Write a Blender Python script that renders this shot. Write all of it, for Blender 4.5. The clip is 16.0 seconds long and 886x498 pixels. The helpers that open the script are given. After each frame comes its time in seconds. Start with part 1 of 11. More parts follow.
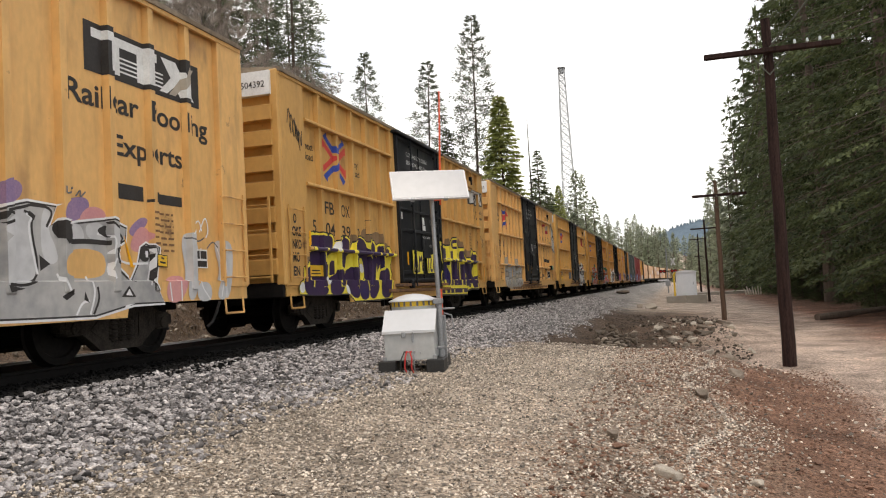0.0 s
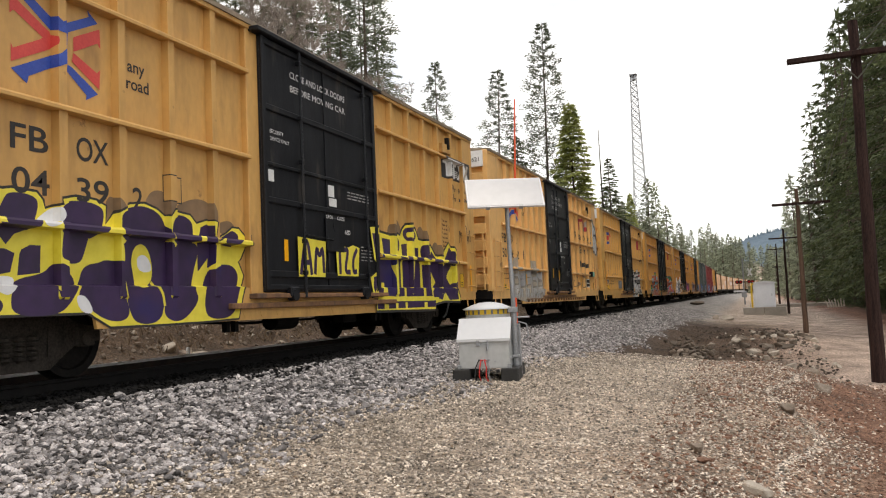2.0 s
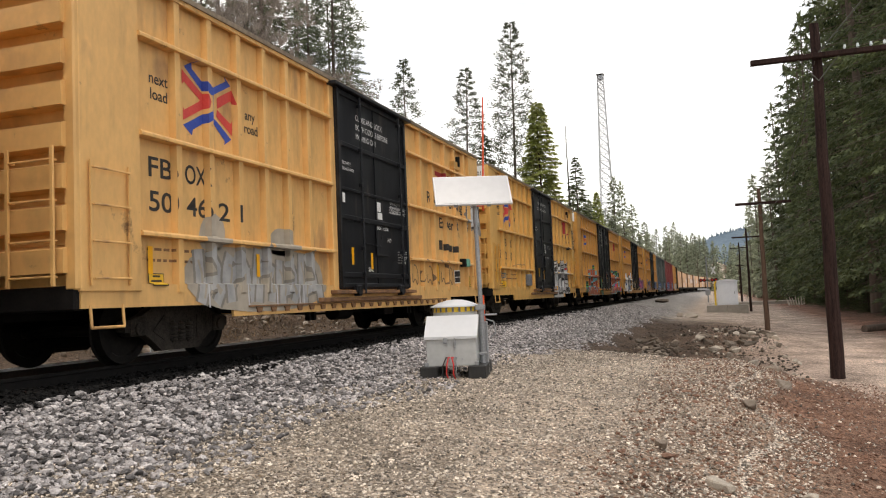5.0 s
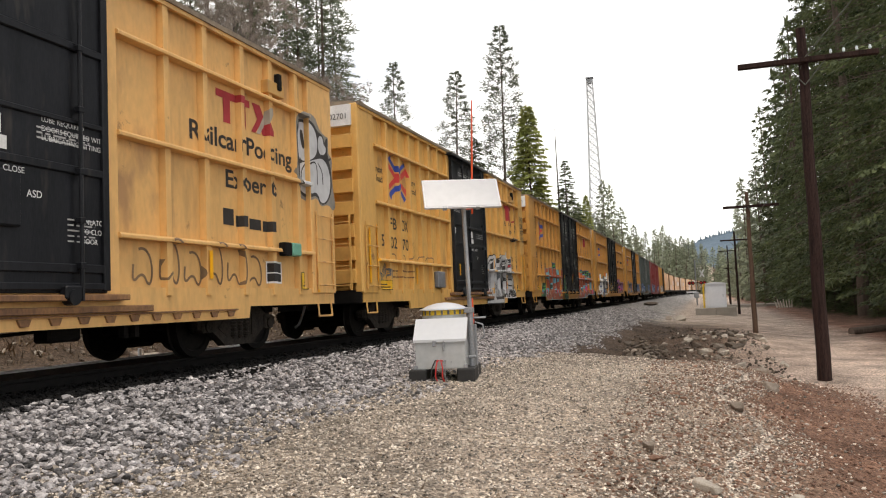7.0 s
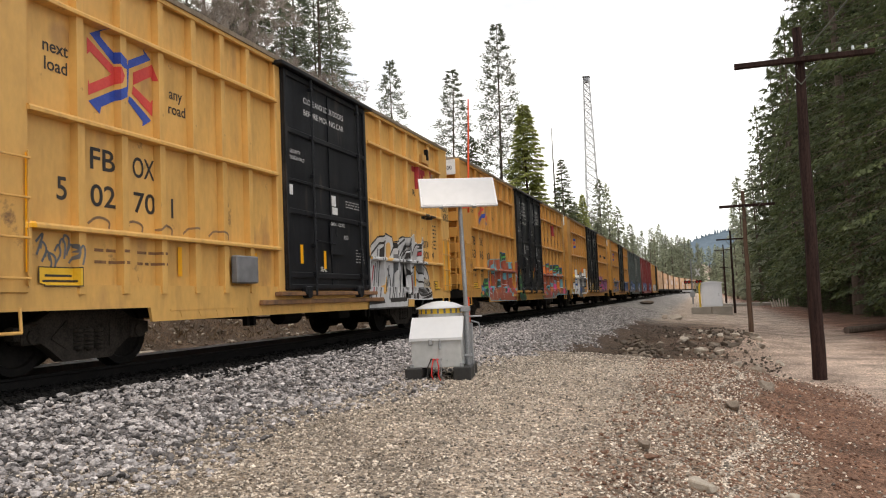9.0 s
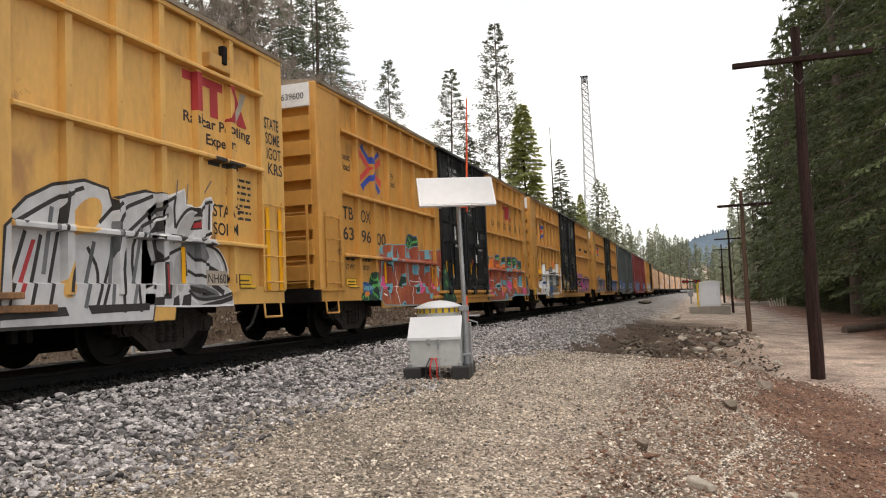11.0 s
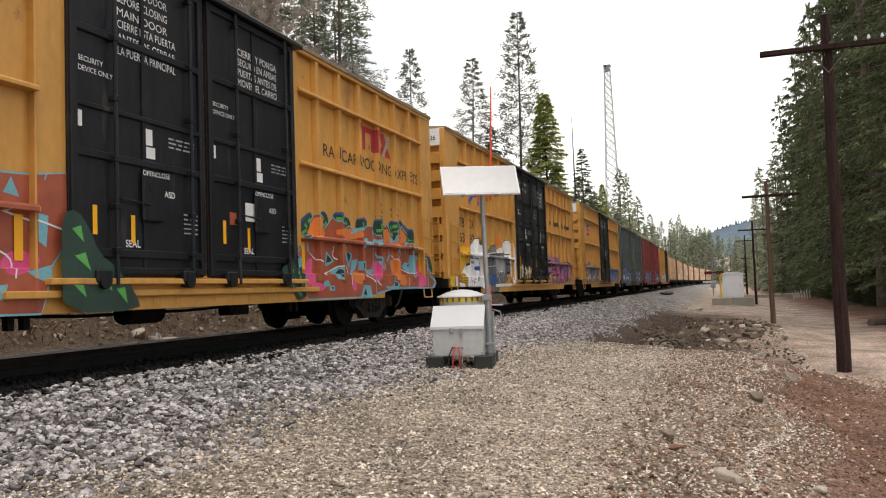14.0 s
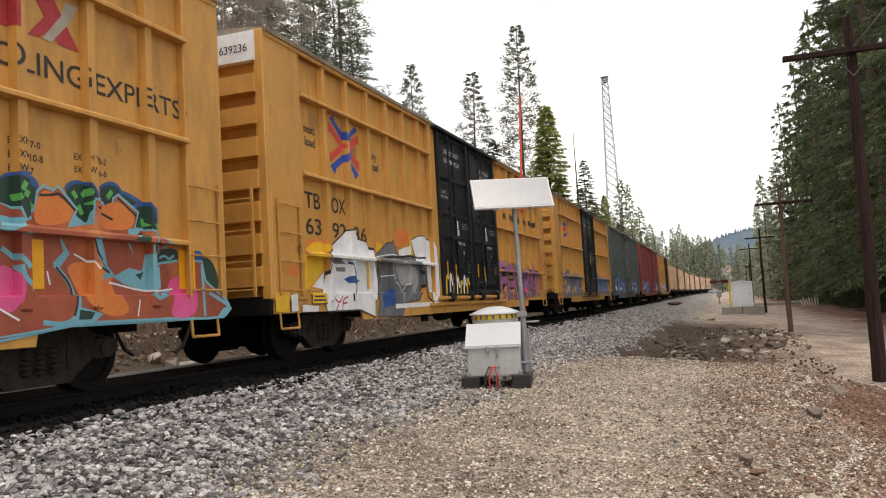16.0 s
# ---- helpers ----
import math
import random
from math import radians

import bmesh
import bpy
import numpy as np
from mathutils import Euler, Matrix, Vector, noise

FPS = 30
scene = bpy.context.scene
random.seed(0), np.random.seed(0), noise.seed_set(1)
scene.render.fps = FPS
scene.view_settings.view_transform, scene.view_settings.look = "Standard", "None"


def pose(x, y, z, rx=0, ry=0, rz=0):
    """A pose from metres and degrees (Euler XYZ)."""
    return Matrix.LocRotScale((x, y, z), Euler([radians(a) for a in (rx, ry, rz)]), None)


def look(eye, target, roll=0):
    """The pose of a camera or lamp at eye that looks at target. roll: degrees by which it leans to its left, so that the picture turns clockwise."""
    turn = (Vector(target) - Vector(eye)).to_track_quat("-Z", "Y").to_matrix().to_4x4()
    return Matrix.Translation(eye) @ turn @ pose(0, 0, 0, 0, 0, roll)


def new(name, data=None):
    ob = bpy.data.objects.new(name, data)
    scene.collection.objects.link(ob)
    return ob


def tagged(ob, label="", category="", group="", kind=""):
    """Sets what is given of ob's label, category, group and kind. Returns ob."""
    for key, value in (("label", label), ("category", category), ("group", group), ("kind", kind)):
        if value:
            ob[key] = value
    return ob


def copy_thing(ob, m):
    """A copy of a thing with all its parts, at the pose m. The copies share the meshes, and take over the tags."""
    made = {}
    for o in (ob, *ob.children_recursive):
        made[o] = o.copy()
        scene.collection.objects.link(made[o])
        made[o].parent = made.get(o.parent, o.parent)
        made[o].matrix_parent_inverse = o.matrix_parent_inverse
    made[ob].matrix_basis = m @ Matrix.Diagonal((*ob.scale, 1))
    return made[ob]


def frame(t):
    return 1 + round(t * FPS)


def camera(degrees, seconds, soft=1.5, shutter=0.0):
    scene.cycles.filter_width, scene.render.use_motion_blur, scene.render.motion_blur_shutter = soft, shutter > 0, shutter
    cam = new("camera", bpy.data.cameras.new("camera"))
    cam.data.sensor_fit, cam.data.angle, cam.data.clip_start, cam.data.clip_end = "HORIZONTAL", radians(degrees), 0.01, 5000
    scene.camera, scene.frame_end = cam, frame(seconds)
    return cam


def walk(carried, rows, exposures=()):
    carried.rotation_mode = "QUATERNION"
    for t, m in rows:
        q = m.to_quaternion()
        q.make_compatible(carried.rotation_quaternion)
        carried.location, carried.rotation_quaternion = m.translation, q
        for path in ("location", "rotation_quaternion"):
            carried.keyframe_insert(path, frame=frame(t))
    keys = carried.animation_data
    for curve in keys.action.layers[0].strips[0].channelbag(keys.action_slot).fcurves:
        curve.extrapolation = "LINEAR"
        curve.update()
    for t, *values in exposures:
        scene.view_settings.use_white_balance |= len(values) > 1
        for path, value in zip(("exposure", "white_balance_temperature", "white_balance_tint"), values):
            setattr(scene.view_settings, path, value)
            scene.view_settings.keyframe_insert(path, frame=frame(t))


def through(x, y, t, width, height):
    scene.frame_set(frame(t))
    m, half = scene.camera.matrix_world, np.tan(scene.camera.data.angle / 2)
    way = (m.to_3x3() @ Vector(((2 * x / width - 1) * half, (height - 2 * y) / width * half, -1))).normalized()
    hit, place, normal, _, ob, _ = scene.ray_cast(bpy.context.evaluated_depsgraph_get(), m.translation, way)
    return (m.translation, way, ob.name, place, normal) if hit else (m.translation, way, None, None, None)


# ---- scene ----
# World: z = 0 is the top of the rail, y runs along the track, the camera stands near x = 0.
cam = camera(58.0, 16.0, soft=1.1)
PATH = [
    (0, (0.102, 0.402, 0.677), (-0.455, 2.32, 0.783), -3.1),
    (0.5, (0.036, 0.396, 0.677), (-0.523, 2.313, 0.78), -2.4),
    (1, (0.016, 0.392, 0.676), (-0.581, 2.297, 0.797), -2.8),
    (1.5, (0.006, 0.366, 0.67), (-0.662, 2.247, 0.8), -2.7),
    (2, (0.004, 0.38, 0.673), (-0.713, 2.242, 0.809), -2.5),
    (2.5, (0.002, 0.375, 0.674), (-0.706, 2.24, 0.816), -2.5),
    (3, (0.002, 0.388, 0.673), (-0.679, 2.263, 0.818), -2.5),
    (3.5, (0.004, 0.385, 0.67), (-0.659, 2.268, 0.806), -2.5),
    (4, (-0.002, 0.396, 0.673), (-0.656, 2.281, 0.801), -2.6),
    (6.5, (0.01, 0.388, 0.67), (-0.613, 2.285, 0.799), -2.3),
    (7, (0.017, 0.383, 0.67), (-0.6, 2.28, 0.803), -2.5),
    (7.5, (0.018, 0.368, 0.674), (-0.6, 2.265, 0.808), -2.5),
    (8, (0.012, 0.382, 0.67), (-0.61, 2.278, 0.802), -2.4),
    (8.5, (0.012, 0.39, 0.669), (-0.602, 2.289, 0.798), -2.4),
    (9, (0.017, 0.388, 0.671), (-0.592, 2.289, 0.8), -2.4),
    (11.5, (0.013, 0.391, 0.667), (-0.59, 2.294, 0.794), -2.4),
    (12, (0.016, 0.372, 0.677), (-0.583, 2.276, 0.796), -2.4),
    (12.5, (0.02, 0.375, 0.676), (-0.576, 2.281, 0.797), -2.5),
    (13, (0.023, 0.369, 0.675), (-0.574, 2.273, 0.801), -2.6),
    (13.5, (0.01, 0.373, 0.667), (-0.603, 2.273, 0.788), -2.4),
    (14, (-0.041, 0.404, 0.66), (-0.695, 2.291, 0.764), -2.0),
    (14.5, (-0.137, 0.466, 0.66), (-0.82, 2.344, 0.759), -1.4),
    (15, (-0.282, 0.557, 0.676), (-0.963, 2.433, 0.81), -0.9),
    (15.5, (-0.427, 0.627, 0.696), (-1.092, 2.508, 0.839), -1.6),
    (16, (-0.622, 0.634, 0.724), (-1.273, 2.52, 0.865), -3.3),
]
walk(cam, [(t, look(eye, target, roll)) for t, eye, target, roll in PATH], exposures=[(t, e, 7050, 11) for t, e in ((0.0, -0.02), (4.0, 0.0), (6.5, 0.0), (7.5, 0.04), (8.5, -0.02), (12.5, -0.02), (14.4, 0.02), (15.0, 0.10), (15.6, 0.03), (16.0, 0.0))])

# ---------------------------------------------------------------- sky and light
XC = -8.26          # track centre
SPEED = 4.64        # the train's metres a second, towards -y

world = bpy.data.worlds.new("overcast_sky")
scene.world = world
world.use_nodes = True
wn, wl = world.node_tree.nodes, world.node_tree.links
sky = wn.new("ShaderNodeTexSky")
sky.sky_type = 'NISHITA'
sky.sun_disc = False
sky.sun_elevation, sky.sun_rotation = radians(67), radians(141)
wcoord = wn.new("ShaderNodeTexCoord")
wmap = wn.new("ShaderNodeMapping")
wmap.inputs["Scale"].default_value = (1.0, 1.0, 3.2)
wl.new(wcoord.outputs["Generated"], wmap.inputs["Vector"])
cloud = wn.new("ShaderNodeTexNoise")
cloud.inputs["Scale"].default_value = 1.7
cloud.inputs["Detail"].default_value = 5
wl.new(wmap.outputs[0], cloud.inputs["Vector"])
ramp = wn.new("ShaderNodeValToRGB")
ramp.color_ramp.elements[0].position, ramp.color_ramp.elements[0].color = 0.40, (0.62, 0.66, 0.74, 1)
ramp.color_ramp.elements[1].position, ramp.color_ramp.elements[1].color = 0.60, (1.34, 1.32, 1.29, 1)
wl.new(cloud.outputs["Fac"], ramp.inputs[0])
dim = wn.new("ShaderNodeVectorMath")
dim.operation = 'SCALE'
dim.inputs["Scale"].default_value = 0.05
wl.new(sky.outputs[0], dim.inputs[0])
both = wn.new("ShaderNodeVectorMath")
both.operation = 'ADD'
wl.new(dim.outputs[0], both.inputs[0])
wl.new(ramp.outputs[0], both.inputs[1])
wl.new(both.outputs[0], wn["Background"].inputs["Color"])
wn["Background"].inputs["Strength"].default_value = 1.0

sun = new("sun", bpy.data.lights.new("sun", 'SUN'))
sun.data.energy, sun.data.angle, sun.data.color = 1.1, radians(16), (1.0, 0.95, 0.88)
sun.matrix_world = look((16, -10, 60), (0, 10, 0))


# ---------------------------------------------------------------- materials
def material(name, dark, light, scale=3.0, rough=0.7, metal=0.0, bump=0.0, fine=40.0, stretch=(1, 1, 1),
             spot=None, spot_at=0.62, spot_scale=1.5, vary=0.0, island=False, spec=0.5):
    """A surface with a broad and a fine variation between two colours, relief, and stains of a third colour."""
    m = bpy.data.materials.new(name)
    m.use_nodes = True
    n, l = m.node_tree.nodes, m.node_tree.links
    b = n["Principled BSDF"]
    co = n.new("ShaderNodeTexCoord")
    mp = n.new("ShaderNodeMapping")
    mp.inputs["Scale"].default_value = stretch
    l.new(co.outputs["Object"], mp.inputs["Vector"])
    broad, small = n.new("ShaderNodeTexNoise"), n.new("ShaderNodeTexNoise")
    broad.inputs["Scale"].default_value, broad.inputs["Detail"].default_value = scale, 6
    small.inputs["Scale"].default_value, small.inputs["Detail"].default_value = fine, 4
    l.new(mp.outputs[0], broad.inputs["Vector"])
    l.new(mp.outputs[0], small.inputs["Vector"])
    mx = n.new("ShaderNodeMath")
    mx.operation = 'MULTIPLY_ADD'
    mx.inputs[1].default_value = 0.45
    l.new(small.outputs["Fac"], mx.inputs[0])
    sc = n.new("ShaderNodeMath")
    sc.operation = 'MULTIPLY'
    sc.inputs[1].default_value = 0.55
    l.new(broad.outputs["Fac"], sc.inputs[0])
    l.new(sc.outputs[0], mx.inputs[2])
    cr = n.new("ShaderNodeValToRGB")
    cr.color_ramp.elements[0].position, cr.color_ramp.elements[0].color = 0.36, (*dark, 1)
    cr.color_ramp.elements[1].position, cr.color_ramp.elements[1].color = 0.64, (*light, 1)
    l.new(mx.outputs[0], cr.inputs[0])
    out = cr.outputs[0]
    if spot:
        st = n.new("ShaderNodeTexNoise")
        st.inputs["Scale"].default_value, st.inputs["Detail"].default_value = spot_scale, 8
        l.new(mp.outputs[0], st.inputs["Vector"])
        sr = n.new("ShaderNodeMapRange")
        sr.inputs["From Min"].default_value, sr.inputs["From Max"].default_value = spot_at, spot_at + 0.12
        l.new(st.outputs["Fac"], sr.inputs["Value"])
        mc = n.new("ShaderNodeMix")
        mc.data_type = 'RGBA'
        l.new(sr.outputs[0], mc.inputs["Factor"])
        l.new(out, mc.inputs["A"])
        mc.inputs["B"].default_value = (*spot, 1)
        out = mc.outputs["Result"]
    if vary or island:
        hs = n.new("ShaderNodeHueSaturation")
        src = n.new("ShaderNodeNewGeometry").outputs["Random Per Island"] if island else n.new("ShaderNodeObjectInfo").outputs["Random"]
        vr = n.new("ShaderNodeMapRange")
        vr.inputs["To Min"].default_value, vr.inputs["To Max"].default_value = 1 - vary, 1 + vary
        l.new(src, vr.inputs["Value"])
        l.new(vr.outputs[0], hs.inputs["Value"])
        l.new(out, hs.inputs["Color"])
        out = hs.outputs[0]
    l.new(out, b.inputs["Base Color"])
    b.inputs["Roughness"].default_value, b.inputs["Metallic"].default_value = rough, metal
    b.inputs["Specular IOR Level"].default_value = spec
    if bump:
        bp = n.new("ShaderNodeBump")
        bp.inputs["Strength"].default_value, bp.inputs["Distance"].default_value = bump, 0.02
        l.new(mx.outputs[0], bp.inputs["Height"])
        l.new(bp.outputs[0], b.inputs["Normal"])
    return m


def car_paint(name, c, dirt, amount=0.5):
    """Weathered boxcar paint: blotches, rusty specks, and thin streaks of grime that run down the side."""
    k = lambda f: tuple(v * f for v in c)
    m = material(name, k(0.88), k(1.06), 0.9, 0.5, 0.0, 0.03, 9.0, (1, 1.6, 0.8), dirt, 0.68 - 0.12 * amount, 0.9, 0.03)
    n, l = m.node_tree.nodes, m.node_tree.links
    b = n["Principled BSDF"]
    src = b.inputs["Base Color"].links[0].from_socket
    co, mp, streak = n.new("ShaderNodeTexCoord"), n.new("ShaderNodeMapping"), n.new("ShaderNodeTexNoise")
    mp.inputs["Scale"].default_value = (1.0, 3.2, 0.6)
    streak.inputs["Scale"].default_value, streak.inputs["Detail"].default_value = 1.6, 7
    l.new(co.outputs["Object"], mp.inputs["Vector"])
    l.new(mp.outputs[0], streak.inputs["Vector"])
    rng = n.new("ShaderNodeMapRange")
    rng.inputs["From Min"].default_value, rng.inputs["From Max"].default_value = 0.50, 0.80
    rng.inputs["To Max"].default_value = 0.12 + 0.38 * amount
    l.new(streak.outputs["Fac"], rng.inputs["Value"])
    mc = n.new("ShaderNodeMix")
    mc.data_type = 'RGBA'
    l.new(rng.outputs[0], mc.inputs["Factor"])
    l.new(src, mc.inputs["A"])
    mc.inputs["B"].default_value = (*(v * 0.45 for v in dirt), 1)
    speck, hit = n.new("ShaderNodeTexNoise"), n.new("ShaderNodeMapRange")
    speck.inputs["Scale"].default_value, speck.inputs["Detail"].default_value, speck.inputs["Roughness"].default_value = 2.2, 10, 0.68
    l.new(co.outputs["Object"], speck.inputs["Vector"])
    hit.inputs["From Min"].default_value, hit.inputs["From Max"].default_value = 0.655 - 0.03 * amount, 0.72
    hit.inputs["To Max"].default_value = 0.8
    l.new(speck.outputs["Fac"], hit.inputs["Value"])
    rust = n.new("ShaderNodeMix")
    rust.data_type = 'RGBA'
    l.new(hit.outputs[0], rust.inputs["Factor"])
    l.new(mc.outputs["Result"], rust.inputs["A"])
    rust.inputs["B"].default_value = (0.13, 0.062, 0.034, 1)
    l.new(rust.outputs["Result"], b.inputs["Base Color"])
    return m


YELLOW = car_paint("yellow_paint", (0.60, 0.340, 0.102), (0.36, 0.19, 0.060), 0.6)
YELLOW_OLD = car_paint("faded_yellow_paint", (0.77, 0.450, 0.160), (0.45, 0.250, 0.105), 0.75)
YELLOW_PALE = car_paint("pale_yellow_paint", (0.70, 0.400, 0.112), (0.42, 0.225, 0.080), 0.6)
YELLOW_DEEP = car_paint("deep_yellow_paint", (0.59, 0.295, 0.066), (0.32, 0.155, 0.042), 0.7)
BLACK_DOOR = material("black_door_paint", (0.006, 0.0065, 0.008), (0.015, 0.016, 0.019), 2.0, 0.42, 0, 0.04, 20, (1, 3, 0.6), (0.042, 0.037, 0.033), 0.60, 1.5, spec=0.22)
GREEN_CAR = car_paint("grey_green_paint", (0.085, 0.105, 0.10), (0.05, 0.045, 0.04), 0.5)
RED_CAR = car_paint("oxide_red_paint", (0.27, 0.042, 0.040), (0.12, 0.03, 0.025), 0.5)
ROOF = material("galvanised_roof", (0.17, 0.125, 0.080), (0.33, 0.26, 0.18), 1.0, 0.5, 0.3, 0.05, 12, (1, 1, 1), (0.25, 0.15, 0.07), 0.62)
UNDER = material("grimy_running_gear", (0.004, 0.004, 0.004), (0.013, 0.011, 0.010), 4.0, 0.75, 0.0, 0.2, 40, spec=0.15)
TRUCK = material("dusty_cast_steel", (0.014, 0.012, 0.010), (0.055, 0.046, 0.038), 5.0, 0.75, 0.0, 0.2, 40, spec=0.15)
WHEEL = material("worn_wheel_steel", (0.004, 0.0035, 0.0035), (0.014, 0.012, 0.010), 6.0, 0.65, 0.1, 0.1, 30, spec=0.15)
RUST_SILL = material("rust_streaked_sill", (0.13, 0.065, 0.035), (0.30, 0.15, 0.06), 2.0, 0.75, 0, 0.1, 15, (1, 2, 1), (0.05, 0.035, 0.03), 0.60)
INK = material("black_lettering", (0.020, 0.018, 0.016), (0.035, 0.03, 0.027), 5.0, 0.6)
WHITE = material("white_lettering", (0.62, 0.62, 0.60), (0.80, 0.80, 0.78), 4.0, 0.6)
RED_INK = material("red_lettering", (0.34, 0.025, 0.030), (0.46, 0.04, 0.045), 4.0, 0.6)
SIGN_RED = material("emblem_red", (0.58, 0.05, 0.045), (0.68, 0.08, 0.06), 4.0, 0.5)
SIGN_BLUE = material("emblem_blue", (0.025, 0.06, 0.32), (0.04, 0.09, 0.42), 4.0, 0.5)
STRIPE = material("yellow_reflector", (0.84, 0.38, 0.005), (0.92, 0.45, 0.01), 6.0, 0.4)
PLACARD = material("yellow_placard", (0.68, 0.40, 0.02), (0.78, 0.48, 0.04), 6.0, 0.5)
PURPLE = material("purple_spray_paint", (0.024, 0.011, 0.044), (0.042, 0.017, 0.072), 1.5, 0.5, 0, 0.0, 6, (1, 1, 1), (0.022, 0.014, 0.10), 0.60, 0.8)
LEMON = material("yellow_spray_paint", (0.72, 0.60, 0.045), (0.84, 0.72, 0.08), 2.0, 0.5, 0, 0, 8)
BRICKRED = material("orange_red_spray_paint", (0.27, 0.058, 0.030), (0.40, 0.10, 0.045), 1.2, 0.5, 0, 0, 5, (1, 1, 1), (0.55, 0.19, 0.06), 0.6, 0.9)
CYAN = material("pale_blue_spray_paint", (0.12, 0.33, 0.40), (0.20, 0.45, 0.52), 2.0, 0.5)
PINK = material("pink_spray_paint", (0.62, 0.06, 0.20), (0.75, 0.12, 0.30), 2.0, 0.5)
DARKGREEN = material("dark_green_spray_paint", (0.010, 0.028, 0.020), (0.02, 0.06, 0.04), 2.0, 0.5)
LEAFGREEN = material("bright_green_spray_paint", (0.06, 0.30, 0.06), (0.12, 0.42, 0.10), 2.0, 0.5)
SILVER = material("silver_spray_paint", (0.30, 0.30, 0.30), (0.48, 0.47, 0.45), 1.5, 0.45, 0.1, 0, 6)
CHALK = material("white_spray_paint", (0.66, 0.66, 0.66), (0.82, 0.82, 0.82), 1.5, 0.5, 0, 0, 6)
GREYPAINT = material("grey_spray_paint", (0.09, 0.095, 0.10), (0.20, 0.20, 0.205), 1.2, 0.5, 0, 0, 5)
MAUVE = material("mauve_spray_paint", (0.20, 0.07, 0.17), (0.42, 0.20, 0.36), 1.2, 0.5, 0, 0, 5)
BLUESPRAY = material("blue_spray_paint", (0.06, 0.10, 0.24), (0.16, 0.24, 0.42), 1.2, 0.5, 0, 0, 5)
FADEDGREY = material("overspray_grey", (0.33, 0.29, 0.23), (0.45, 0.39, 0.31), 1.5, 0.6, 0, 0, 6)
HAZE = material("brown_spray_haze", (0.16, 0.10, 0.055), (0.27, 0.17, 0.09), 2.0, 0.6, 0, 0, 6)
BLUEDARK = material("dark_blue_spray_paint", (0.015, 0.06, 0.20), (0.03, 0.10, 0.30), 2.0, 0.5)
ORANGESPRAY = material("orange_spray_paint", (0.60, 0.16, 0.035), (0.72, 0.24, 0.05), 2.0, 0.5)
VIOLETSPRAY = material("violet_spray_paint", (0.22, 0.15, 0.28), (0.34, 0.22, 0.34), 2.0, 0.6)
PINKFADE = material("faded_pink_spray", (0.55, 0.24, 0.26), (0.66, 0.33, 0.30), 2.0, 0.6)
PALESPRAY = material("pale_silver_spray_paint", (0.46, 0.46, 0.46), (0.60, 0.60, 0.60), 1.5, 0.5, 0, 0, 6)
WORNGREY = material("worn_grey_overpaint", (0.19, 0.175, 0.15), (0.28, 0.25, 0.21), 1.5, 0.6, 0, 0, 6)
SEAFOAM = material("pale_green_enamel", (0.10, 0.30, 0.21), (0.17, 0.42, 0.31), 3.0, 0.5)
RAIL_SIDE = material("rusty_rail", (0.022, 0.014, 0.011), (0.055, 0.034, 0.024), 6.0, 0.75, 0.2, 0.15, 40)
BLACK_RAIL = material("near_black_rail", (0.004, 0.004, 0.004), (0.014, 0.012, 0.011), 6.0, 0.6, 0.0, 0.15, 40, spec=0.15)
# the head's bright sheen is put into a pale, mostly diffuse colour
RAIL_HEAD = material("sheen_pale_rail_head", (0.62, 0.60, 0.58), (0.76, 0.74, 0.72), 3.0, 0.42, 0.25, 0, 30, (1, 0.1, 1))
TIE = material("creosoted_timber", (0.006, 0.005, 0.005), (0.020, 0.017, 0.014), 3.0, 0.85, 0, 0.3, 25, (1, 8, 4), spec=0.15)
DULL_WIRE = material("dulled_wire", (0.09, 0.095, 0.075), (0.16, 0.165, 0.13), 3.0, 0.6, 0.3, 0, 20)
TAN_POLE = material("sunbleached_pole_timber", (0.075, 0.045, 0.030), (0.165, 0.105, 0.072), 2.5, 0.85, 0, 0.4, 20, (6, 6, 0.6), spec=0.15)
POLE = material("weathered_pole_timber", (0.016, 0.010, 0.009), (0.052, 0.030, 0.025), 2.5, 0.85, 0, 0.4, 20, (6, 6, 0.6), spec=0.1)
GREYBOX = material("grey_cabinet_enamel", (0.40, 0.41, 0.40), (0.50, 0.51, 0.50), 1.5, 0.4, 0, 0.02, 12, (1, 1, 1), (0.30, 0.29, 0.27), 0.66, 4.0)
PALEBOX = material("off_white_enamel", (0.60, 0.61, 0.62), (0.64, 0.65, 0.66), 1.5, 0.4, 0, 0.01, 12)
HUTWHITE = material("white_hut_enamel", (0.74, 0.76, 0.79), (0.82, 0.84, 0.87), 1.5, 0.4, 0, 0.02, 12, (1, 1, 1), (0.60, 0.60, 0.58), 0.68, 3.0)
PALESTEEL = material("pale_weathered_steel", (0.44, 0.45, 0.46), (0.60, 0.61, 0.62), 1.0, 0.6, 0.0, 0.02, 20)
GALV = material("galvanised_steel", (0.26, 0.27, 0.28), (0.40, 0.41, 0.42), 4.0, 0.45, 0.6, 0.03, 40)
# pale base colour carries the sky's reflection on the panel
PANELGLASS = material("sky_tinted_panel_face", (0.42, 0.42, 0.43), (0.46, 0.46, 0.47), 1.0, 0.2, 0, 0, 8, (1, 1, 1), None)
PANELLINE = material("panel_seam", (0.55, 0.55, 0.56), (0.62, 0.62, 0.63), 1.0, 0.3)
ORANGE = material("orange_fibreglass", (0.75, 0.08, 0.02), (0.85, 0.12, 0.03), 4.0, 0.4)
HOSE_RED = material("red_hose", (0.55, 0.03, 0.03), (0.68, 0.06, 0.05), 8.0, 0.4)
BLACKRUB = material("black_rubber", (0.010, 0.010, 0.010), (0.025, 0.024, 0.022), 6.0, 0.6, 0, 0.1)
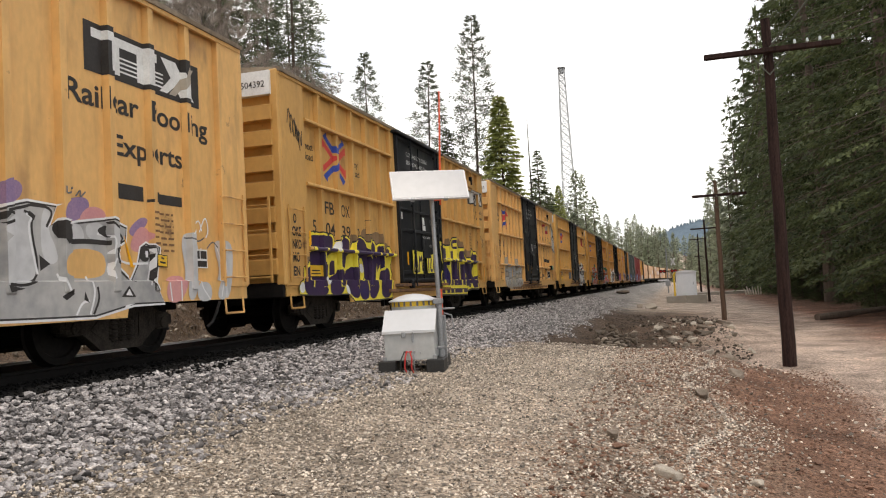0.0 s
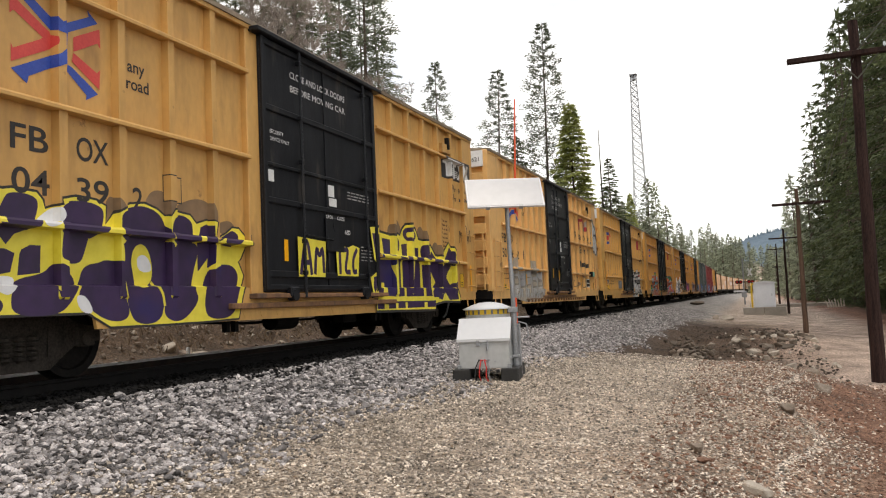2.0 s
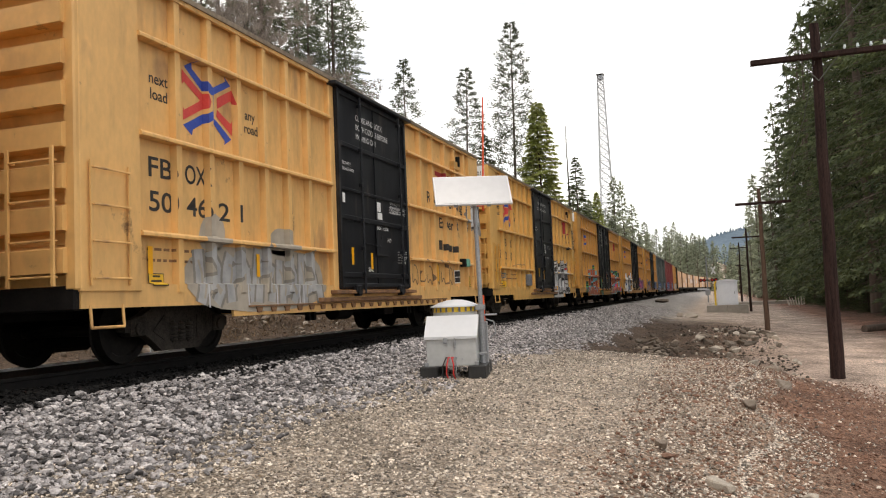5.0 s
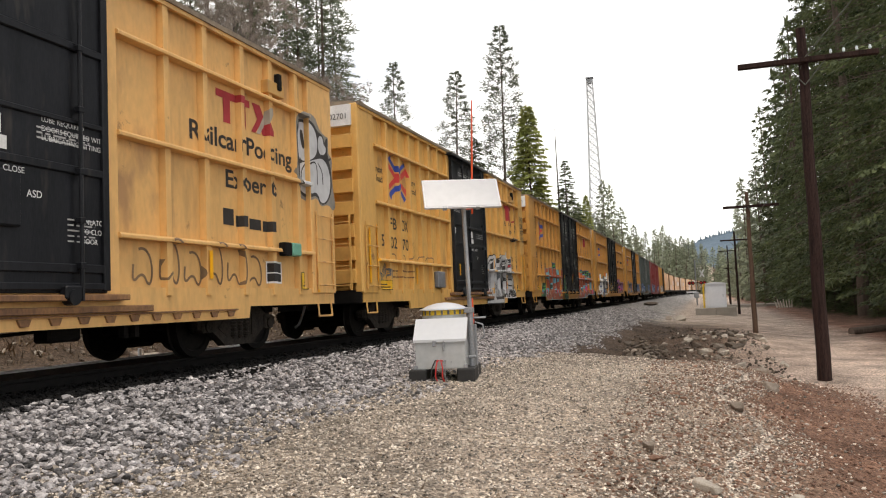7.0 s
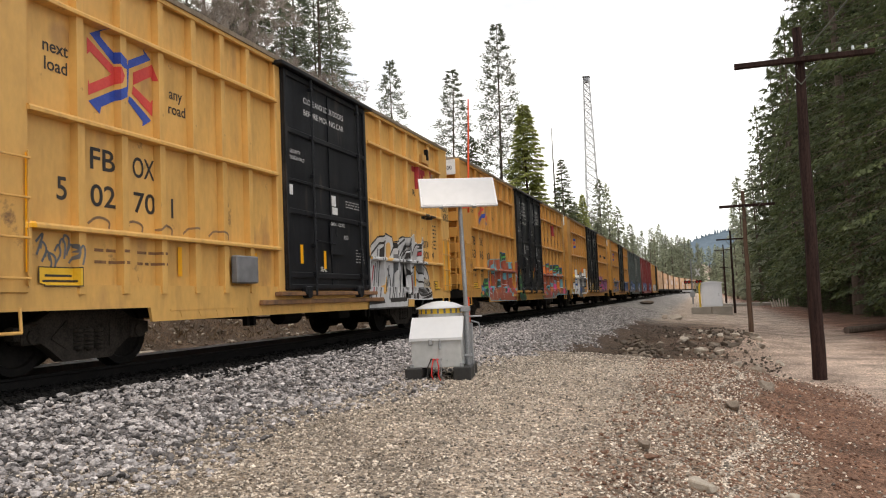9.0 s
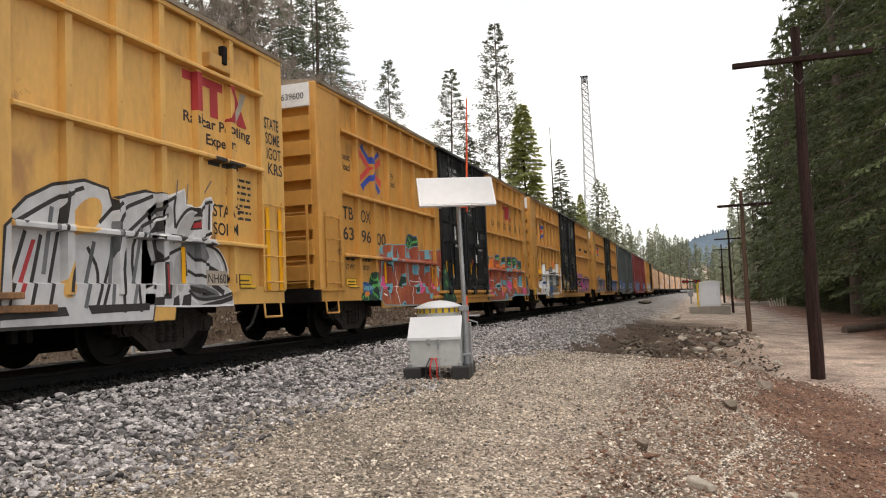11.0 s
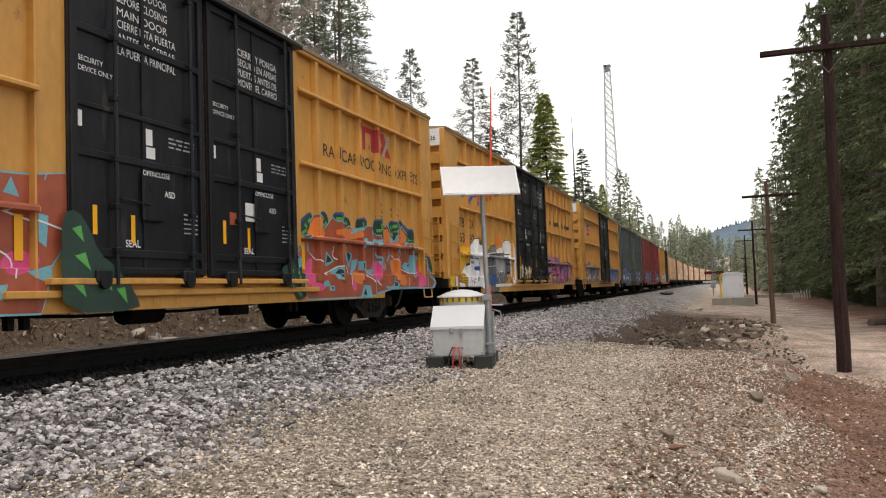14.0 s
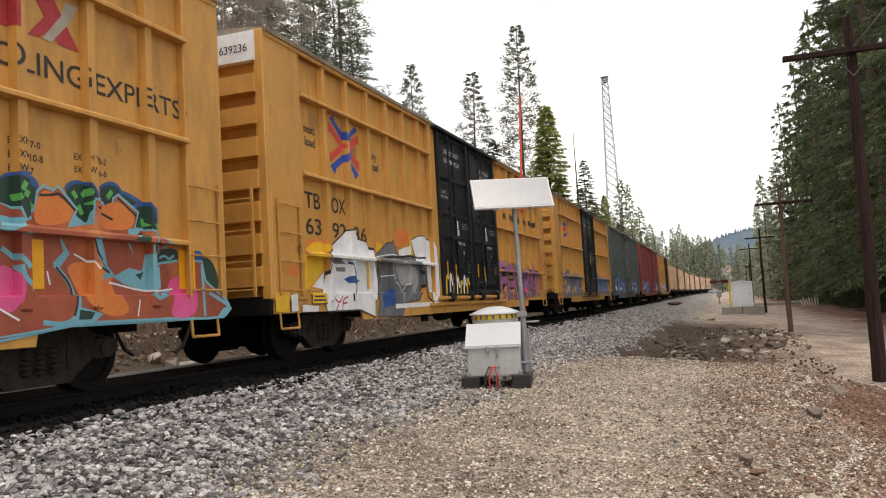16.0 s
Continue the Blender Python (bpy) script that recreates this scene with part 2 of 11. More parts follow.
CONCRETE = material("cast_concrete", (0.26, 0.23, 0.19), (0.38, 0.34, 0.29), 1.5, 0.9, 0, 0.2, 25, (1, 1, 1), (0.18, 0.15, 0.12), 0.62)
YELLOWPAINT = material("yellow_guard_paint", (0.70, 0.45, 0.02), (0.80, 0.54, 0.04), 3.0, 0.5)
LUMBER = material("fresh_sawn_lumber", (0.62, 0.38, 0.21), (0.80, 0.56, 0.36), 1.0, 0.8, 0, 0.1, 14, (2, 0.5, 12), None, 0.6, 1, 0.16)
WRAP = material("lumber_wrap", (0.55, 0.42, 0.36), (0.72, 0.60, 0.52), 1.5, 0.5, 0, 0, 8, (1, 1, 1), None, 0.6, 1, 0.12)
GLASS_INS = material("insulator_glass", (0.55, 0.62, 0.62), (0.78, 0.83, 0.83), 4.0, 0.1)
SIGNAL_RED = material("red_signal_lens", (0.35, 0.01, 0.01), (0.50, 0.02, 0.02), 4.0, 0.2)
BARK = material("conifer_bark", (0.075, 0.055, 0.042), (0.17, 0.125, 0.095), 2.0, 0.9, 0, 0.6, 14, (5, 5, 0.8))
SNAGWOOD = material("dead_grey_wood", (0.10, 0.085, 0.075), (0.20, 0.17, 0.15), 2.0, 0.9, 0, 0.3, 10, (4, 4, 1))


def foliage(name, dark, light, scale, through=0.35, vary=0.35):
    """Needles that let part of the light through, varied by bough and by spray."""
    m = material(name, dark, light, scale, 0.65, 0, 0, 7, (1, 1, 1), None, 0.6, 1, vary, True, 0.25)
    n, l = m.node_tree.nodes, m.node_tree.links
    b = n["Principled BSDF"]
    tree = n.new("ShaderNodeMapRange")
    tree.inputs["To Min"].default_value, tree.inputs["To Max"].default_value = 0.85, 1.3
    l.new(n.new("ShaderNodeObjectInfo").outputs["Random"], tree.inputs["Value"])
    tone = n.new("ShaderNodeHueSaturation")
    l.new(b.inputs["Base Color"].links[0].from_socket, tone.inputs["Color"])
    l.new(tree.outputs[0], tone.inputs["Value"])
    l.new(tone.outputs[0], b.inputs["Base Color"])
    tr = n.new("ShaderNodeBsdfTranslucent")
    l.new(tone.outputs[0], tr.inputs["Color"])
    mix = n.new("ShaderNodeMixShader")
    mix.inputs[0].default_value = through
    l.new(b.outputs[0], mix.inputs[1])
    l.new(tr.outputs[0], mix.inputs[2])
    l.new(mix.outputs[0], n["Material Output"].inputs["Surface"])
    return m


FIR_LEAF = foliage("fir_needles", (0.026, 0.042, 0.020), (0.165, 0.190, 0.080), 1.1, 0.38, 0.25)
# greyed and paled in colour for the bloom of bright sky behind
PINE_LEAF = foliage("pine_needles", (0.12, 0.14, 0.095), (0.23, 0.25, 0.17), 0.6, 0.45)
BANK_LEAF = foliage("pale_fir_needles", (0.085, 0.11, 0.065), (0.22, 0.25, 0.15), 0.8, 0.45, 0.3)
CEDAR_LEAF = foliage("cedar_sprays", (0.28, 0.31, 0.10), (0.44, 0.45, 0.17), 0.7, 0.5)
# needles bleached in colour to stand for haze over distance
FAR_LEAF = foliage("haze_paled_needles", (0.23, 0.255, 0.175), (0.37, 0.39, 0.27), 0.4, 0.4, 0.25)
TWIG = material("bare_twigs", (0.24, 0.195, 0.16), (0.40, 0.335, 0.28), 1.0, 0.85, 0, 0, 10, (1, 1, 1), None, 0.6, 1, 0.2, True)
DRYBRUSH = material("dry_brush", (0.085, 0.058, 0.035), (0.19, 0.135, 0.085), 1.0, 0.9, 0, 0, 10, (1, 1, 1), None, 0.6, 1, 0.3, True)
BALLAST = material("crushed_granite_ballast", (0.088, 0.080, 0.078), (0.52, 0.485, 0.47), 9.0, 0.85, 0, 0.3, 60, (1, 1, 1), None, 0.6, 1, 0.80, True)
DARKSTONE = material("near_black_ballast", (0.004, 0.004, 0.004), (0.012, 0.011, 0.010), 9.0, 0.75, 0, 0.3, 60, (1, 1, 1), None, 0.6, 1, 0.4, True, spec=0.15)
PEBBLE = material("tan_gravel", (0.23, 0.19, 0.150), (0.66, 0.575, 0.48), 8.0, 0.9, 0, 0.2, 60, (1, 1, 1), None, 0.6, 1, 0.80, True)
CLOD = material("red_earth_clods", (0.12, 0.062, 0.040), (0.29, 0.165, 0.110), 8.0, 0.95, 0, 0.3, 50, (1, 1, 1), None, 0.6, 1, 0.35, True)
ROCK = material("weathered_rock", (0.13, 0.10, 0.075), (0.31, 0.255, 0.20), 3.0, 0.9, 0, 0.5, 25, (1, 1, 1), (0.12, 0.085, 0.06), 0.58, 2.5, 0.3)
DARK_ROCK = material("dark_broken_rock", (0.055, 0.042, 0.030), (0.17, 0.13, 0.095), 3.0, 0.9, 0, 0.5, 25, (1, 1, 1), (0.05, 0.03, 0.02), 0.58, 2.5, 0.3)
PALE_ROCK = material("pale_rock", (0.30, 0.255, 0.20), (0.52, 0.46, 0.38), 3.0, 0.9, 0, 0.4, 25, (1, 1, 1), (0.30, 0.22, 0.15), 0.62, 2.5, 0.15)
# blue cast of distance haze put into the hill's own colour
HILL = material("hazed_wooded_hill", (0.075, 0.112, 0.145), (0.14, 0.19, 0.235), 0.02, 1.0, 0, 0, 0.2)


# ---------------------------------------------------------------- mesh helpers
def part(name, bm, mat, parent=None, label="", smooth=False):
    """Links a bmesh as one mesh object under a thing or a part."""
    me = bpy.data.meshes.new(name)
    bm.to_mesh(me)
    bm.free()
    me.materials.append(mat)
    if smooth:
        me.polygons.foreach_set("use_smooth", [True] * len(me.polygons))
    return share(name, me, parent, label)


def share(name, me, parent=None, label="", at=None):
    ob = new(name, me)
    ob.parent = parent
    if at is not None:
        ob.matrix_basis = at
    if label:
        ob["label"] = label
    return ob


def slab(bm, x0, x1, y0, y1, z0, z1, bevel=0.0):
    """A block with, where asked, bevelled edges."""
    r = bmesh.ops.create_cube(bm, size=1, matrix=Matrix.Translation(((x0 + x1) / 2, (y0 + y1) / 2, (z0 + z1) / 2))
                              @ Matrix.Diagonal((abs(x1 - x0), abs(y1 - y0), abs(z1 - z0), 1)))
    if bevel:
        edges = {e for v in r["verts"] for e in v.link_edges}
        bmesh.ops.bevel(bm, geom=list(edges), offset=bevel, segments=1, affect='EDGES')
    return r["verts"]


def block(*a, bevel=0.0):
    bm = bmesh.new()
    slab(bm, *a, bevel=bevel)
    return bm


def rod(bm, a, b, r0, r1=None, sides=8):
    """A tapered round bar from a to b."""
    a, b = Vector(a), Vector(b)
    d = b - a
    m = Matrix.Translation((a + b) / 2) @ d.to_track_quat('Z', 'Y').to_matrix().to_4x4()
    bmesh.ops.create_cone(bm, cap_ends=True, segments=sides, radius1=r0, radius2=r0 if r1 is None else r1, depth=d.length, matrix=m)


def pipe(bm, pts, r, sides=6):
    for a, b in zip(pts, pts[1:]):
        rod(bm, a, b, r, sides=sides)


def prism(bm, outline, axis, lo, hi):
    """An outline of 2D points pushed along an axis: 'x' takes (y, z), 'y' takes (x, z), 'z' takes (x, y)."""
    put = {'x': lambda p, h: (h, p[0], p[1]), 'y': lambda p, h: (p[0], h, p[1]), 'z': lambda p, h: (p[0], p[1], h)}[axis]
    lo_v = [bm.verts.new(put(p, lo)) for p in outline]
    hi_v = [bm.verts.new(put(p, hi)) for p in outline]
    n = len(outline)
    faces = [bm.faces.new(lo_v), bm.faces.new(hi_v)]
    faces += [bm.faces.new((lo_v[i], lo_v[(i + 1) % n], hi_v[(i + 1) % n], hi_v[i])) for i in range(n)]
    bmesh.ops.recalc_face_normals(bm, faces=faces)


def smoothstep(a, b, v):
    t = min(1.0, max(0.0, (v - a) / (b - a)))
    return t * t * (3 - 2 * t)


# ---------------------------------------------------------------- the lie of the land
NEAR_X = (-60, -34, -20, -13.5, -11.6, -10.4, -9.8, -9.5, -8.92, -7.6, -7.0, -6.75, -4.2, -2.5, -0.5, 0.1, 0.45, 1.3, 2.1, 4.0, 8.0, 12.0, 25.0, 60.0)
NEAR_Z = (19., 8.0, 2.6, 0.35, -.42, -.55, -.30, -.24, -.150, -.130, -.19, -.16, -.47, -.52, -.70, -.86, -.98, -1.22, -1.40, -1.45, -1.38, -1.15, -0.2, 3.0)
PIT_Z = (19., 8.0, 2.6, 0.35, -.42, -.55, -.30, -.24, -.150, -.130, -.19, -.16, -.40, -1.12, -1.45, -1.42, -1.40, -1.38, -1.40, -1.45, -1.38, -1.15, -0.2, 3.0)
FAR_Z = (19., 8.0, 2.6, 0.35, -.42, -.55, -.30, -.24, -.150, -.130, -.19, -.16, -.50, -.95, -1.10, -1.12, -1.14, -1.18, -1.25, -1.40, -1.35, -1.10, -0.2, 3.0)


def land(x, y):
    """The ground's height."""
    bend = 0.0
    if y > 170:
        bend = (min(y, 600) - 170) ** 2 / 3000
    x0 = x - bend
    shift = 0.11 * (min(max(y, 3.0), 19.0) - 9.0) * smoothstep(-1.6, 0.0, x0)
    near = float(np.interp(x0 - shift, NEAR_X, NEAR_Z))
    pit = float(np.interp(x0, NEAR_X, PIT_Z))
    far = float(np.interp(x0, NEAR_X, FAR_Z))
    into = smoothstep(16.5 - 0.3 * x0, 18.0 - 0.3 * x0, y + 0.5 * noise.noise((x * 0.8, 4.0, 0.0)))
    out = smoothstep(25.5, 32.0, y)
    z = near + (pit - near) * into
    z += (far - z) * out
    rough = smoothstep(-4.6, -1.0, x0) * (1 - 0.75 * smoothstep(2.5, 4.0, x0))
    z += rough * 0.045 * noise.noise((x * 0.9, y * 0.9, 0.0)) + rough * 0.02 * noise.noise((x * 2.7, y * 2.7, 3.0))
    dug = into * (1 - smoothstep(33.0, 40.0, y)) * smoothstep(-3.8, -2.6, x0) * (1 - smoothstep(1.4, 2.2, x0))
    z += dug * (0.16 * noise.noise((x * 1.1, y * 0.8, 7.0)) + 0.08 * noise.noise((x * 3.1, y * 2.3, 9.0)))
    if x0 < -12:
        z += min(1.0, (-12 - x0) / 4) * (0.35 * noise.noise((x * 0.5, y * 0.5, 5.0)) + 0.12 * noise.noise((x * 1.7, y * 1.7, 8.0)))
    heap = math.exp(-((x0 - 0.6) / 1.3) ** 2 - ((y - 29.5) / 3.2) ** 2)
    z += heap * (0.28 + 0.12 * noise.noise((x * 1.6, y * 1.6, 2.0)))
    return z


def ground_material():
    """Crushed stone by the track, tan gravel, red earth and a pale dirt road, each with its own grain."""
    m = bpy.data.materials.new("gravel_and_earth")
    m.use_nodes = True
    n, l = m.node_tree.nodes, m.node_tree.links
    b = n["Principled BSDF"]
    co = n.new("ShaderNodeTexCoord")
    wob = n.new("ShaderNodeTexNoise")
    wob.inputs["Scale"].default_value, wob.inputs["Detail"].default_value = 0.55, 6
    l.new(co.outputs["Object"], wob.inputs["Vector"])
    sep = n.new("ShaderNodeSeparateXYZ")
    l.new(co.outputs["Object"], sep.inputs[0])
    wx = n.new("ShaderNodeMath")
    wx.operation = 'MULTIPLY_ADD'
    wx.inputs[1].default_value, wx.inputs[2].default_value = 2.6, -1.3
    l.new(wob.outputs["Fac"], wx.inputs[0])
    edge = n.new("ShaderNodeMath")
    l.new(sep.outputs["X"], edge.inputs[0])
    l.new(wx.outputs[0], edge.inputs[1])
    zones = n.new("ShaderNodeValToRGB")
    cells = n.new("ShaderNodeTexVoronoi")
    cells.inputs["Scale"].default_value = 48
    l.new(co.outputs["Object"], cells.inputs["Vector"])
    grit = n.new("ShaderNodeTexNoise")
    grit.inputs["Scale"].default_value, grit.inputs["Detail"].default_value = 14, 8
    l.new(co.outputs["Object"], grit.inputs["Vector"])
    span = n.new("ShaderNodeMapRange")
    span.inputs["From Min"].default_value, span.inputs["From Max"].default_value = -24.0, 16.0
    l.new(edge.outputs[0], span.inputs["Value"])
    at = lambda x: (x + 24.0) / 40.0
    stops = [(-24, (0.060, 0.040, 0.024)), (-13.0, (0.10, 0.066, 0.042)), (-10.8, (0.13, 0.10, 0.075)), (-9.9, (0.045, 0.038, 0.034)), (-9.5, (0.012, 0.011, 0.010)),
             # ground under the ballast painted dark, as the shaded gaps between stones
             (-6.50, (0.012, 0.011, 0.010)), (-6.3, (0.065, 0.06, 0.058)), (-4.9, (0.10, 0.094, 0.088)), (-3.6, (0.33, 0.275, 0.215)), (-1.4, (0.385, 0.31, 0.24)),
             # in each ramp the last stops mix red litter with the wood's shade
             (-0.2, (0.27, 0.19, 0.135)), (1.2, (0.20, 0.108, 0.070)), (2.4, (0.22, 0.125, 0.084)), (3.2, (0.46, 0.345, 0.275)), (5.2, (0.46, 0.345, 0.275)), (6.6, (0.24, 0.130, 0.088)), (8.6, (0.15, 0.075, 0.048)), (13, (0.05, 0.035, 0.022))]
    el = zones.color_ramp.elements
    el[0].position, el[0].color = at(stops[0][0]), (*stops[0][1], 1)
    el[1].position, el[1].color = at(stops[-1][0]), (*stops[-1][1], 1)
    for x, c in stops[1:-1]:
        el.new(at(x)).color = (*c, 1)
    l.new(span.outputs[0], zones.inputs[0])
    later = n.new("ShaderNodeValToRGB")
    el = later.color_ramp.elements
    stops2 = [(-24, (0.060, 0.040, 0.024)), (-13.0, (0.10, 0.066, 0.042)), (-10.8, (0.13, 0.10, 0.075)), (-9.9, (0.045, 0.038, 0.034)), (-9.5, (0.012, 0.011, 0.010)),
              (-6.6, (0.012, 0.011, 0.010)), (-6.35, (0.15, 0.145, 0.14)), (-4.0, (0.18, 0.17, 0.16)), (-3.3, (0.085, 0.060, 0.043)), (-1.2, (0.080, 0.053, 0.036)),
              (0.3, (0.15, 0.10, 0.070)), (1.8, (0.45, 0.34, 0.27)), (3.8, (0.49, 0.375, 0.30)), (5.2, (0.44, 0.32, 0.25)), (6.6, (0.24, 0.125, 0.085)), (8.6, (0.14, 0.066, 0.042)), (13, (0.04, 0.026, 0.017))]
    el[0].position, el[0].color = at(stops2[0][0]), (*stops2[0][1], 1)
    el[1].position, el[1].color = at(stops2[-1][0]), (*stops2[-1][1], 1)
    for x, c in stops2[1:-1]:
        el.new(at(x)).color = (*c, 1)
    l.new(span.outputs[0], later.inputs[0])
    wy = n.new("ShaderNodeMath")
    l.new(sep.outputs["Y"], wy.inputs[0])
    l.new(wx.outputs[0], wy.inputs[1])
    past = n.new("ShaderNodeMapRange")
    past.interpolation_type = 'SMOOTHSTEP'
    past.inputs["From Min"].default_value, past.inputs["From Max"].default_value = 15.2, 18.0
    l.new(wy.outputs[0], past.inputs["Value"])
    zone_mix = n.new("ShaderNodeMix")
    zone_mix.data_type = 'RGBA'
    l.new(past.outputs[0], zone_mix.inputs["Factor"])
    l.new(zones.outputs[0], zone_mix.inputs["A"])
    l.new(later.outputs[0], zone_mix.inputs["B"])
    beyond = n.new("ShaderNodeValToRGB")
    el = beyond.color_ramp.elements
    stops3 = [(-24, (0.060, 0.040, 0.024)), (-10.5, (0.10, 0.075, 0.055)), (-9.5, (0.012, 0.011, 0.010)), (-7.0, (0.012, 0.011, 0.010)), (-6.7, (0.23, 0.22, 0.21)), (-3.0, (0.29, 0.27, 0.25)),
              (-1.8, (0.42, 0.335, 0.27)), (0.5, (0.46, 0.37, 0.30)), (4.5, (0.50, 0.39, 0.315)), (6.5, (0.26, 0.14, 0.095)), (13, (0.04, 0.026, 0.017))]
    el[0].position, el[0].color = at(stops3[0][0]), (*stops3[0][1], 1)
    el[1].position, el[1].color = at(stops3[-1][0]), (*stops3[-1][1], 1)
    for x, c in stops3[1:-1]:
        el.new(at(x)).color = (*c, 1)
    l.new(span.outputs[0], beyond.inputs[0])
    further = n.new("ShaderNodeMapRange")
    further.interpolation_type = 'SMOOTHSTEP'
    further.inputs["From Min"].default_value, further.inputs["From Max"].default_value = 39.0, 52.0
    l.new(wy.outputs[0], further.inputs["Value"])
    far_mix = n.new("ShaderNodeMix")
    far_mix.data_type = 'RGBA'
    l.new(further.outputs[0], far_mix.inputs["Factor"])
    l.new(zone_mix.outputs["Result"], far_mix.inputs["A"])
    l.new(beyond.outputs[0], far_mix.inputs["B"])
    patch = n.new("ShaderNodeTexNoise")
    patch.inputs["Scale"].default_value, patch.inputs["Detail"].default_value = 0.9, 7
    l.new(co.outputs["Object"], patch.inputs["Vector"])
    patch_range = n.new("ShaderNodeMapRange")
    patch_range.inputs["From Min"].default_value, patch_range.inputs["From Max"].default_value = 0.32, 0.68
    patch_range.inputs["To Min"].default_value, patch_range.inputs["To Max"].default_value = 0.62, 1.30
    l.new(patch.outputs["Fac"], patch_range.inputs["Value"])
    shade = n.new("ShaderNodeMapRange")
    shade.inputs["To Min"].default_value, shade.inputs["To Max"].default_value = 0.25, 1.8
    l.new(cells.outputs["Color"], shade.inputs["Value"])
    shade2 = n.new("ShaderNodeMapRange")
    shade2.inputs["From Min"].default_value, shade2.inputs["From Max"].default_value = 0.3, 0.7
    shade2.inputs["To Min"].default_value, shade2.inputs["To Max"].default_value = 0.6, 1.4
    l.new(grit.outputs["Fac"], shade2.inputs["Value"])
    mul = n.new("ShaderNodeMath")
    mul.operation = 'MULTIPLY'
    l.new(shade.outputs[0], mul.inputs[0])
    l.new(shade2.outputs[0], mul.inputs[1])
    hs = n.new("ShaderNodeHueSaturation")
    l.new(far_mix.outputs["Result"], hs.inputs["Color"])
    mul2 = n.new("ShaderNodeMath")
    mul2.operation = 'MULTIPLY'
    l.new(mul.outputs[0], mul2.inputs[0])
    l.new(patch_range.outputs[0], mul2.inputs[1])
    l.new(mul2.outputs[0], hs.inputs["Value"])
    l.new(hs.outputs[0], b.inputs["Base Color"])
    bp = n.new("ShaderNodeBump")
    bp.inputs["Strength"].default_value, bp.inputs["Distance"].default_value = 0.8, 0.025
    dome = n.new("ShaderNodeMapRange")
    dome.inputs["From Min"].default_value, dome.inputs["From Max"].default_value = 0.0, 0.7
    dome.inputs["To Min"].default_value, dome.inputs["To Max"].default_value = 1.0, 0.0
    l.new(cells.outputs["Distance"], dome.inputs["Value"])
    raised = n.new("ShaderNodeMath")
    raised.operation = 'MULTIPLY_ADD'
    raised.inputs[1].default_value = 0.35
    l.new(mul.outputs[0], raised.inputs[0])
    l.new(dome.outputs[0], raised.inputs[2])
    l.new(raised.outputs[0], bp.inputs["Height"])
    l.new(bp.outputs[0], b.inputs["Normal"])
    b.inputs["Roughness"].default_value = 0.92
    b.inputs["Specular IOR Level"].default_value = 0.25
    return m


def make_ground():
    xs = [-900, -500, -260, -150, -100, -75] + list(np.arange(-60, -16, 2.2)) + list(np.arange(-15, -9.4, 0.4)) + [-9.3, -8.92, -8.26, -7.6, -7.2] + \
        list(np.arange(-7.05, 3.0, 0.16)) + list(np.arange(3.0, 12, 0.7)) + list(np.arange(12, 60, 5)) + [75, 110, 180, 300, 520, 900]
    ys = [-400, -200, -100, -60, -40, -25, -15, -8, -4, -2] + list(np.arange(0, 3, 0.5)) + list(np.arange(3, 36, 0.2)) + list(np.arange(36, 70, 1.0)) + \
        list(np.arange(70, 200, 5)) + list(np.arange(200, 700, 25)) + [800, 1000, 1300, 1800, 2600]
    verts = [(x, y, land(x, y)) for y in ys for x in xs]
    w = len(xs)
    faces = [(j * w + i, j * w + i + 1, (j + 1) * w + i + 1, (j + 1) * w + i) for j in range(len(ys) - 1) for i in range(w - 1)]
    me = bpy.data.meshes.new("ground")
    me.from_pydata(verts, [], faces)
    me.materials.append(ground_material())
    me.polygons.foreach_set("use_smooth", [True] * len(me.polygons))
    tagged(new("ground", me), "grey ballast, tan gravel, red earth and a dirt road", "ground", kind="structure")


make_ground()


# ---------------------------------------------------------------- the track
def track_x(y):
    """The track's centre: straight, then a wide curve to the right."""
    return XC + (max(0.0, y - 170) ** 2) / 3000


def make_track():
    track = tagged(new("railway_track"), "single railway track of worn rails on dark creosoted ties", "track")
    ys = [-40] + list(range(0, 170, 34)) + list(range(170, 460, 20))
    head = [(-.0385, -.035), (-.0385, -.008), (-.034, .001), (.034, .001), (.0385, -.008), (.0385, -.035)]
    outline = [(-.07, -.18), (.07, -.18), (.07, -.168), (.012, -.15), (.012, -.045), (.036, -.036), (.037, -.003), (-.037, -.003), (-.036, -.036), (-.012, -.045), (-.012, -.15), (-.07, -.168)]
    for u in (.7525, -.7525):
        for nm, shape, mat in (("rail", outline, RAIL_SIDE), ("rail_head", head, RAIL_HEAD)):
            bm = bmesh.new()
            rings = [[bm.verts.new((track_x(y) + u + p[0], y, p[1])) for p in shape] for y in ys]
            k = len(shape)
            for a, b in zip(rings, rings[1:]):
                for i in range(k):
                    bm.faces.new((a[i], a[(i + 1) % k], b[(i + 1) % k], b[i]))
            bmesh.ops.recalc_face_normals(bm, faces=bm.faces[:])
            part(nm, bm, BLACK_RAIL if u > 0 else mat, track, "near-black rail" if u > 0 else "rail's running surface, its sheen painted as a pale colour" if nm == "rail_head" else "rusty steel rail")
    tie = bpy.data.meshes.new("tie")
    bm = block(-1.3, 1.3, -.115, .115, -.36, -.185, bevel=.012)
    bm.to_mesh(tie)
    bm.free()
    tie.materials.append(TIE)
    rng = random.Random(4)
    for i in range(150):
        y = -4 + i * .5
        share("tie", tie, track, at=pose(track_x(y) + rng.uniform(-.04, .04), y, rng.uniform(-.008, .004), 0, 0, rng.uniform(-1, 1)))


make_track()


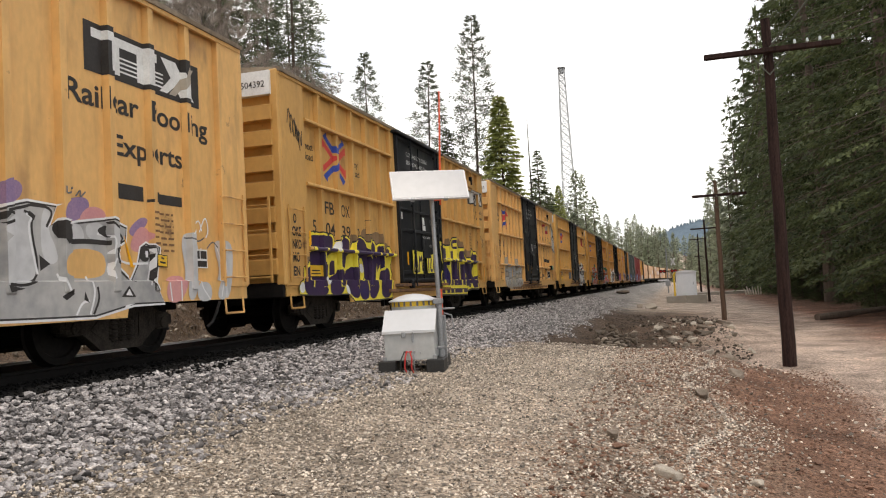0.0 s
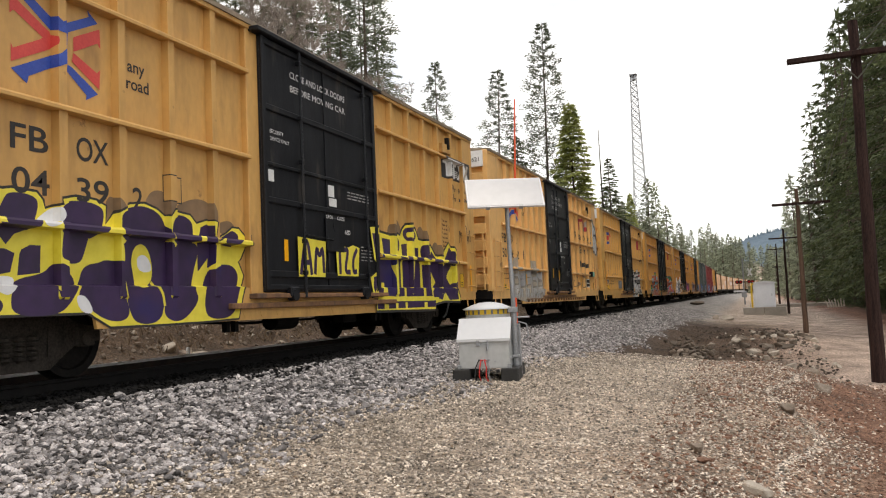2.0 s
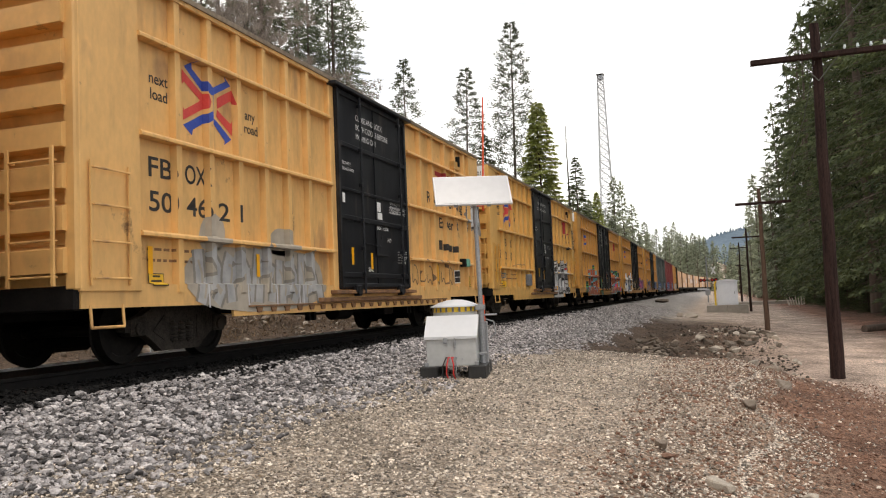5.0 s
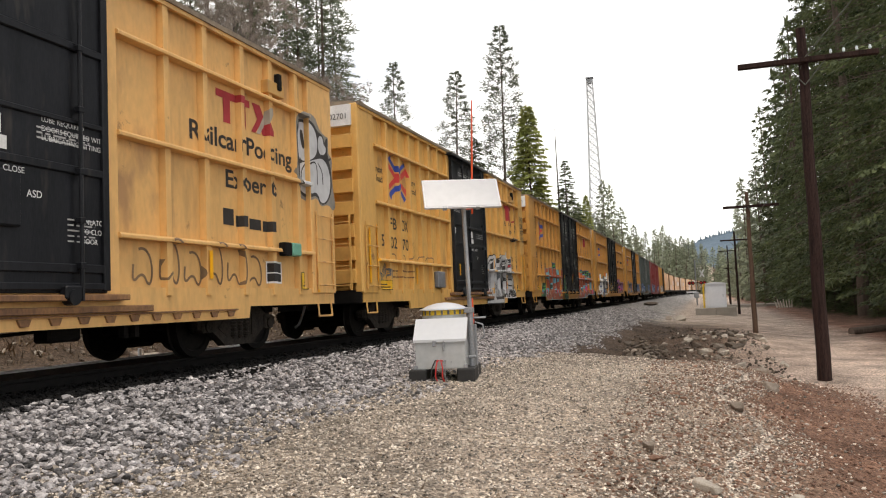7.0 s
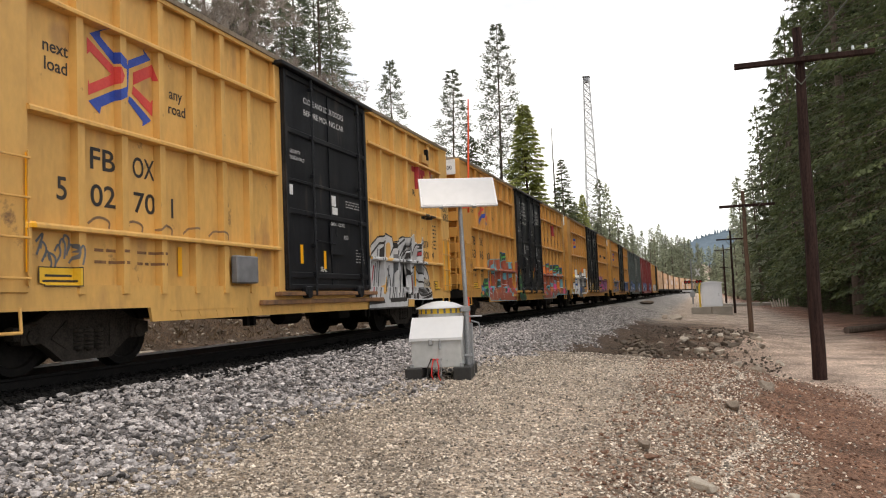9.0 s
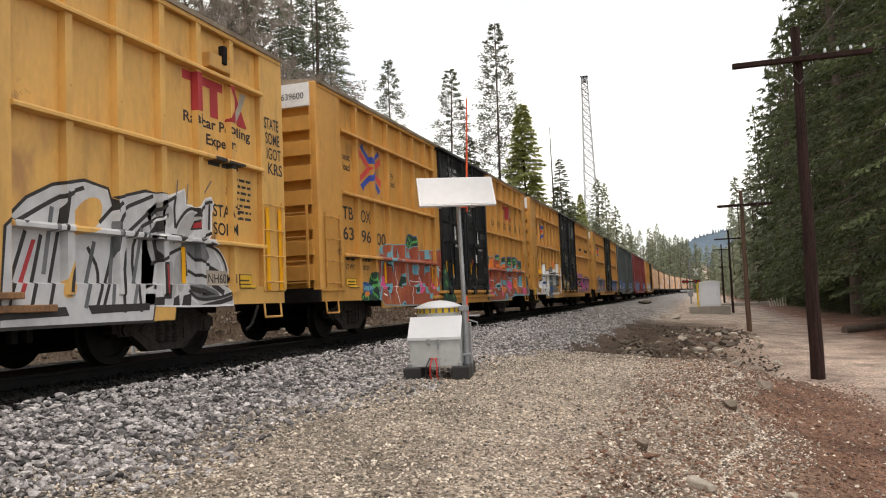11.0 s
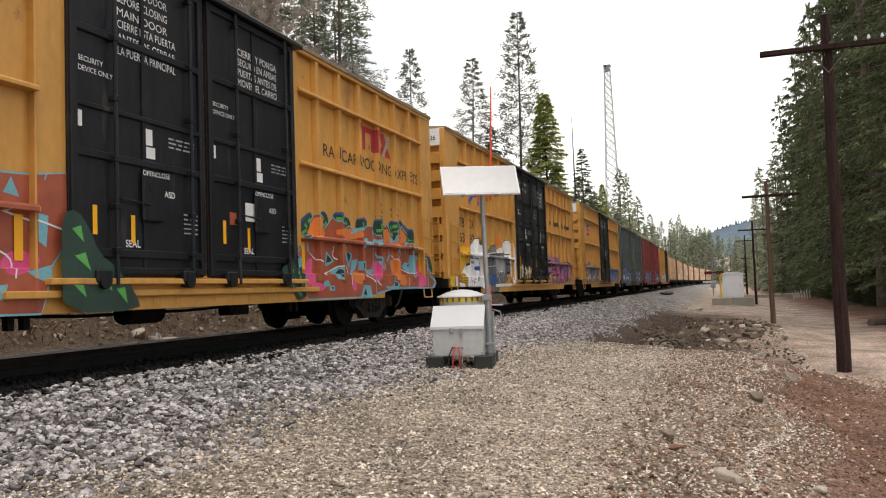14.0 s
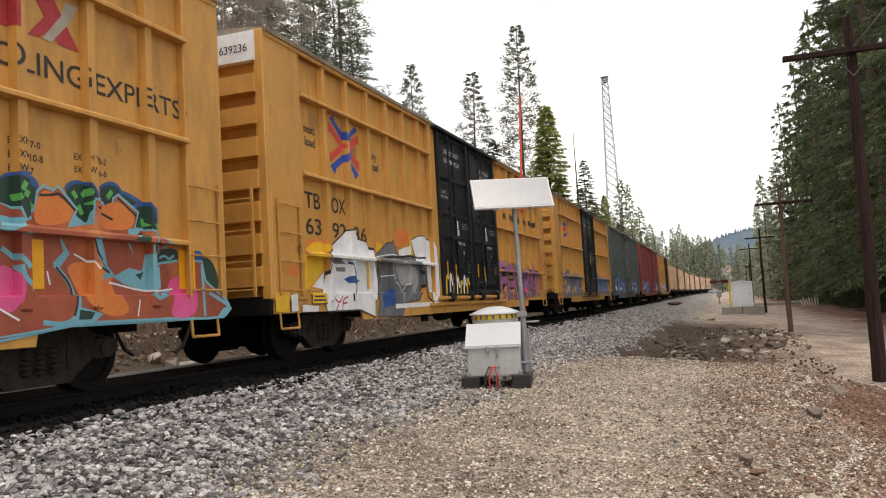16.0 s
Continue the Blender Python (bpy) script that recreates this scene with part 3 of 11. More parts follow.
# ---------------------------------------------------------------- loose stone
def stones(name, mat, count, where, size, seed, label, flat=0.7, sink=0.25, small=False):
    """Many small angular stones in one mesh: where(rng) gives x and y, size a range of widths."""
    rng = np.random.default_rng(seed)
    g = (1 + 5 ** 0.5) / 2
    ico = np.array([(-1, g, 0), (1, g, 0), (-1, -g, 0), (1, -g, 0), (0, -1, g), (0, 1, g), (0, -1, -g), (0, 1, -g), (g, 0, -1), (g, 0, 1), (-g, 0, -1), (-g, 0, 1)]) / 1.9
    tri = np.array([(0, 11, 5), (0, 5, 1), (0, 1, 7), (0, 7, 10), (0, 10, 11), (1, 5, 9), (5, 11, 4), (11, 10, 2), (10, 7, 6), (7, 1, 8),
                    (3, 9, 4), (3, 4, 2), (3, 2, 6), (3, 6, 8), (3, 8, 9), (4, 9, 5), (2, 4, 11), (6, 2, 10), (8, 6, 7), (9, 8, 1)])
    if small:
        ico = np.array([(1, 0, 0), (-1, 0, 0), (0, 1, 0), (0, -1, 0), (0, 0, 1), (0, 0, -1)]) * 1.12
        tri = np.array([(0, 2, 4), (2, 1, 4), (1, 3, 4), (3, 0, 4), (2, 0, 5), (1, 2, 5), (3, 1, 5), (0, 3, 5)])
    k = len(ico)
    x, y = where(rng, count)
    s = rng.uniform(*size, count) * rng.choice([0.8, 1.0, 1.25], count)
    v = ico[None] * rng.uniform(0.55, 1.25, (count, k, 1))
    v = v * rng.uniform(0.6, 1.3, (count, 1, 3))
    q = rng.normal(size=(count, 4))
    q /= np.linalg.norm(q, axis=1)[:, None]
    w_, a, b, c = q.T
    rot = np.stack([np.stack([1 - 2 * (b * b + c * c), 2 * (a * b - c * w_), 2 * (a * c + b * w_)], -1),
                    np.stack([2 * (a * b + c * w_), 1 - 2 * (a * a + c * c), 2 * (b * c - a * w_)], -1),
                    np.stack([2 * (a * c - b * w_), 2 * (b * c + a * w_), 1 - 2 * (a * a + b * b)], -1)], 1)
    v = np.einsum('nij,nkj->nki', rot, v) * (s / 2)[:, None, None]
    v[:, :, 2] *= flat
    z = np.array([land(px, py) for px, py in zip(x, y)])
    v += np.stack([x, y, z + s * sink * rng.uniform(0, 1.4, count)], -1)[:, None, :]
    verts = v.reshape(-1, 3)
    faces = (tri[None] + (np.arange(count) * k)[:, None, None]).reshape(-1, 3)
    me = bpy.data.meshes.new(name)
    me.from_pydata(verts.tolist(), [], faces.tolist())
    me.materials.append(mat)
    tagged(new(name, me), label, "gravel", kind="stuff")


def strip(x0, x1, y0, y1, power=1.6, fade=0.0):
    """Places in a strip along the track, thicker at its near end; fade: how far its right edge thins out."""
    def where(rng, n):
        y = y0 + (y1 - y0) * rng.uniform(0, 1, n) ** power
        x = rng.uniform(x0, x1, n)
        if fade:
            x = np.where(rng.uniform(0, 1, n) < .16, x1 + fade * rng.uniform(-.4, 1, n) ** 2, x)
            x = x + .22 * np.sin(y * 1.3 + 1) * np.clip((x - x0) / (x1 - x0), 0, 1) ** 2
        return x, y
    return where


stones("ballast", BALLAST, 23000, strip(-6.50, -4.45, 3.0, 24, 1.6, .9), (.032, .075), 1, "loose grey crushed granite ballast beside the track")
stones("ballast", BALLAST, 15000, strip(-6.55, -3.5, 16, 60, 1.3, .4), (.04, .08), 2, "loose grey crushed granite ballast beside the track", small=True)
stones("blackened_ballast", DARKSTONE, 10000, strip(-7.45, -6.42, 3.0, 45, 1.6, .12), (.04, .08), 3, "near-black ballast along the rail", small=True)
stones("blackened_ballast", DARKSTONE, 2500, strip(-9.5, -7.6, 5.0, 40), (.03, .06), 13, "near-black ballast between the rails", .6, .1, True)
stones("gravel", PEBBLE, 62000, strip(-4.7, 0.3, 3.0, 17.5, 1.45, .6), (.014, .034), 4, "loose tan gravel on trodden ground", small=True)
stones("gravel", PEBBLE, 500, strip(-4.8, 1.6, 3.5, 17, 1.3), (.03, .055), 5, "larger pale stones lying among gravel", small=True)
stones("earth_clods", CLOD, 9000, strip(-1.0, 2.9, 4.0, 19, 1.2), (.018, .045), 6, "crumbled red earth", small=True)
stones("earth_clods", CLOD, 110, strip(-0.6, 1.8, 6.0, 18, 1.0), (.04, .10), 7, "lumps of red earth", .45)
stones("gravel", PEBBLE, 900, strip(0.2, 3.0, 4.0, 20, 1.0), (.02, .05), 8, "pale stone chips on red earth", small=True)
stones("rubble", DARK_ROCK, 1500, strip(-2.8, 1.8, 16.6, 40, 1.0), (.03, .12), 9, "broken rock rubble in a hollow", 0.8)
stones("rubble", PALE_ROCK, 110, strip(-1.4, 2.0, 18, 36, 1.0), (.05, .18), 10, "pale broken rock in a hollow", 0.8)
stones("rubble", PALE_ROCK, 300, strip(-14.5, -10.6, 6, 45, 1.2), (.05, .22), 11, "pale broken rock beyond the track", 0.8)
stones("rubble", ROCK, 1500, strip(-14.0, -10.4, 6, 45, 1.2), (.05, .16), 12, "brown broken rock beyond the track", 0.8)


def boulder(seed, sx, sy, sz):
    """A broken block of stone: the hull of a few scattered corners, its edges chipped."""
    rng = random.Random(seed * 17)
    bm = bmesh.new()
    for _ in range(15):
        d = Vector((rng.gauss(0, 1), rng.gauss(0, 1), rng.gauss(0, 1))).normalized() * rng.uniform(.40, .56)
        bm.verts.new((d.x * sx, d.y * sy, d.z * sz))
    bmesh.ops.convex_hull(bm, input=bm.verts[:])
    bmesh.ops.delete(bm, geom=[v for v in bm.verts if not v.link_faces], context='VERTS')
    bmesh.ops.bevel(bm, geom=bm.edges[:], offset=.03, segments=1, affect='EDGES')
    for v in bm.verts:
        v.co *= 1 + .07 * noise.noise(v.co * 5 + Vector((seed, 0, 0)))
    return bm


def make_rocks():
    rng = random.Random(11)
    shapes = []
    for k in range(7):
        for mat in (ROCK, PALE_ROCK, DARK_ROCK):
            me = bpy.data.meshes.new("rock")
            bm = boulder(k + 1, 1.0, rng.uniform(.7, 1.1), rng.uniform(.45, .75))
            bm.to_mesh(me)
            bm.free()
            me.materials.append(mat)
            shapes.append(me)
    def rock(x, y, s, pale, label, group="rocks in the hollow", up=0.0):
        ob = share("rock", shapes[3 * rng.randrange(7) + int(pale)], None, at=pose(x, y, land(x, y) + .12 * s + up, rng.uniform(-15, 15), rng.uniform(-15, 15), rng.uniform(0, 360)) @ Matrix.Diagonal((s, s, s, 1)))
        tagged(ob, label, "rock", group)
    for i in range(48):     # the heap on the far rim
        rock(rng.uniform(-1.0, 1.9), rng.uniform(26.5, 33), rng.uniform(.16, .50), rng.choice((0, 2, 2, 1)), "broken rock on a rubble heap")
    for i in range(44):     # the stacked stones in the hollow
        y = rng.uniform(23.6, 26.2)
        rock(rng.uniform(-2.3, -1.25), y, rng.uniform(.18, .36), rng.choice((0, 2, 2)), "rough dark stone piled in the hollow", up=.17 * (y - 23.6) * rng.uniform(.5, 1))
    for i in range(18):
        rock(rng.uniform(-1.4, 1.4), rng.uniform(17.5, 24), rng.uniform(.12, .40), rng.choice((0, 2, 2, 1)), "loose rock in the hollow")
    rock(-.08, 7.1, .26, True, "flat pale stone on red earth", "loose stones")
    rock(-.55, 7.75, .2, False, "flat grey stone sunk in gravel", "loose stones")
    rock(.62, 7.6, .14, True, "small pale stone on red earth", "loose stones")
    rock(.3, 11.2, .3, False, "brown stone on the bank", "loose stones")
    rock(.9, 14.2, .34, False, "brown stone on the bank", "loose stones")
    rock(1.1, 20.3, .55, False, "broad pale rock at the road's edge", "loose stones")
    rock(.75, 22.5, .45, True, "broad pale rock at the road's edge", "loose stones")
    rock(-.2, 20.8, .35, False, "pale rock on the hollow's rim", "loose stones")
    rock(-3.2, 19.6, .3, 2, "reddish rock at the ballast's foot", "loose stones")
    rock(-1.5, 50, .8, True, "pale rocks near the concrete blocks", "loose stones")
    rock(-2.2, 51, .6, False, "pale rocks near the concrete blocks", "loose stones")
    for i in range(16):     # behind the track
        rock(rng.uniform(-13.6, -11.2), rng.uniform(9, 34), rng.uniform(.3, .8), rng.random() < .4, "pale boulder at the foot of the cutting", "boulders beyond the track")


make_rocks()


# ---------------------------------------------------------------- lettering
WORDS = {}


def letter(words):
    """Turns lines of text into flat meshes in one go, and keeps them."""
    made = []
    for w, bold in words:
        cu = bpy.data.curves.new("text", 'FONT')
        cu.body, cu.size, cu.offset, cu.space_line = w, 1.0, bold, 1.0
        cu.resolution_u = 4
        made.append((w, bold, new("text", cu)))
    dg = bpy.context.evaluated_depsgraph_get()
    for w, bold, ob in made:
        WORDS[(w, bold)] = bpy.data.meshes.new_from_object(ob.evaluated_get(dg))
    for w, bold, ob in made:
        cu = ob.data
        bpy.data.objects.remove(ob)
        bpy.data.curves.remove(cu)


letter([(w, b) for w in ("next", "load", "any", "road", "FB", "OX", "TB", "5", "04", "39", "2", "50", "46", "21", "02", "70", "1", "63", "96", "00", "92", "36",
                         "Railcar", "Pooling", "FBOX 504392", "FBOX 504621", "FBOX 502701", "TBOX 639600", "TBOX 639236", "Railcar Pooling", "Experts", "RAILCAR POOLING EXPERTS", "LT WT", "80700", "PLATE", "F", "SEAL", "ASD",
                         "EXH 17-0", "EXW 10-8", "EW 9-7", "EXH W 8-2", "EXW H 6-0", "XNH60M", "STATE", "SOME", "IGOT", "KRS")
        for b in ((0.020,) if w in ("Railcar Pooling", "Experts") else (0.012,) if len(w) < 8 else (0.006,))]
       + [(w, 0.0) for w in ("CLOSE AND LOCK DOORS", "BEFORE MOVING CAR", "CLOSE AND LOCK", "BOTH DOORS BEFORE", "MOVING CAR", "SECURITY", "DEVICE ONLY", "LUBE REQUIRED", "DOORS EQUIPPED WITH", "LUBRICATING FITTINGS",
                             "OPEN", "CLOSE", "CIERRE Y PONGA", "SEGURO EN AMBAS", "PUERTAS ANTES DE", "MOVER EL CARRO", "BEFORE CLOSING", "MAIN DOOR", "CIERRE ESTA PUERTA", "ANTES DE CERRAR", "LA PUERTA PRINCIPAL",
                             "LINE THIS DOOR", "UNLATCH", "TO CLOSE", "DOOR")]
       + [(w, 0.03) for w in ("O", "OKE", "NKO", "MO", "EN")]
       + [("HiUiX", 0.05), ("HiUiX", 0.008), ("AM", 0.06), ("AM", 0.012)])


# ---------------------------------------------------------------- paint laid over ribs and panels
class Side:
    """The relief of a boxcar's side: ribs and rails stand proud of the panels; x is the distance from the car's centre line."""

    def __init__(self, ribs, rails, zones, base=1.530, proud=0.100):
        self.ribs, self.rails, self.zones, self.base, self.proud = ribs, rails, zones, base, proud

    def breaks(self):
        ya, za = [], []
        for c in self.ribs:
            ya += [c - .068, c - .055, c + .055, c + .068]
        for a, b in self.zones:
            ya += [a - .02, a, b, b + .02]
        for c in self.rails:
            za += [c - .048, c - .034, c + .006, c + .032, c + .046]
        return ya, za + [.885, .91, 1.024, 1.042]

    def depth(self, y, z):
        inside = max((min(1.0, max(0.0, min(y - a, b - y) / .02 + 1)) for a, b in self.zones), default=0.0)
        if inside <= 0:
            return self.base + self.proud
        rise = 1.0 - inside
        rise = max(rise, .74 * min(1.0, max(0.0, (1.042 - z) / .018)))
        foot = min(1.0, max(0.0, (z - .885) / .025))
        for c in self.ribs:
            rise = max(rise, foot * min(1.0, max(0.0, (.068 - abs(y - c)) / .013)))
        for c in self.rails:
            rise = max(rise, float(np.interp(z - c, (-.048, -.034, .006, .032, .046), (0, 1.47, 1.47, 1.26, 0))))
        return self.base + self.proud * rise


def drape(name, bm, side, mat, parent, lift=.004, label="", flanks=True):
    """Lays a flat figure, drawn in (y, z) as x and y, over the relief of a side; flanks: whether the ribs' flanks take paint too."""
    ya, za = side.breaks() if side else ([], [])
    ys, zs = [v.co.x for v in bm.verts], [v.co.y for v in bm.verts]
    if not ys:
        return None
    for axis, cuts, lo, hi in ((0, ya, min(ys), max(ys)), (1, za, min(zs), max(zs))):
        for c in cuts:
            if lo + .001 < c < hi - .001:
                co, no = ((c, 0, 0), (1, 0, 0)) if axis == 0 else ((0, c, 0), (0, 1, 0))
                bmesh.ops.bisect_plane(bm, geom=bm.verts[:] + bm.edges[:] + bm.faces[:], dist=.0005, plane_co=co, plane_no=no)
    if side and not flanks:
        bare = [f for f in bm.faces if any(.054 < abs(f.calc_center_median().x - c) < .069 for c in side.ribs)]
        bmesh.ops.delete(bm, geom=bare, context='FACES')
    for v in bm.verts:
        y, z = v.co.x, v.co.y
        v.co = ((side.depth(y, z) if side else 0) + lift, y, z)
    for f in bm.faces:
        f.normal_update()
        if f.normal.x < 0:
            f.normal_flip()
    return part(name, bm, mat, parent, label)


def word_bm(text, bold, y, z, size, width=None, shear=0.0):
    """A word as a flat figure: its left end at y, its baseline at z, its letters of the given size, fitted to a width."""
    bm = bmesh.new()
    bm.from_mesh(WORDS[(text, bold)])
    xs = [v.co.x for v in bm.verts]
    lo, hi = min(xs), max(xs)
    k = (width / (hi - lo)) if width else size
    for v in bm.verts:
        v.co = Vector((y + (v.co.x - lo) * k + shear * v.co.y * size, z + v.co.y * size, 0))
    bmesh.ops.triangulate(bm, faces=bm.faces[:])
    return bm


def rounded(pts, times=2):
    for _ in range(times):
        pts = [q for a, b in zip(pts, pts[1:] + pts[:1]) for q in ((a[0] * .75 + b[0] * .25, a[1] * .75 + b[1] * .25), (a[0] * .25 + b[0] * .75, a[1] * .25 + b[1] * .75))]
    return pts


def figure(polys):
    bm = bmesh.new()
    for p in polys:
        if isinstance(p, Strip):
            a, b = [[bm.verts.new((u, v, 0)) for u, v in edge] for edge in p]
            for i in range(len(a) - 1):
                bm.faces.new((a[i], a[i + 1], b[i + 1], b[i]))
            continue
        try:
            bm.faces.new([bm.verts.new((a, b, 0)) for a, b in p])
        except ValueError:
            pass
    bmesh.ops.triangulate(bm, faces=bm.faces[:])
    return bm


def grown(poly, d):
    """The outline pushed outwards by d."""
    area = sum(a[0] * b[1] - b[0] * a[1] for a, b in zip(poly, poly[1:] + poly[:1]))
    s = 1 if area > 0 else -1
    out = []
    n = len(poly)
    for i in range(n):
        a, p, b = poly[i - 1], poly[i], poly[(i + 1) % n]
        t = Vector((b[0] - a[0], b[1] - a[1]))
        if t.length < 1e-6:
            out.append(p)
            continue
        t.normalize()
        out.append((p[0] + s * t.y * d, p[1] - s * t.x * d))
    return out


def stroke(pts, w):
    """A brush line of one width, its bends eased."""
    for _ in range(2 if len(pts) > 2 else 0):
        pts = [pts[0]] + [(a[0] * k + b[0] * (1 - k), a[1] * k + b[1] * (1 - k)) for a, b in zip(pts, pts[1:]) for k in (.75, .25)] + [pts[-1]]
    left, right = [], []
    for i, p in enumerate(pts):
        a, b = pts[max(0, i - 1)], pts[min(len(pts) - 1, i + 1)]
        t = Vector((b[0] - a[0], b[1] - a[1])).normalized()
        left.append((p[0] - t.y * w / 2, p[1] + t.x * w / 2))
        right.append((p[0] + t.y * w / 2, p[1] - t.x * w / 2))
    return Strip((left, right))


class Strip(tuple):
    """The two edges of a brush line."""


def oval(y, z, ry, rz, n=18):
    w = lambda a: 1 + .13 * math.sin(5 * a + 7 * y) + .08 * math.sin(3 * a + 5 * z) if n == 22 else 1
    return [(y + ry * w(a) * math.cos(a), z + rz * w(a) * math.sin(a)) for a in (2 * math.pi * k / n for k in range(n))]


# ---------------------------------------------------------------- running gear, shared by all the cars
def keep(name, bm, mat, smooth=False):
    me = bpy.data.meshes.new(name)
    bm.to_mesh(me)
    bm.free()
    me.materials.append(mat)
    if smooth:
        me.polygons.foreach_set("use_smooth", [True] * len(me.polygons))
    return me


def wheelset_mesh():
    """Two flanged wheels on an axle, turning about x."""
    bm = bmesh.new()
    prof = [(.0, .10), (.02, .12), (.02, .34), (.05, .36), (.055, .445), (-.06, .457), (-.075, .485), (-.095, .48), (-.095, .36), (-.05, .33), (-.05, .14), (-.02, .10)]
    for s in (1, -1):
        rings = []
        for k in range(28):
            a = 2 * math.pi * k / 28
            rings.append([bm.verts.new((s * (.80 + px), r * math.cos(a), r * math.sin(a))) for px, r in prof])
        for a, b in zip(rings, rings[1:] + rings[:1]):
            for i in range(len(prof)):
                j = (i + 1) % len(prof)
                bm.faces.new((a[i], a[j], b[j], b[i]))
    rod(bm, (-1.02, 0, 0), (1.02, 0, 0), .075, sides=12)
    bmesh.ops.recalc_face_normals(bm, faces=bm.faces[:])
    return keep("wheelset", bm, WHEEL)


def side_frame_mesh():
    """A cast side frame: arched top chord, dipping tension member, pedestals over the axles."""
    bm = bmesh.new()
    top = [(-1.12, .42), (-1.12, .56), (-.80, .63), (-.45, .80), (.45, .80), (.80, .63), (1.12, .56), (1.12, .42), (.78, .40), (.62, .30), (.40, .14), (-.40, .14), (-.62, .30), (-.78, .40)]
    prism(bm, top, 'x', -.07, .07)
    for s in (1, -1):
        prism(bm, [(s * .60, .42), (s * .36, .62), (s * .36, .28)], 'x', .071, .085)
        slab(bm, -.09, .10, s * .89 - .14, s * .89 + .14, .36, .60, .02)
        rod(bm, (.06, s * .89, .457), (.13, s * .89, .457), .09, sides=10)
    return keep("side_frame", bm, TRUCK)


def spring_mesh():
    """One coil spring, its turns as ridges of a turned shape."""
    bm = bmesh.new()
    prof = [(.03, .24)]
    for k in range(5):
        prof += [(.048, .262 + k * .052), (.076, .27 + k * .052), (.076, .30 + k * .052), (.048, .308 + k * .052)]
    prof.append((.03, .54))
    rings = [[bm.verts.new((.035 + r * math.cos(a), r * math.sin(a), z)) for a in np.linspace(0, 2 * math.pi, 11)[:-1]] for r, z in prof]
    for a, b in zip(rings, rings[1:]):
        for i in range(10):
            bm.faces.new((a[i], a[(i + 1) % 10], b[(i + 1) % 10], b[i]))
    bm.faces.new(rings[0])
    bm.faces.new(rings[-1])
    bmesh.ops.recalc_face_normals(bm, faces=bm.faces[:])
    return keep("coil_spring", bm, TRUCK)


def bolster_mesh():
    bm = bmesh.new()
    slab(bm, -1.0, 1.0, -.19, .19, .52, .82, .03)
    # broad dark slabs added to fill the shade between the wheels
    for s in (1, -1):
        slab(bm, -.78, .78, s * .38 - .09, s * .38 + .09, .22, .62, .02)
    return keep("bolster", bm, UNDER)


WHEELSET, FRAME_CAST, SPRINGS, BOLSTER = wheelset_mesh(), side_frame_mesh(), spring_mesh(), bolster_mesh()
TURNING = []


def truck(parent, y, turning=True):
    t = share("truck", BOLSTER, parent, "dark cast-steel wheel truck", pose(0, y, 0))
    for s in (1, -1):
        share("side_frame", FRAME_CAST, t, at=pose(s * 1.0, 0, 0, 0, 0, 0 if s > 0 else 180))
        for c in (-.17, 0, .17):
            share("coil_spring", SPRINGS, t, at=pose(s * 1.02, c, 0, 0, 0, 0 if s > 0 else 180))
    for s in (-.89, .89):
        w = share("wheelset", WHEELSET, t, "steel wheels on an axle", pose(0, s, .457))
        if turning:
            TURNING.append((w, s))


def coupler_mesh():
    bm = bmesh.new()
    slab(bm, -.11, .11, -.05, .62, .78, .98, .02)
    slab(bm, -.17, .15, -.34, -.03, .74, 1.02, .05)
    slab(bm, -.22, -.10, -.42, -.2, .76, 1.0, .03)
    return keep("coupler", bm, UNDER)


def hose_mesh():
    bm = bmesh.new()
    pipe(bm, [(.35, .0, .82), (.36, -.18, .74), (.36, -.30, .55), (.33, -.40, .36), (.28, -.5, .28)], .028, 7)
    return keep("brake_hose", bm, BLACKRUB)


COUPLER, HOSE = coupler_mesh(), hose_mesh()


def bar(a, b, out, r=.013):
    """A bent grab iron between two fixings."""
    bm = bmesh.new()
    o = Vector(out)
    a, b = Vector(a), Vector(b)
    pipe(bm, [a, a + o, b + o, b], r, 6)
    return bm


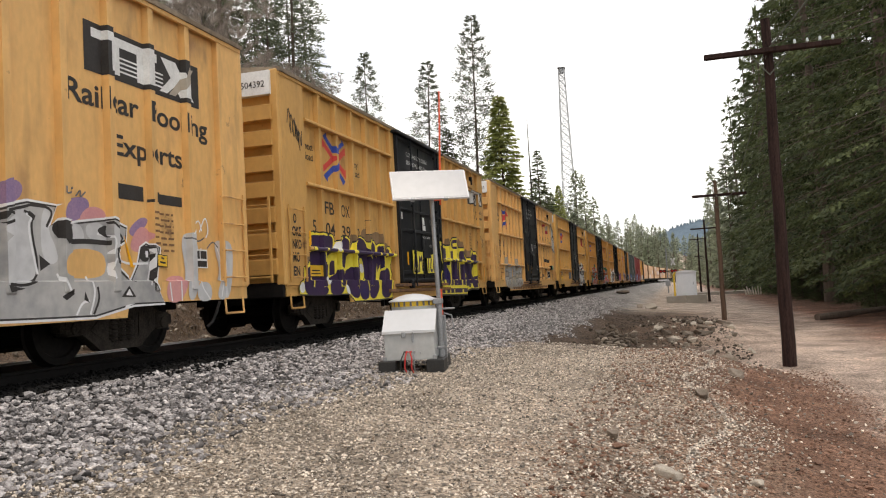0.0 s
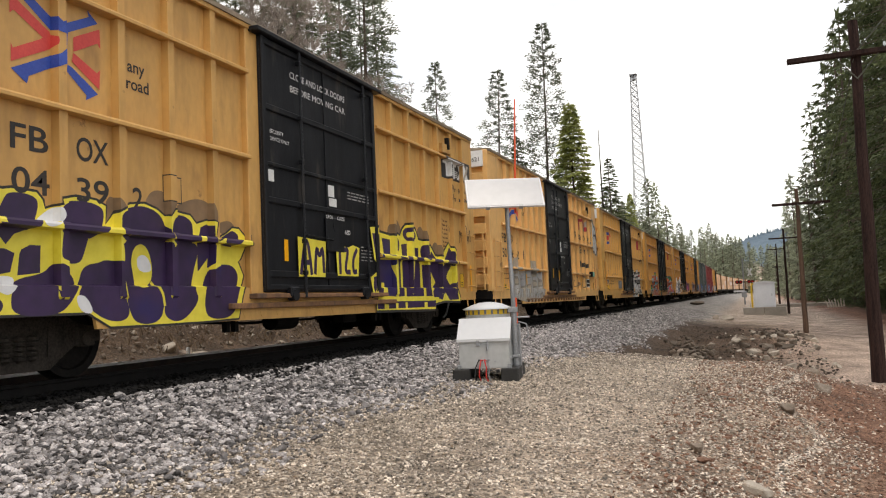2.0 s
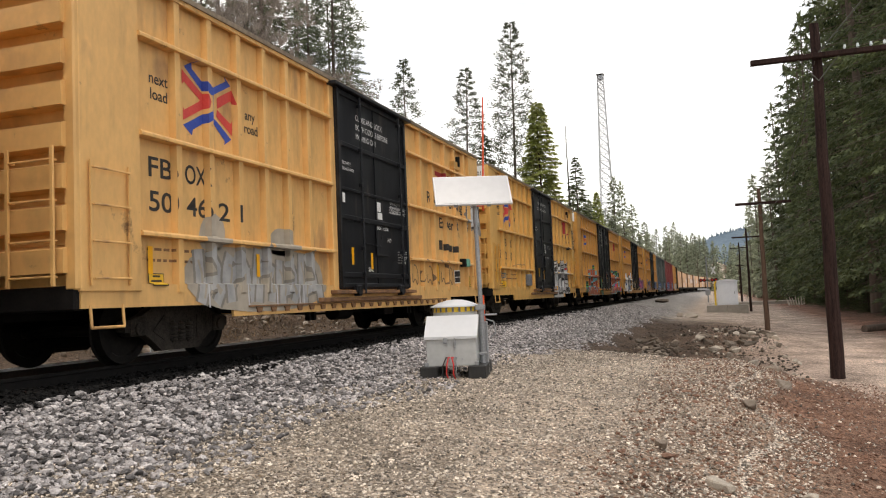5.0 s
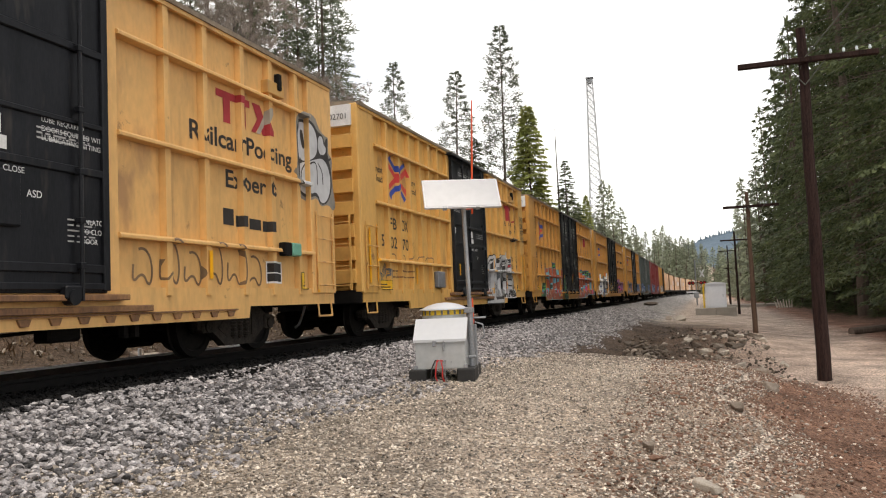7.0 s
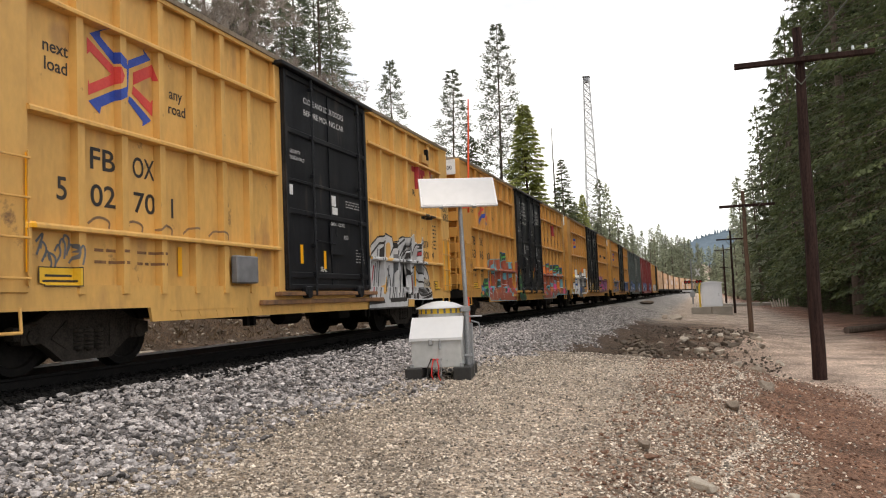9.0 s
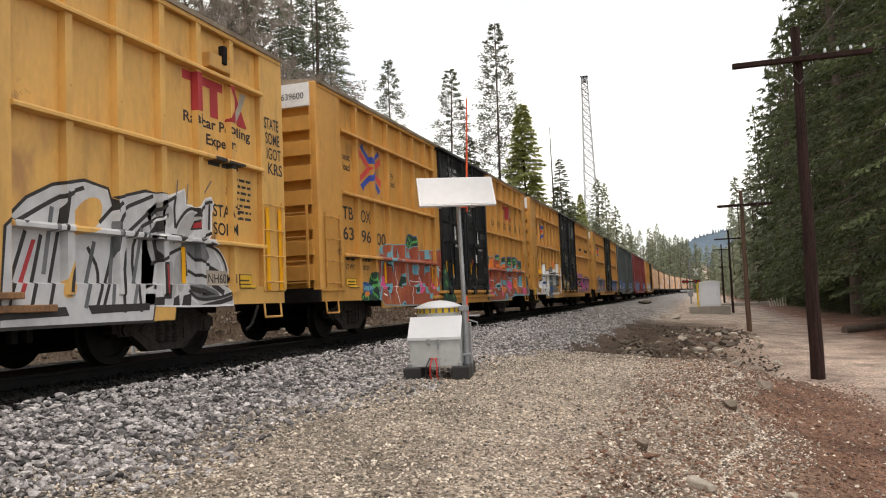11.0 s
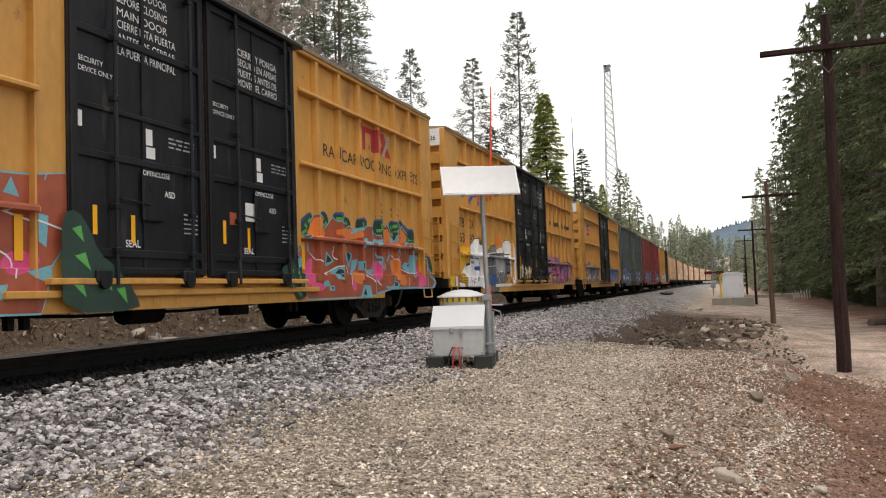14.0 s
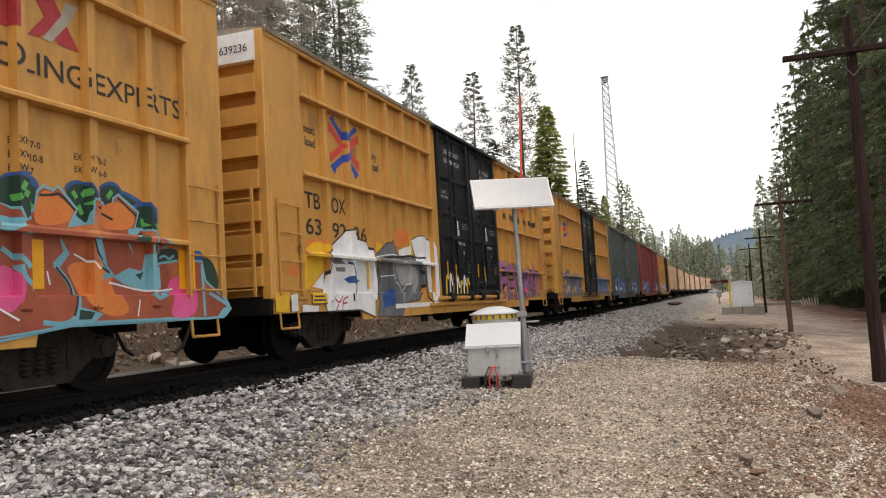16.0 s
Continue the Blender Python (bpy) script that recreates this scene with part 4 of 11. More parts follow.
# ---------------------------------------------------------------- the boxcar
def boxcar(start, length, paint, doors, ribs, zones, rails=(4.15, 2.90, 1.65), number="", label="", eave=4.93, turning=True, low_z=.56, grabs=True, door_paint=None, name="boxcar", flange=None, nose=0.0):
    """A ribbed high-cube boxcar; y = 0 is the end that leads, x > 0 the side that faces the road.
    doors: stretches of y; zones: stretches of y whose panels lie back between ribs; nose: how far the leading end stands back."""
    car = tagged(new(name), label, "boxcar", "train of freight cars")
    L = length
    side = Side(ribs, list(rails), zones)
    low = 2.95
    # shell
    part("body", block(-1.530, 1.530, nose + .08, L - .08, .98, eave - .03), paint, car)
    # flush plates beside and between the panelled stretches
    flush, at = [], nose
    for a, b in sorted(zones):
        flush.append((at, a))
        at = b
    flush.append((at, L))
    for a, b in flush:
        for s in (1, -1):
            bm = bmesh.new()
            slab(bm, s * 1.515, s * 1.63, a, b, .93, eave - .02, .012)
            part("side_plate", bm, paint, car)
    # the sill, deeper between the trucks
    for s in (1, -1):
        bm = bmesh.new()
        out = [(nose + .02, .74), (low, .74), (low + .04, low_z), (L - low - .04, low_z), (L - low, .74), (L - .02, .74), (L - .02, 1.02), (nose + .02, 1.02)]
        prism(bm, out, 'x', s * 1.56, s * 1.602)
        part("side_sill", bm, paint, car)
        bm = bmesh.new()
        slab(bm, s * 1.58, s * (1.64 if flange else 1.6065), low + .4, L - low - .4, .69, .71)
        n = int((L - 2 * low - .8) / .42)
        for k in range(n):
            y = low + .6 + k * .42
            prism(bm, [(y, .68), (y + .18, .68), (y + .14, .60), (y + .04, .60)], 'x', s * 1.600, s * (1.63 if flange else 1.6062))
        part("sill_flange", bm, flange or paint, car, "stepped flange along the sill")
    # ribs and rails, one mesh each, shared along the car
    bm = bmesh.new()
    lo, hi = [(1.515, -.068), (1.63, -.055), (1.63, .055), (1.515, .068)], None
    prism(bm, lo, 'z', .915, eave - .04)
    rib = keep("rib", bm, paint)
    for c in ribs:
        share("rib", rib, car, at=pose(0, c, 0))
        share("rib", rib, car, at=pose(0, c, 0, 0, 0, 180))
    for a, b in zones:
        bm = bmesh.new()
        prism(bm, [(1.485, -.036), (1.671, -.034), (1.676, -.028), (1.676, .004), (1.654, .030), (1.485, .044)], 'y', a - .02, b + .02)
        rail = keep("rail", bm, paint)
        for z in rails:
            share("rail", rail, car, at=pose(0, 0, z))
            m = pose(0, a + b, z, 0, 0, 180)
            share("rail", rail, car, at=m)
    # roof with cross ribs and an eave lip
    bm = bmesh.new()
    prism(bm, [(-1.67, eave), (-1.67, eave - .07), (1.67, eave - .07), (1.67, eave), (0, eave + .16)], 'y', nose - .02, L + .02)
    for k in range(int(L / 1.2)):
        y = .6 + k * 1.2
        prism(bm, [(-1.62, eave + .012), (1.62, eave + .012), (0, eave + .19)], 'y', y - .05, y + .05)
    part("roof", bm, ROOF, car, "weathered galvanised roof with a rusty eave lip")
    bm = bmesh.new()
    for s in (1, -1):
        slab(bm, s * 1.60, s * 1.645, nose, L, eave - .13, eave - .065)
    part("eave_angle", bm, paint, car)
    # ends with pressed ridges
    prof = [(0.0, .95)]
    z = 1.02
    while z + .47 < eave - .50:
        prof += [(.06, z), (.06, z + .11), (-.13, z + .125), (-.13, z + .39), (.06, z + .45)]
        z += .47
    prof += [(0, eave - .04)]
    for end in (0, 1):
        bm = bmesh.new()
        pts = [(y, zz) for y, zz in prof] + [(.14, eave - .04), (.14, .95)]
        prism(bm, pts, 'x', -1.50, 1.50)
        e = part("car_end", bm, paint, car, "end wall with pressed horizontal ridges")
        e.matrix_basis = turn = pose(0, nose, 0) if end == 0 else pose(0, L, 0, 0, 0, 180)
        for bm, nm in ((block(1.45, 1.62, -.06, .10, .95, eave - .03, bevel=.02), "corner_post"), (block(-1.62, -1.45, -.06, .10, .95, eave - .03, bevel=.02), "corner_post"),
                       (block(-1.58, 1.58, -.05, .12, .72, 1.0, bevel=.02), "end_sill")):
            part(nm, bm, UNDER if nm == "end_sill" else paint, car).matrix_basis = turn
        if grabs:
            for x in (.80, 1.44):
                part("end_ladder_stile", block(x - .02, x + .02, -.225, -.195, 1.0, 2.55), paint, car).matrix_basis = turn
    if number:
        bm = block(-1.50, 1.50, nose - .11, nose + .02, eave - .50, eave - .06)
        part("number_panel", bm, WHITE, car, "white number panel")
        bm = word_bm(number, 0.006, 0, 0, .17, .95)
        bmesh.ops.transform(bm, matrix=Matrix(((1, 0, 0, .45), (0, 0, 0, nose - .114), (0, 1, 0, eave - .36), (0, 0, 0, 1))), verts=bm.verts[:])
        part("car_number", bm, INK, car, "black car number")
    # doors
    for a, b in doors:
        door(car, a, b, eave, door_paint or BLACK_DOOR)
    if doors:
        a, b = doors[0][0], doors[-1][1]
        bm = bmesh.new()
        slab(bm, 1.58, 1.74, a - .3, b + .3, .86, .93, .01)
        slab(bm, 1.60, 1.68, a - .8, b + .8, .72, .80, .01)
        part("door_track", bm, RUST_SILL if length < 17 else paint, car, "ledge that the doors slide on")
        bm = bmesh.new()
        slab(bm, 1.60, 1.80, a - .2, b + .2, eave - .16, eave - .09, .01)
        part("door_header", bm, door_paint or BLACK_DOOR, car)
    # ladders, steps and end gear
    if grabs:
        iron = keep("grab_iron", bar((1.62, -.30, 0), (1.62, .30, 0), (.07, 0, 0)), paint)
        for z in (1.08, 1.50, 1.92, 2.34):
            share("grab_iron", iron, car, at=pose(0, nose + .44, z))
            share("grab_iron", iron, car, at=pose(0, L - .44, z))
        for s in (nose + .13, nose + .75, L - .75, L - .13):
            bm = bmesh.new()
            slab(bm, 1.655, 1.675, s - .02, s + .02, 1.0, 2.42)
            part("ladder_stile", bm, paint, car)
        step = bmesh.new()
        pipe(step, [(1.60, -.26, .78), (1.62, -.26, .52), (1.62, .26, .52), (1.60, .26, .78)], .018, 6)
        step = keep("stirrup_step", step, paint)
        for y in (nose + .42, L - .42):
            share("stirrup_step", step, car, at=pose(0, y, 0))
        endbar = bar((-.3, -.13, 0), (.3, -.13, 0), (0, -.08, 0))
        endbar = keep("end_grab_iron", endbar, paint)
        for z in (1.1, 1.5, 1.95, 2.4):
            share("end_grab_iron", endbar, car, at=pose(1.12, nose, z))
            share("end_grab_iron", endbar, car, at=pose(-1.12, L, z, 0, 0, 180))
    # underframe
    bm = bmesh.new()
    slab(bm, -.35, .35, .15, L - .15, .62, .98)
    for k in range(int(L / 1.4)):
        slab(bm, -1.5, 1.5, 1.0 + k * 1.4, 1.12 + k * 1.4, .78, .97)
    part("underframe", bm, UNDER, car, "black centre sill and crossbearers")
    bm = bmesh.new()
    pipe(bm, [(.75, 3.2, .66), (.75, L / 2 - 1, .50), (.75, L / 2 + 1, .50), (.75, L - 3.2, .66)], .022, 6)
    pipe(bm, [(1.30, 3.6, .58), (1.30, L - 3.6, .58)], .018, 6)
    rod(bm, (.9, L / 2 - .5, .52), (.9, L / 2 + .15, .52), .16, sides=12)
    slab(bm, 1.0, 1.25, L / 2 + 1.4, L / 2 + 1.9, .40, .72, .03)
    for y in (L * .36, L * .66):
        slab(bm, 1.26, 1.34, y - .04, y + .04, .40, .80)
        slab(bm, 1.26, 1.34, y + .16, y + .24, .40, .80)
    part("brake_rigging", bm, UNDER, car, "brake rods and cylinder under the floor")
    for y, turn in ((nose, 0), (L, 180)):
        share("coupler", COUPLER, car, at=pose(0, y, 0, 0, 0, turn))
        share("brake_hose", HOSE, car, at=pose(0, y, 0, 0, 0, turn))
    truck(car, 2.45, turning)
    truck(car, L - 2.45, turning)
    car["start"] = start
    return car, side


def door(car, a, b, eave, mat):
    """A plug door with a frame, cross members, two locking rods and a seam."""
    bm = bmesh.new()
    slab(bm, 1.60, 1.67, a, b, .95, eave - .14, .012)
    d = part("door", bm, mat, car, "black steel plug door")
    w = b - a
    bm = bmesh.new()
    for y in (a + .05, b - .05):
        slab(bm, 1.66, 1.715, y - .05, y + .05, .97, eave - .16, .01)
    for z, t in ((eave - .22, .05), (3.72, .045), (2.86, .03), (2.32, .045), (1.22, .05), (1.02, .04)):
        slab(bm, 1.665, 1.705, a + .06, b - .06, z - t, z + t, .01)
    slab(bm, 1.665, 1.69, (a + b) / 2 - .03, (a + b) / 2 + .03, 1.0, eave - .2)
    part("door_frame", bm, mat, d)
    for y in (a + .27 * w, b - .14 * w):
        bm = bmesh.new()
        rod(bm, (1.745, y, .86), (1.745, y, eave - .12), .024, sides=8)
        for z in (1.25, 1.75, 2.3, 3.0, 3.7, eave - .35):
            slab(bm, 1.69, 1.775, y - .04, y + .04, z - .035, z + .035, .008)
        part("locking_rod", bm, mat, d)
    bm = bmesh.new()
    pipe(bm, [(1.70, a + .30 * w, 1.85), (1.74, a + .30 * w, 1.85), (1.74, a + .52 * w, 1.82), (1.70, a + .52 * w, 1.82)], .012)
    rod(bm, (1.70, a + .55 * w, 2.05), (1.735, a + .55 * w, 2.05), .09, sides=14)
    slab(bm, 1.69, 1.73, a + .47 * w, a + .63 * w, 1.62, 2.2, .02)
    part("door_gear", bm, mat, d)
    for y in (a + .18 * w, b - .18 * w):
        bm = bmesh.new()
        rod(bm, (1.66, y, .90), (1.78, y, .90), .09, sides=12)
        slab(bm, 1.66, 1.77, y - .12, y + .12, .88, 1.03, .02)
        part("door_roller", bm, mat, d)
    return d


def say(car, side, text, y, z, size, mat=None, bold=None, width=None, lift=.005, shear=0.0, flat=None, name="lettering", label=""):
    """Letters painted on the side, or on the door where flat gives its distance from the centre line."""
    if bold is None:
        bold = next(b for (w, b) in WORDS if w == text)
    bm = word_bm(text, bold, y, z, size, width, shear)
    return drape(name, bm, None if flat else side, mat or INK, car, (flat or 0) + lift, label, False)


def paint_on(car, side, polys, mat, name="graffiti", lift=.005, flat=None, label=""):
    bm = figure(polys)
    return drape(name, bm, None if flat else side, mat, car, (flat or 0) + lift, label)


def rect(y0, y1, z0, z1):
    return [(y0, z0), (y1, z0), (y1, z1), (y0, z1)]


def emblem(car, side, y, z, w, h):
    """The crossed red and blue arrows."""
    k = lambda pts: [(y + a * w, z + b * h) for a, b in pts]
    blue = [k(q) for q in ([(.05, .96), (.20, 1.06), (.20, .97), (.50, .76), (.54, .79), (.63, .74), (.61, .41), (.59, .33), (.48, .26), (.20, .07), (.18, -.02), (.02, .10), (.48, .40), (.56, .50), (.55, .64), (.45, .64)],
                           [(.62, .81), (.88, .98), (.86, 1.05), (.99, .94), (.61, .69)], [(.62, .33), (.66, .32), (.89, .16), (.98, .09), (.83, -.02), (.84, .04), (.61, .25)])]
    red = [k(q) for q in ([(.01, .90), (.42, .63), (.46, .54), (.43, .44), (.02, .17), (.02, .37), (.04, .32), (.32, .51), (.35, .54), (.05, .73), (.01, .68)],
                          [(.69, .67), (1.01, .88), (1.02, .64), (.98, .70), (.69, .50)], [(.69, .49), (.97, .34), (1.01, .39), (1.0, .15), (.67, .38)])]
    for i, q in enumerate(blue + red):
        first = i < len(blue)
        paint_on(car, side, [q], SIGN_BLUE if first else SIGN_RED, "emblem", .005 + .0003 * i, label="blue arrow of the emblem" if first else "red arrow of the emblem")


def slogan(car, side, z, y=1.24, y2=3.50, ye=1.96):
    """The words beside the emblem and the emblem itself."""
    say(car, side, "next", y + .06, z + .02, .21)
    say(car, side, "load", y + .08, z - .19, .21)
    say(car, side, "any", y2, z - .02, .21)
    say(car, side, "road", y2 - .02, z - .23, .21)
    emblem(car, side, ye, z - .50, 1.18, .96)


def bars(car, side, y, z, w, rows, mat=None, gap=.09, h=.045, flat=None, seed=1):
    """Small unreadable stencilled lines."""
    rng = random.Random(seed)
    out = []
    for r in range(rows):
        x = y
        while x < y + w:
            k = min(rng.uniform(.07, .2), y + w - x)
            out.append(rect(x, x + k, z - r * gap, z - r * gap + h))
            x += k + .04
    paint_on(car, side, out, mat or INK, "stencil_line", .0045, flat)


def stripes(car, side, places, z0=1.12, z1=1.52, w=.09):
    for y in places:
        paint_on(car, side, [rect(y, y + w, z0, z1)], STRIPE, "reflector_stripe", .022, label="yellow reflective stripe")


def placard(car, side, y, z, w=.36, h=.20):
    paint_on(car, side, [rect(y, y + w, z, z + h)], INK, "placard_rim", .020)
    paint_on(car, side, [rect(y + .012, y + w - .012, z + .012, z + h - .012)], PLACARD, "placard", .0212, label="yellow notice plate")
    paint_on(car, side, [rect(y + .05, y + w - .05, z + .05, z + .075), rect(y + .08, y + w - .08, z + .11, z + .135)], INK, "placard_line", .0224)


def sprayed_piece(car, s, y0, y1, z0, z1, n, seed, fill, edge, accent, drip=None):
    """A weathered piece of crowded letters: each a few broad strokes over a dark edge, with accents and runs of paint."""
    rng = random.Random(seed)
    w = (y1 - y0) / n
    lift = .0045
    def lay(shape, mat, label):
        nonlocal lift
        lift += .0001
        paint_on(car, s, [shape], mat, "graffiti", lift, label=label)
    for i in range(n):
        a = y0 + i * w
        top, foot = z1 - rng.uniform(0, .22) * (z1 - z0), z0 + rng.uniform(0, .1)
        mid = (top + foot) / 2 + rng.uniform(-.15, .15)
        lines = [[(a + .15 * w, foot), (a + rng.uniform(.05, .3) * w, mid), (a + rng.uniform(.2, .5) * w, top)],
                 [(a + rng.uniform(.4, .6) * w, top), (a + rng.uniform(.7, 1.0) * w, mid + .1), (a + rng.uniform(.6, 1.0) * w, foot)],
                 [(a + .15 * w, mid - rng.uniform(0, .2)), (a + .55 * w, mid + rng.uniform(-.1, .15)), (a + .95 * w, mid)]]
        for q in lines:
            lay(stroke(q, .40 * w), edge, "dark edge of faded graffiti")
        for q in lines:
            lay(stroke(q, .26 * w), fill, "faded graffiti letter")
        lay(stroke([(a + .2 * w, top - .15), (a + .35 * w, mid + .1), (a + .25 * w, mid - .2)], .05), accent, "pale graffiti accent")
        if rng.random() < .6:
            lay(stroke([(a + .6 * w, mid), (a + .8 * w, foot + .15)], .09), accent, "pale graffiti accent")
        if drip:
            y = a + rng.random() * w
            lay(stroke([(y, foot + .3), (y + .02, z0 - .02)], .035), drip, "run of paint")


def logo(car, side, y, z, w, h, ground, ink):
    """The owner's mark as plain heavy strokes, with or without a dark field behind."""
    k = lambda pts: [(y + a * w, z + b * h) for a, b in pts]
    if ground:
        paint_on(car, side, [k([(-.06, -.14), (1.06, -.14), (1.06, 1.14), (-.06, 1.14)])], ground, "mark_field", .005, label="dark field of the owner's mark")
        paint_on(car, side, [k([(.2, c), (.66, c), (.66, c + .05), (.2, c + .05)]) for c in (.1, .22, .34, .46)], WHITE, "mark_line", .0065)
    paint_on(car, side, [k([(0, .76), (.60, .76), (.60, 1), (0, 1)])], ink, "owner_mark", .0075, label="owner's mark as plain heavy bars")
    paint_on(car, side, [k([(c, 0), (c + .12, 0), (c + .12, .77), (c, .77)]) for c in (.12, .40)], ink, "owner_mark", .0076)
    paint_on(car, side, [k([(.62, 0), (.70, 0), (.87, .55), (.80, .72)])], ink, "owner_mark", .0077)
    paint_on(car, side, [k([(.72, 0), (.79, 0), (.92, .52), (1.0, .98), (.90, .98), (.86, .62)])], FADEDGREY, "owner_mark", .0079, label="grey bar of the owner's mark")
    paint_on(car, side, [k([(.64, 1), (.80, 1), (1.0, 0), (.84, 0)])], ink, "owner_mark", .0078)


# ---------------------------------------------------------------- graffiti, each shape laid on by itself
def lay_graffiti(car, s, laid, lift=.0042):
    """Lays sprayed shapes one over another: plain, rounded or grown outlines and brush lines of a width."""
    for i, (kind, mat, label, wide, pts) in enumerate(laid):
        shape = {"poly": lambda: pts, "soft": lambda: rounded(grown(pts, .025), 2), "grown": lambda: grown(pts, wide), "line": lambda: stroke(pts, wide)}[kind]()
        paint_on(car, s, [shape], mat, "graffiti", lift + .00012 * i, label=label)


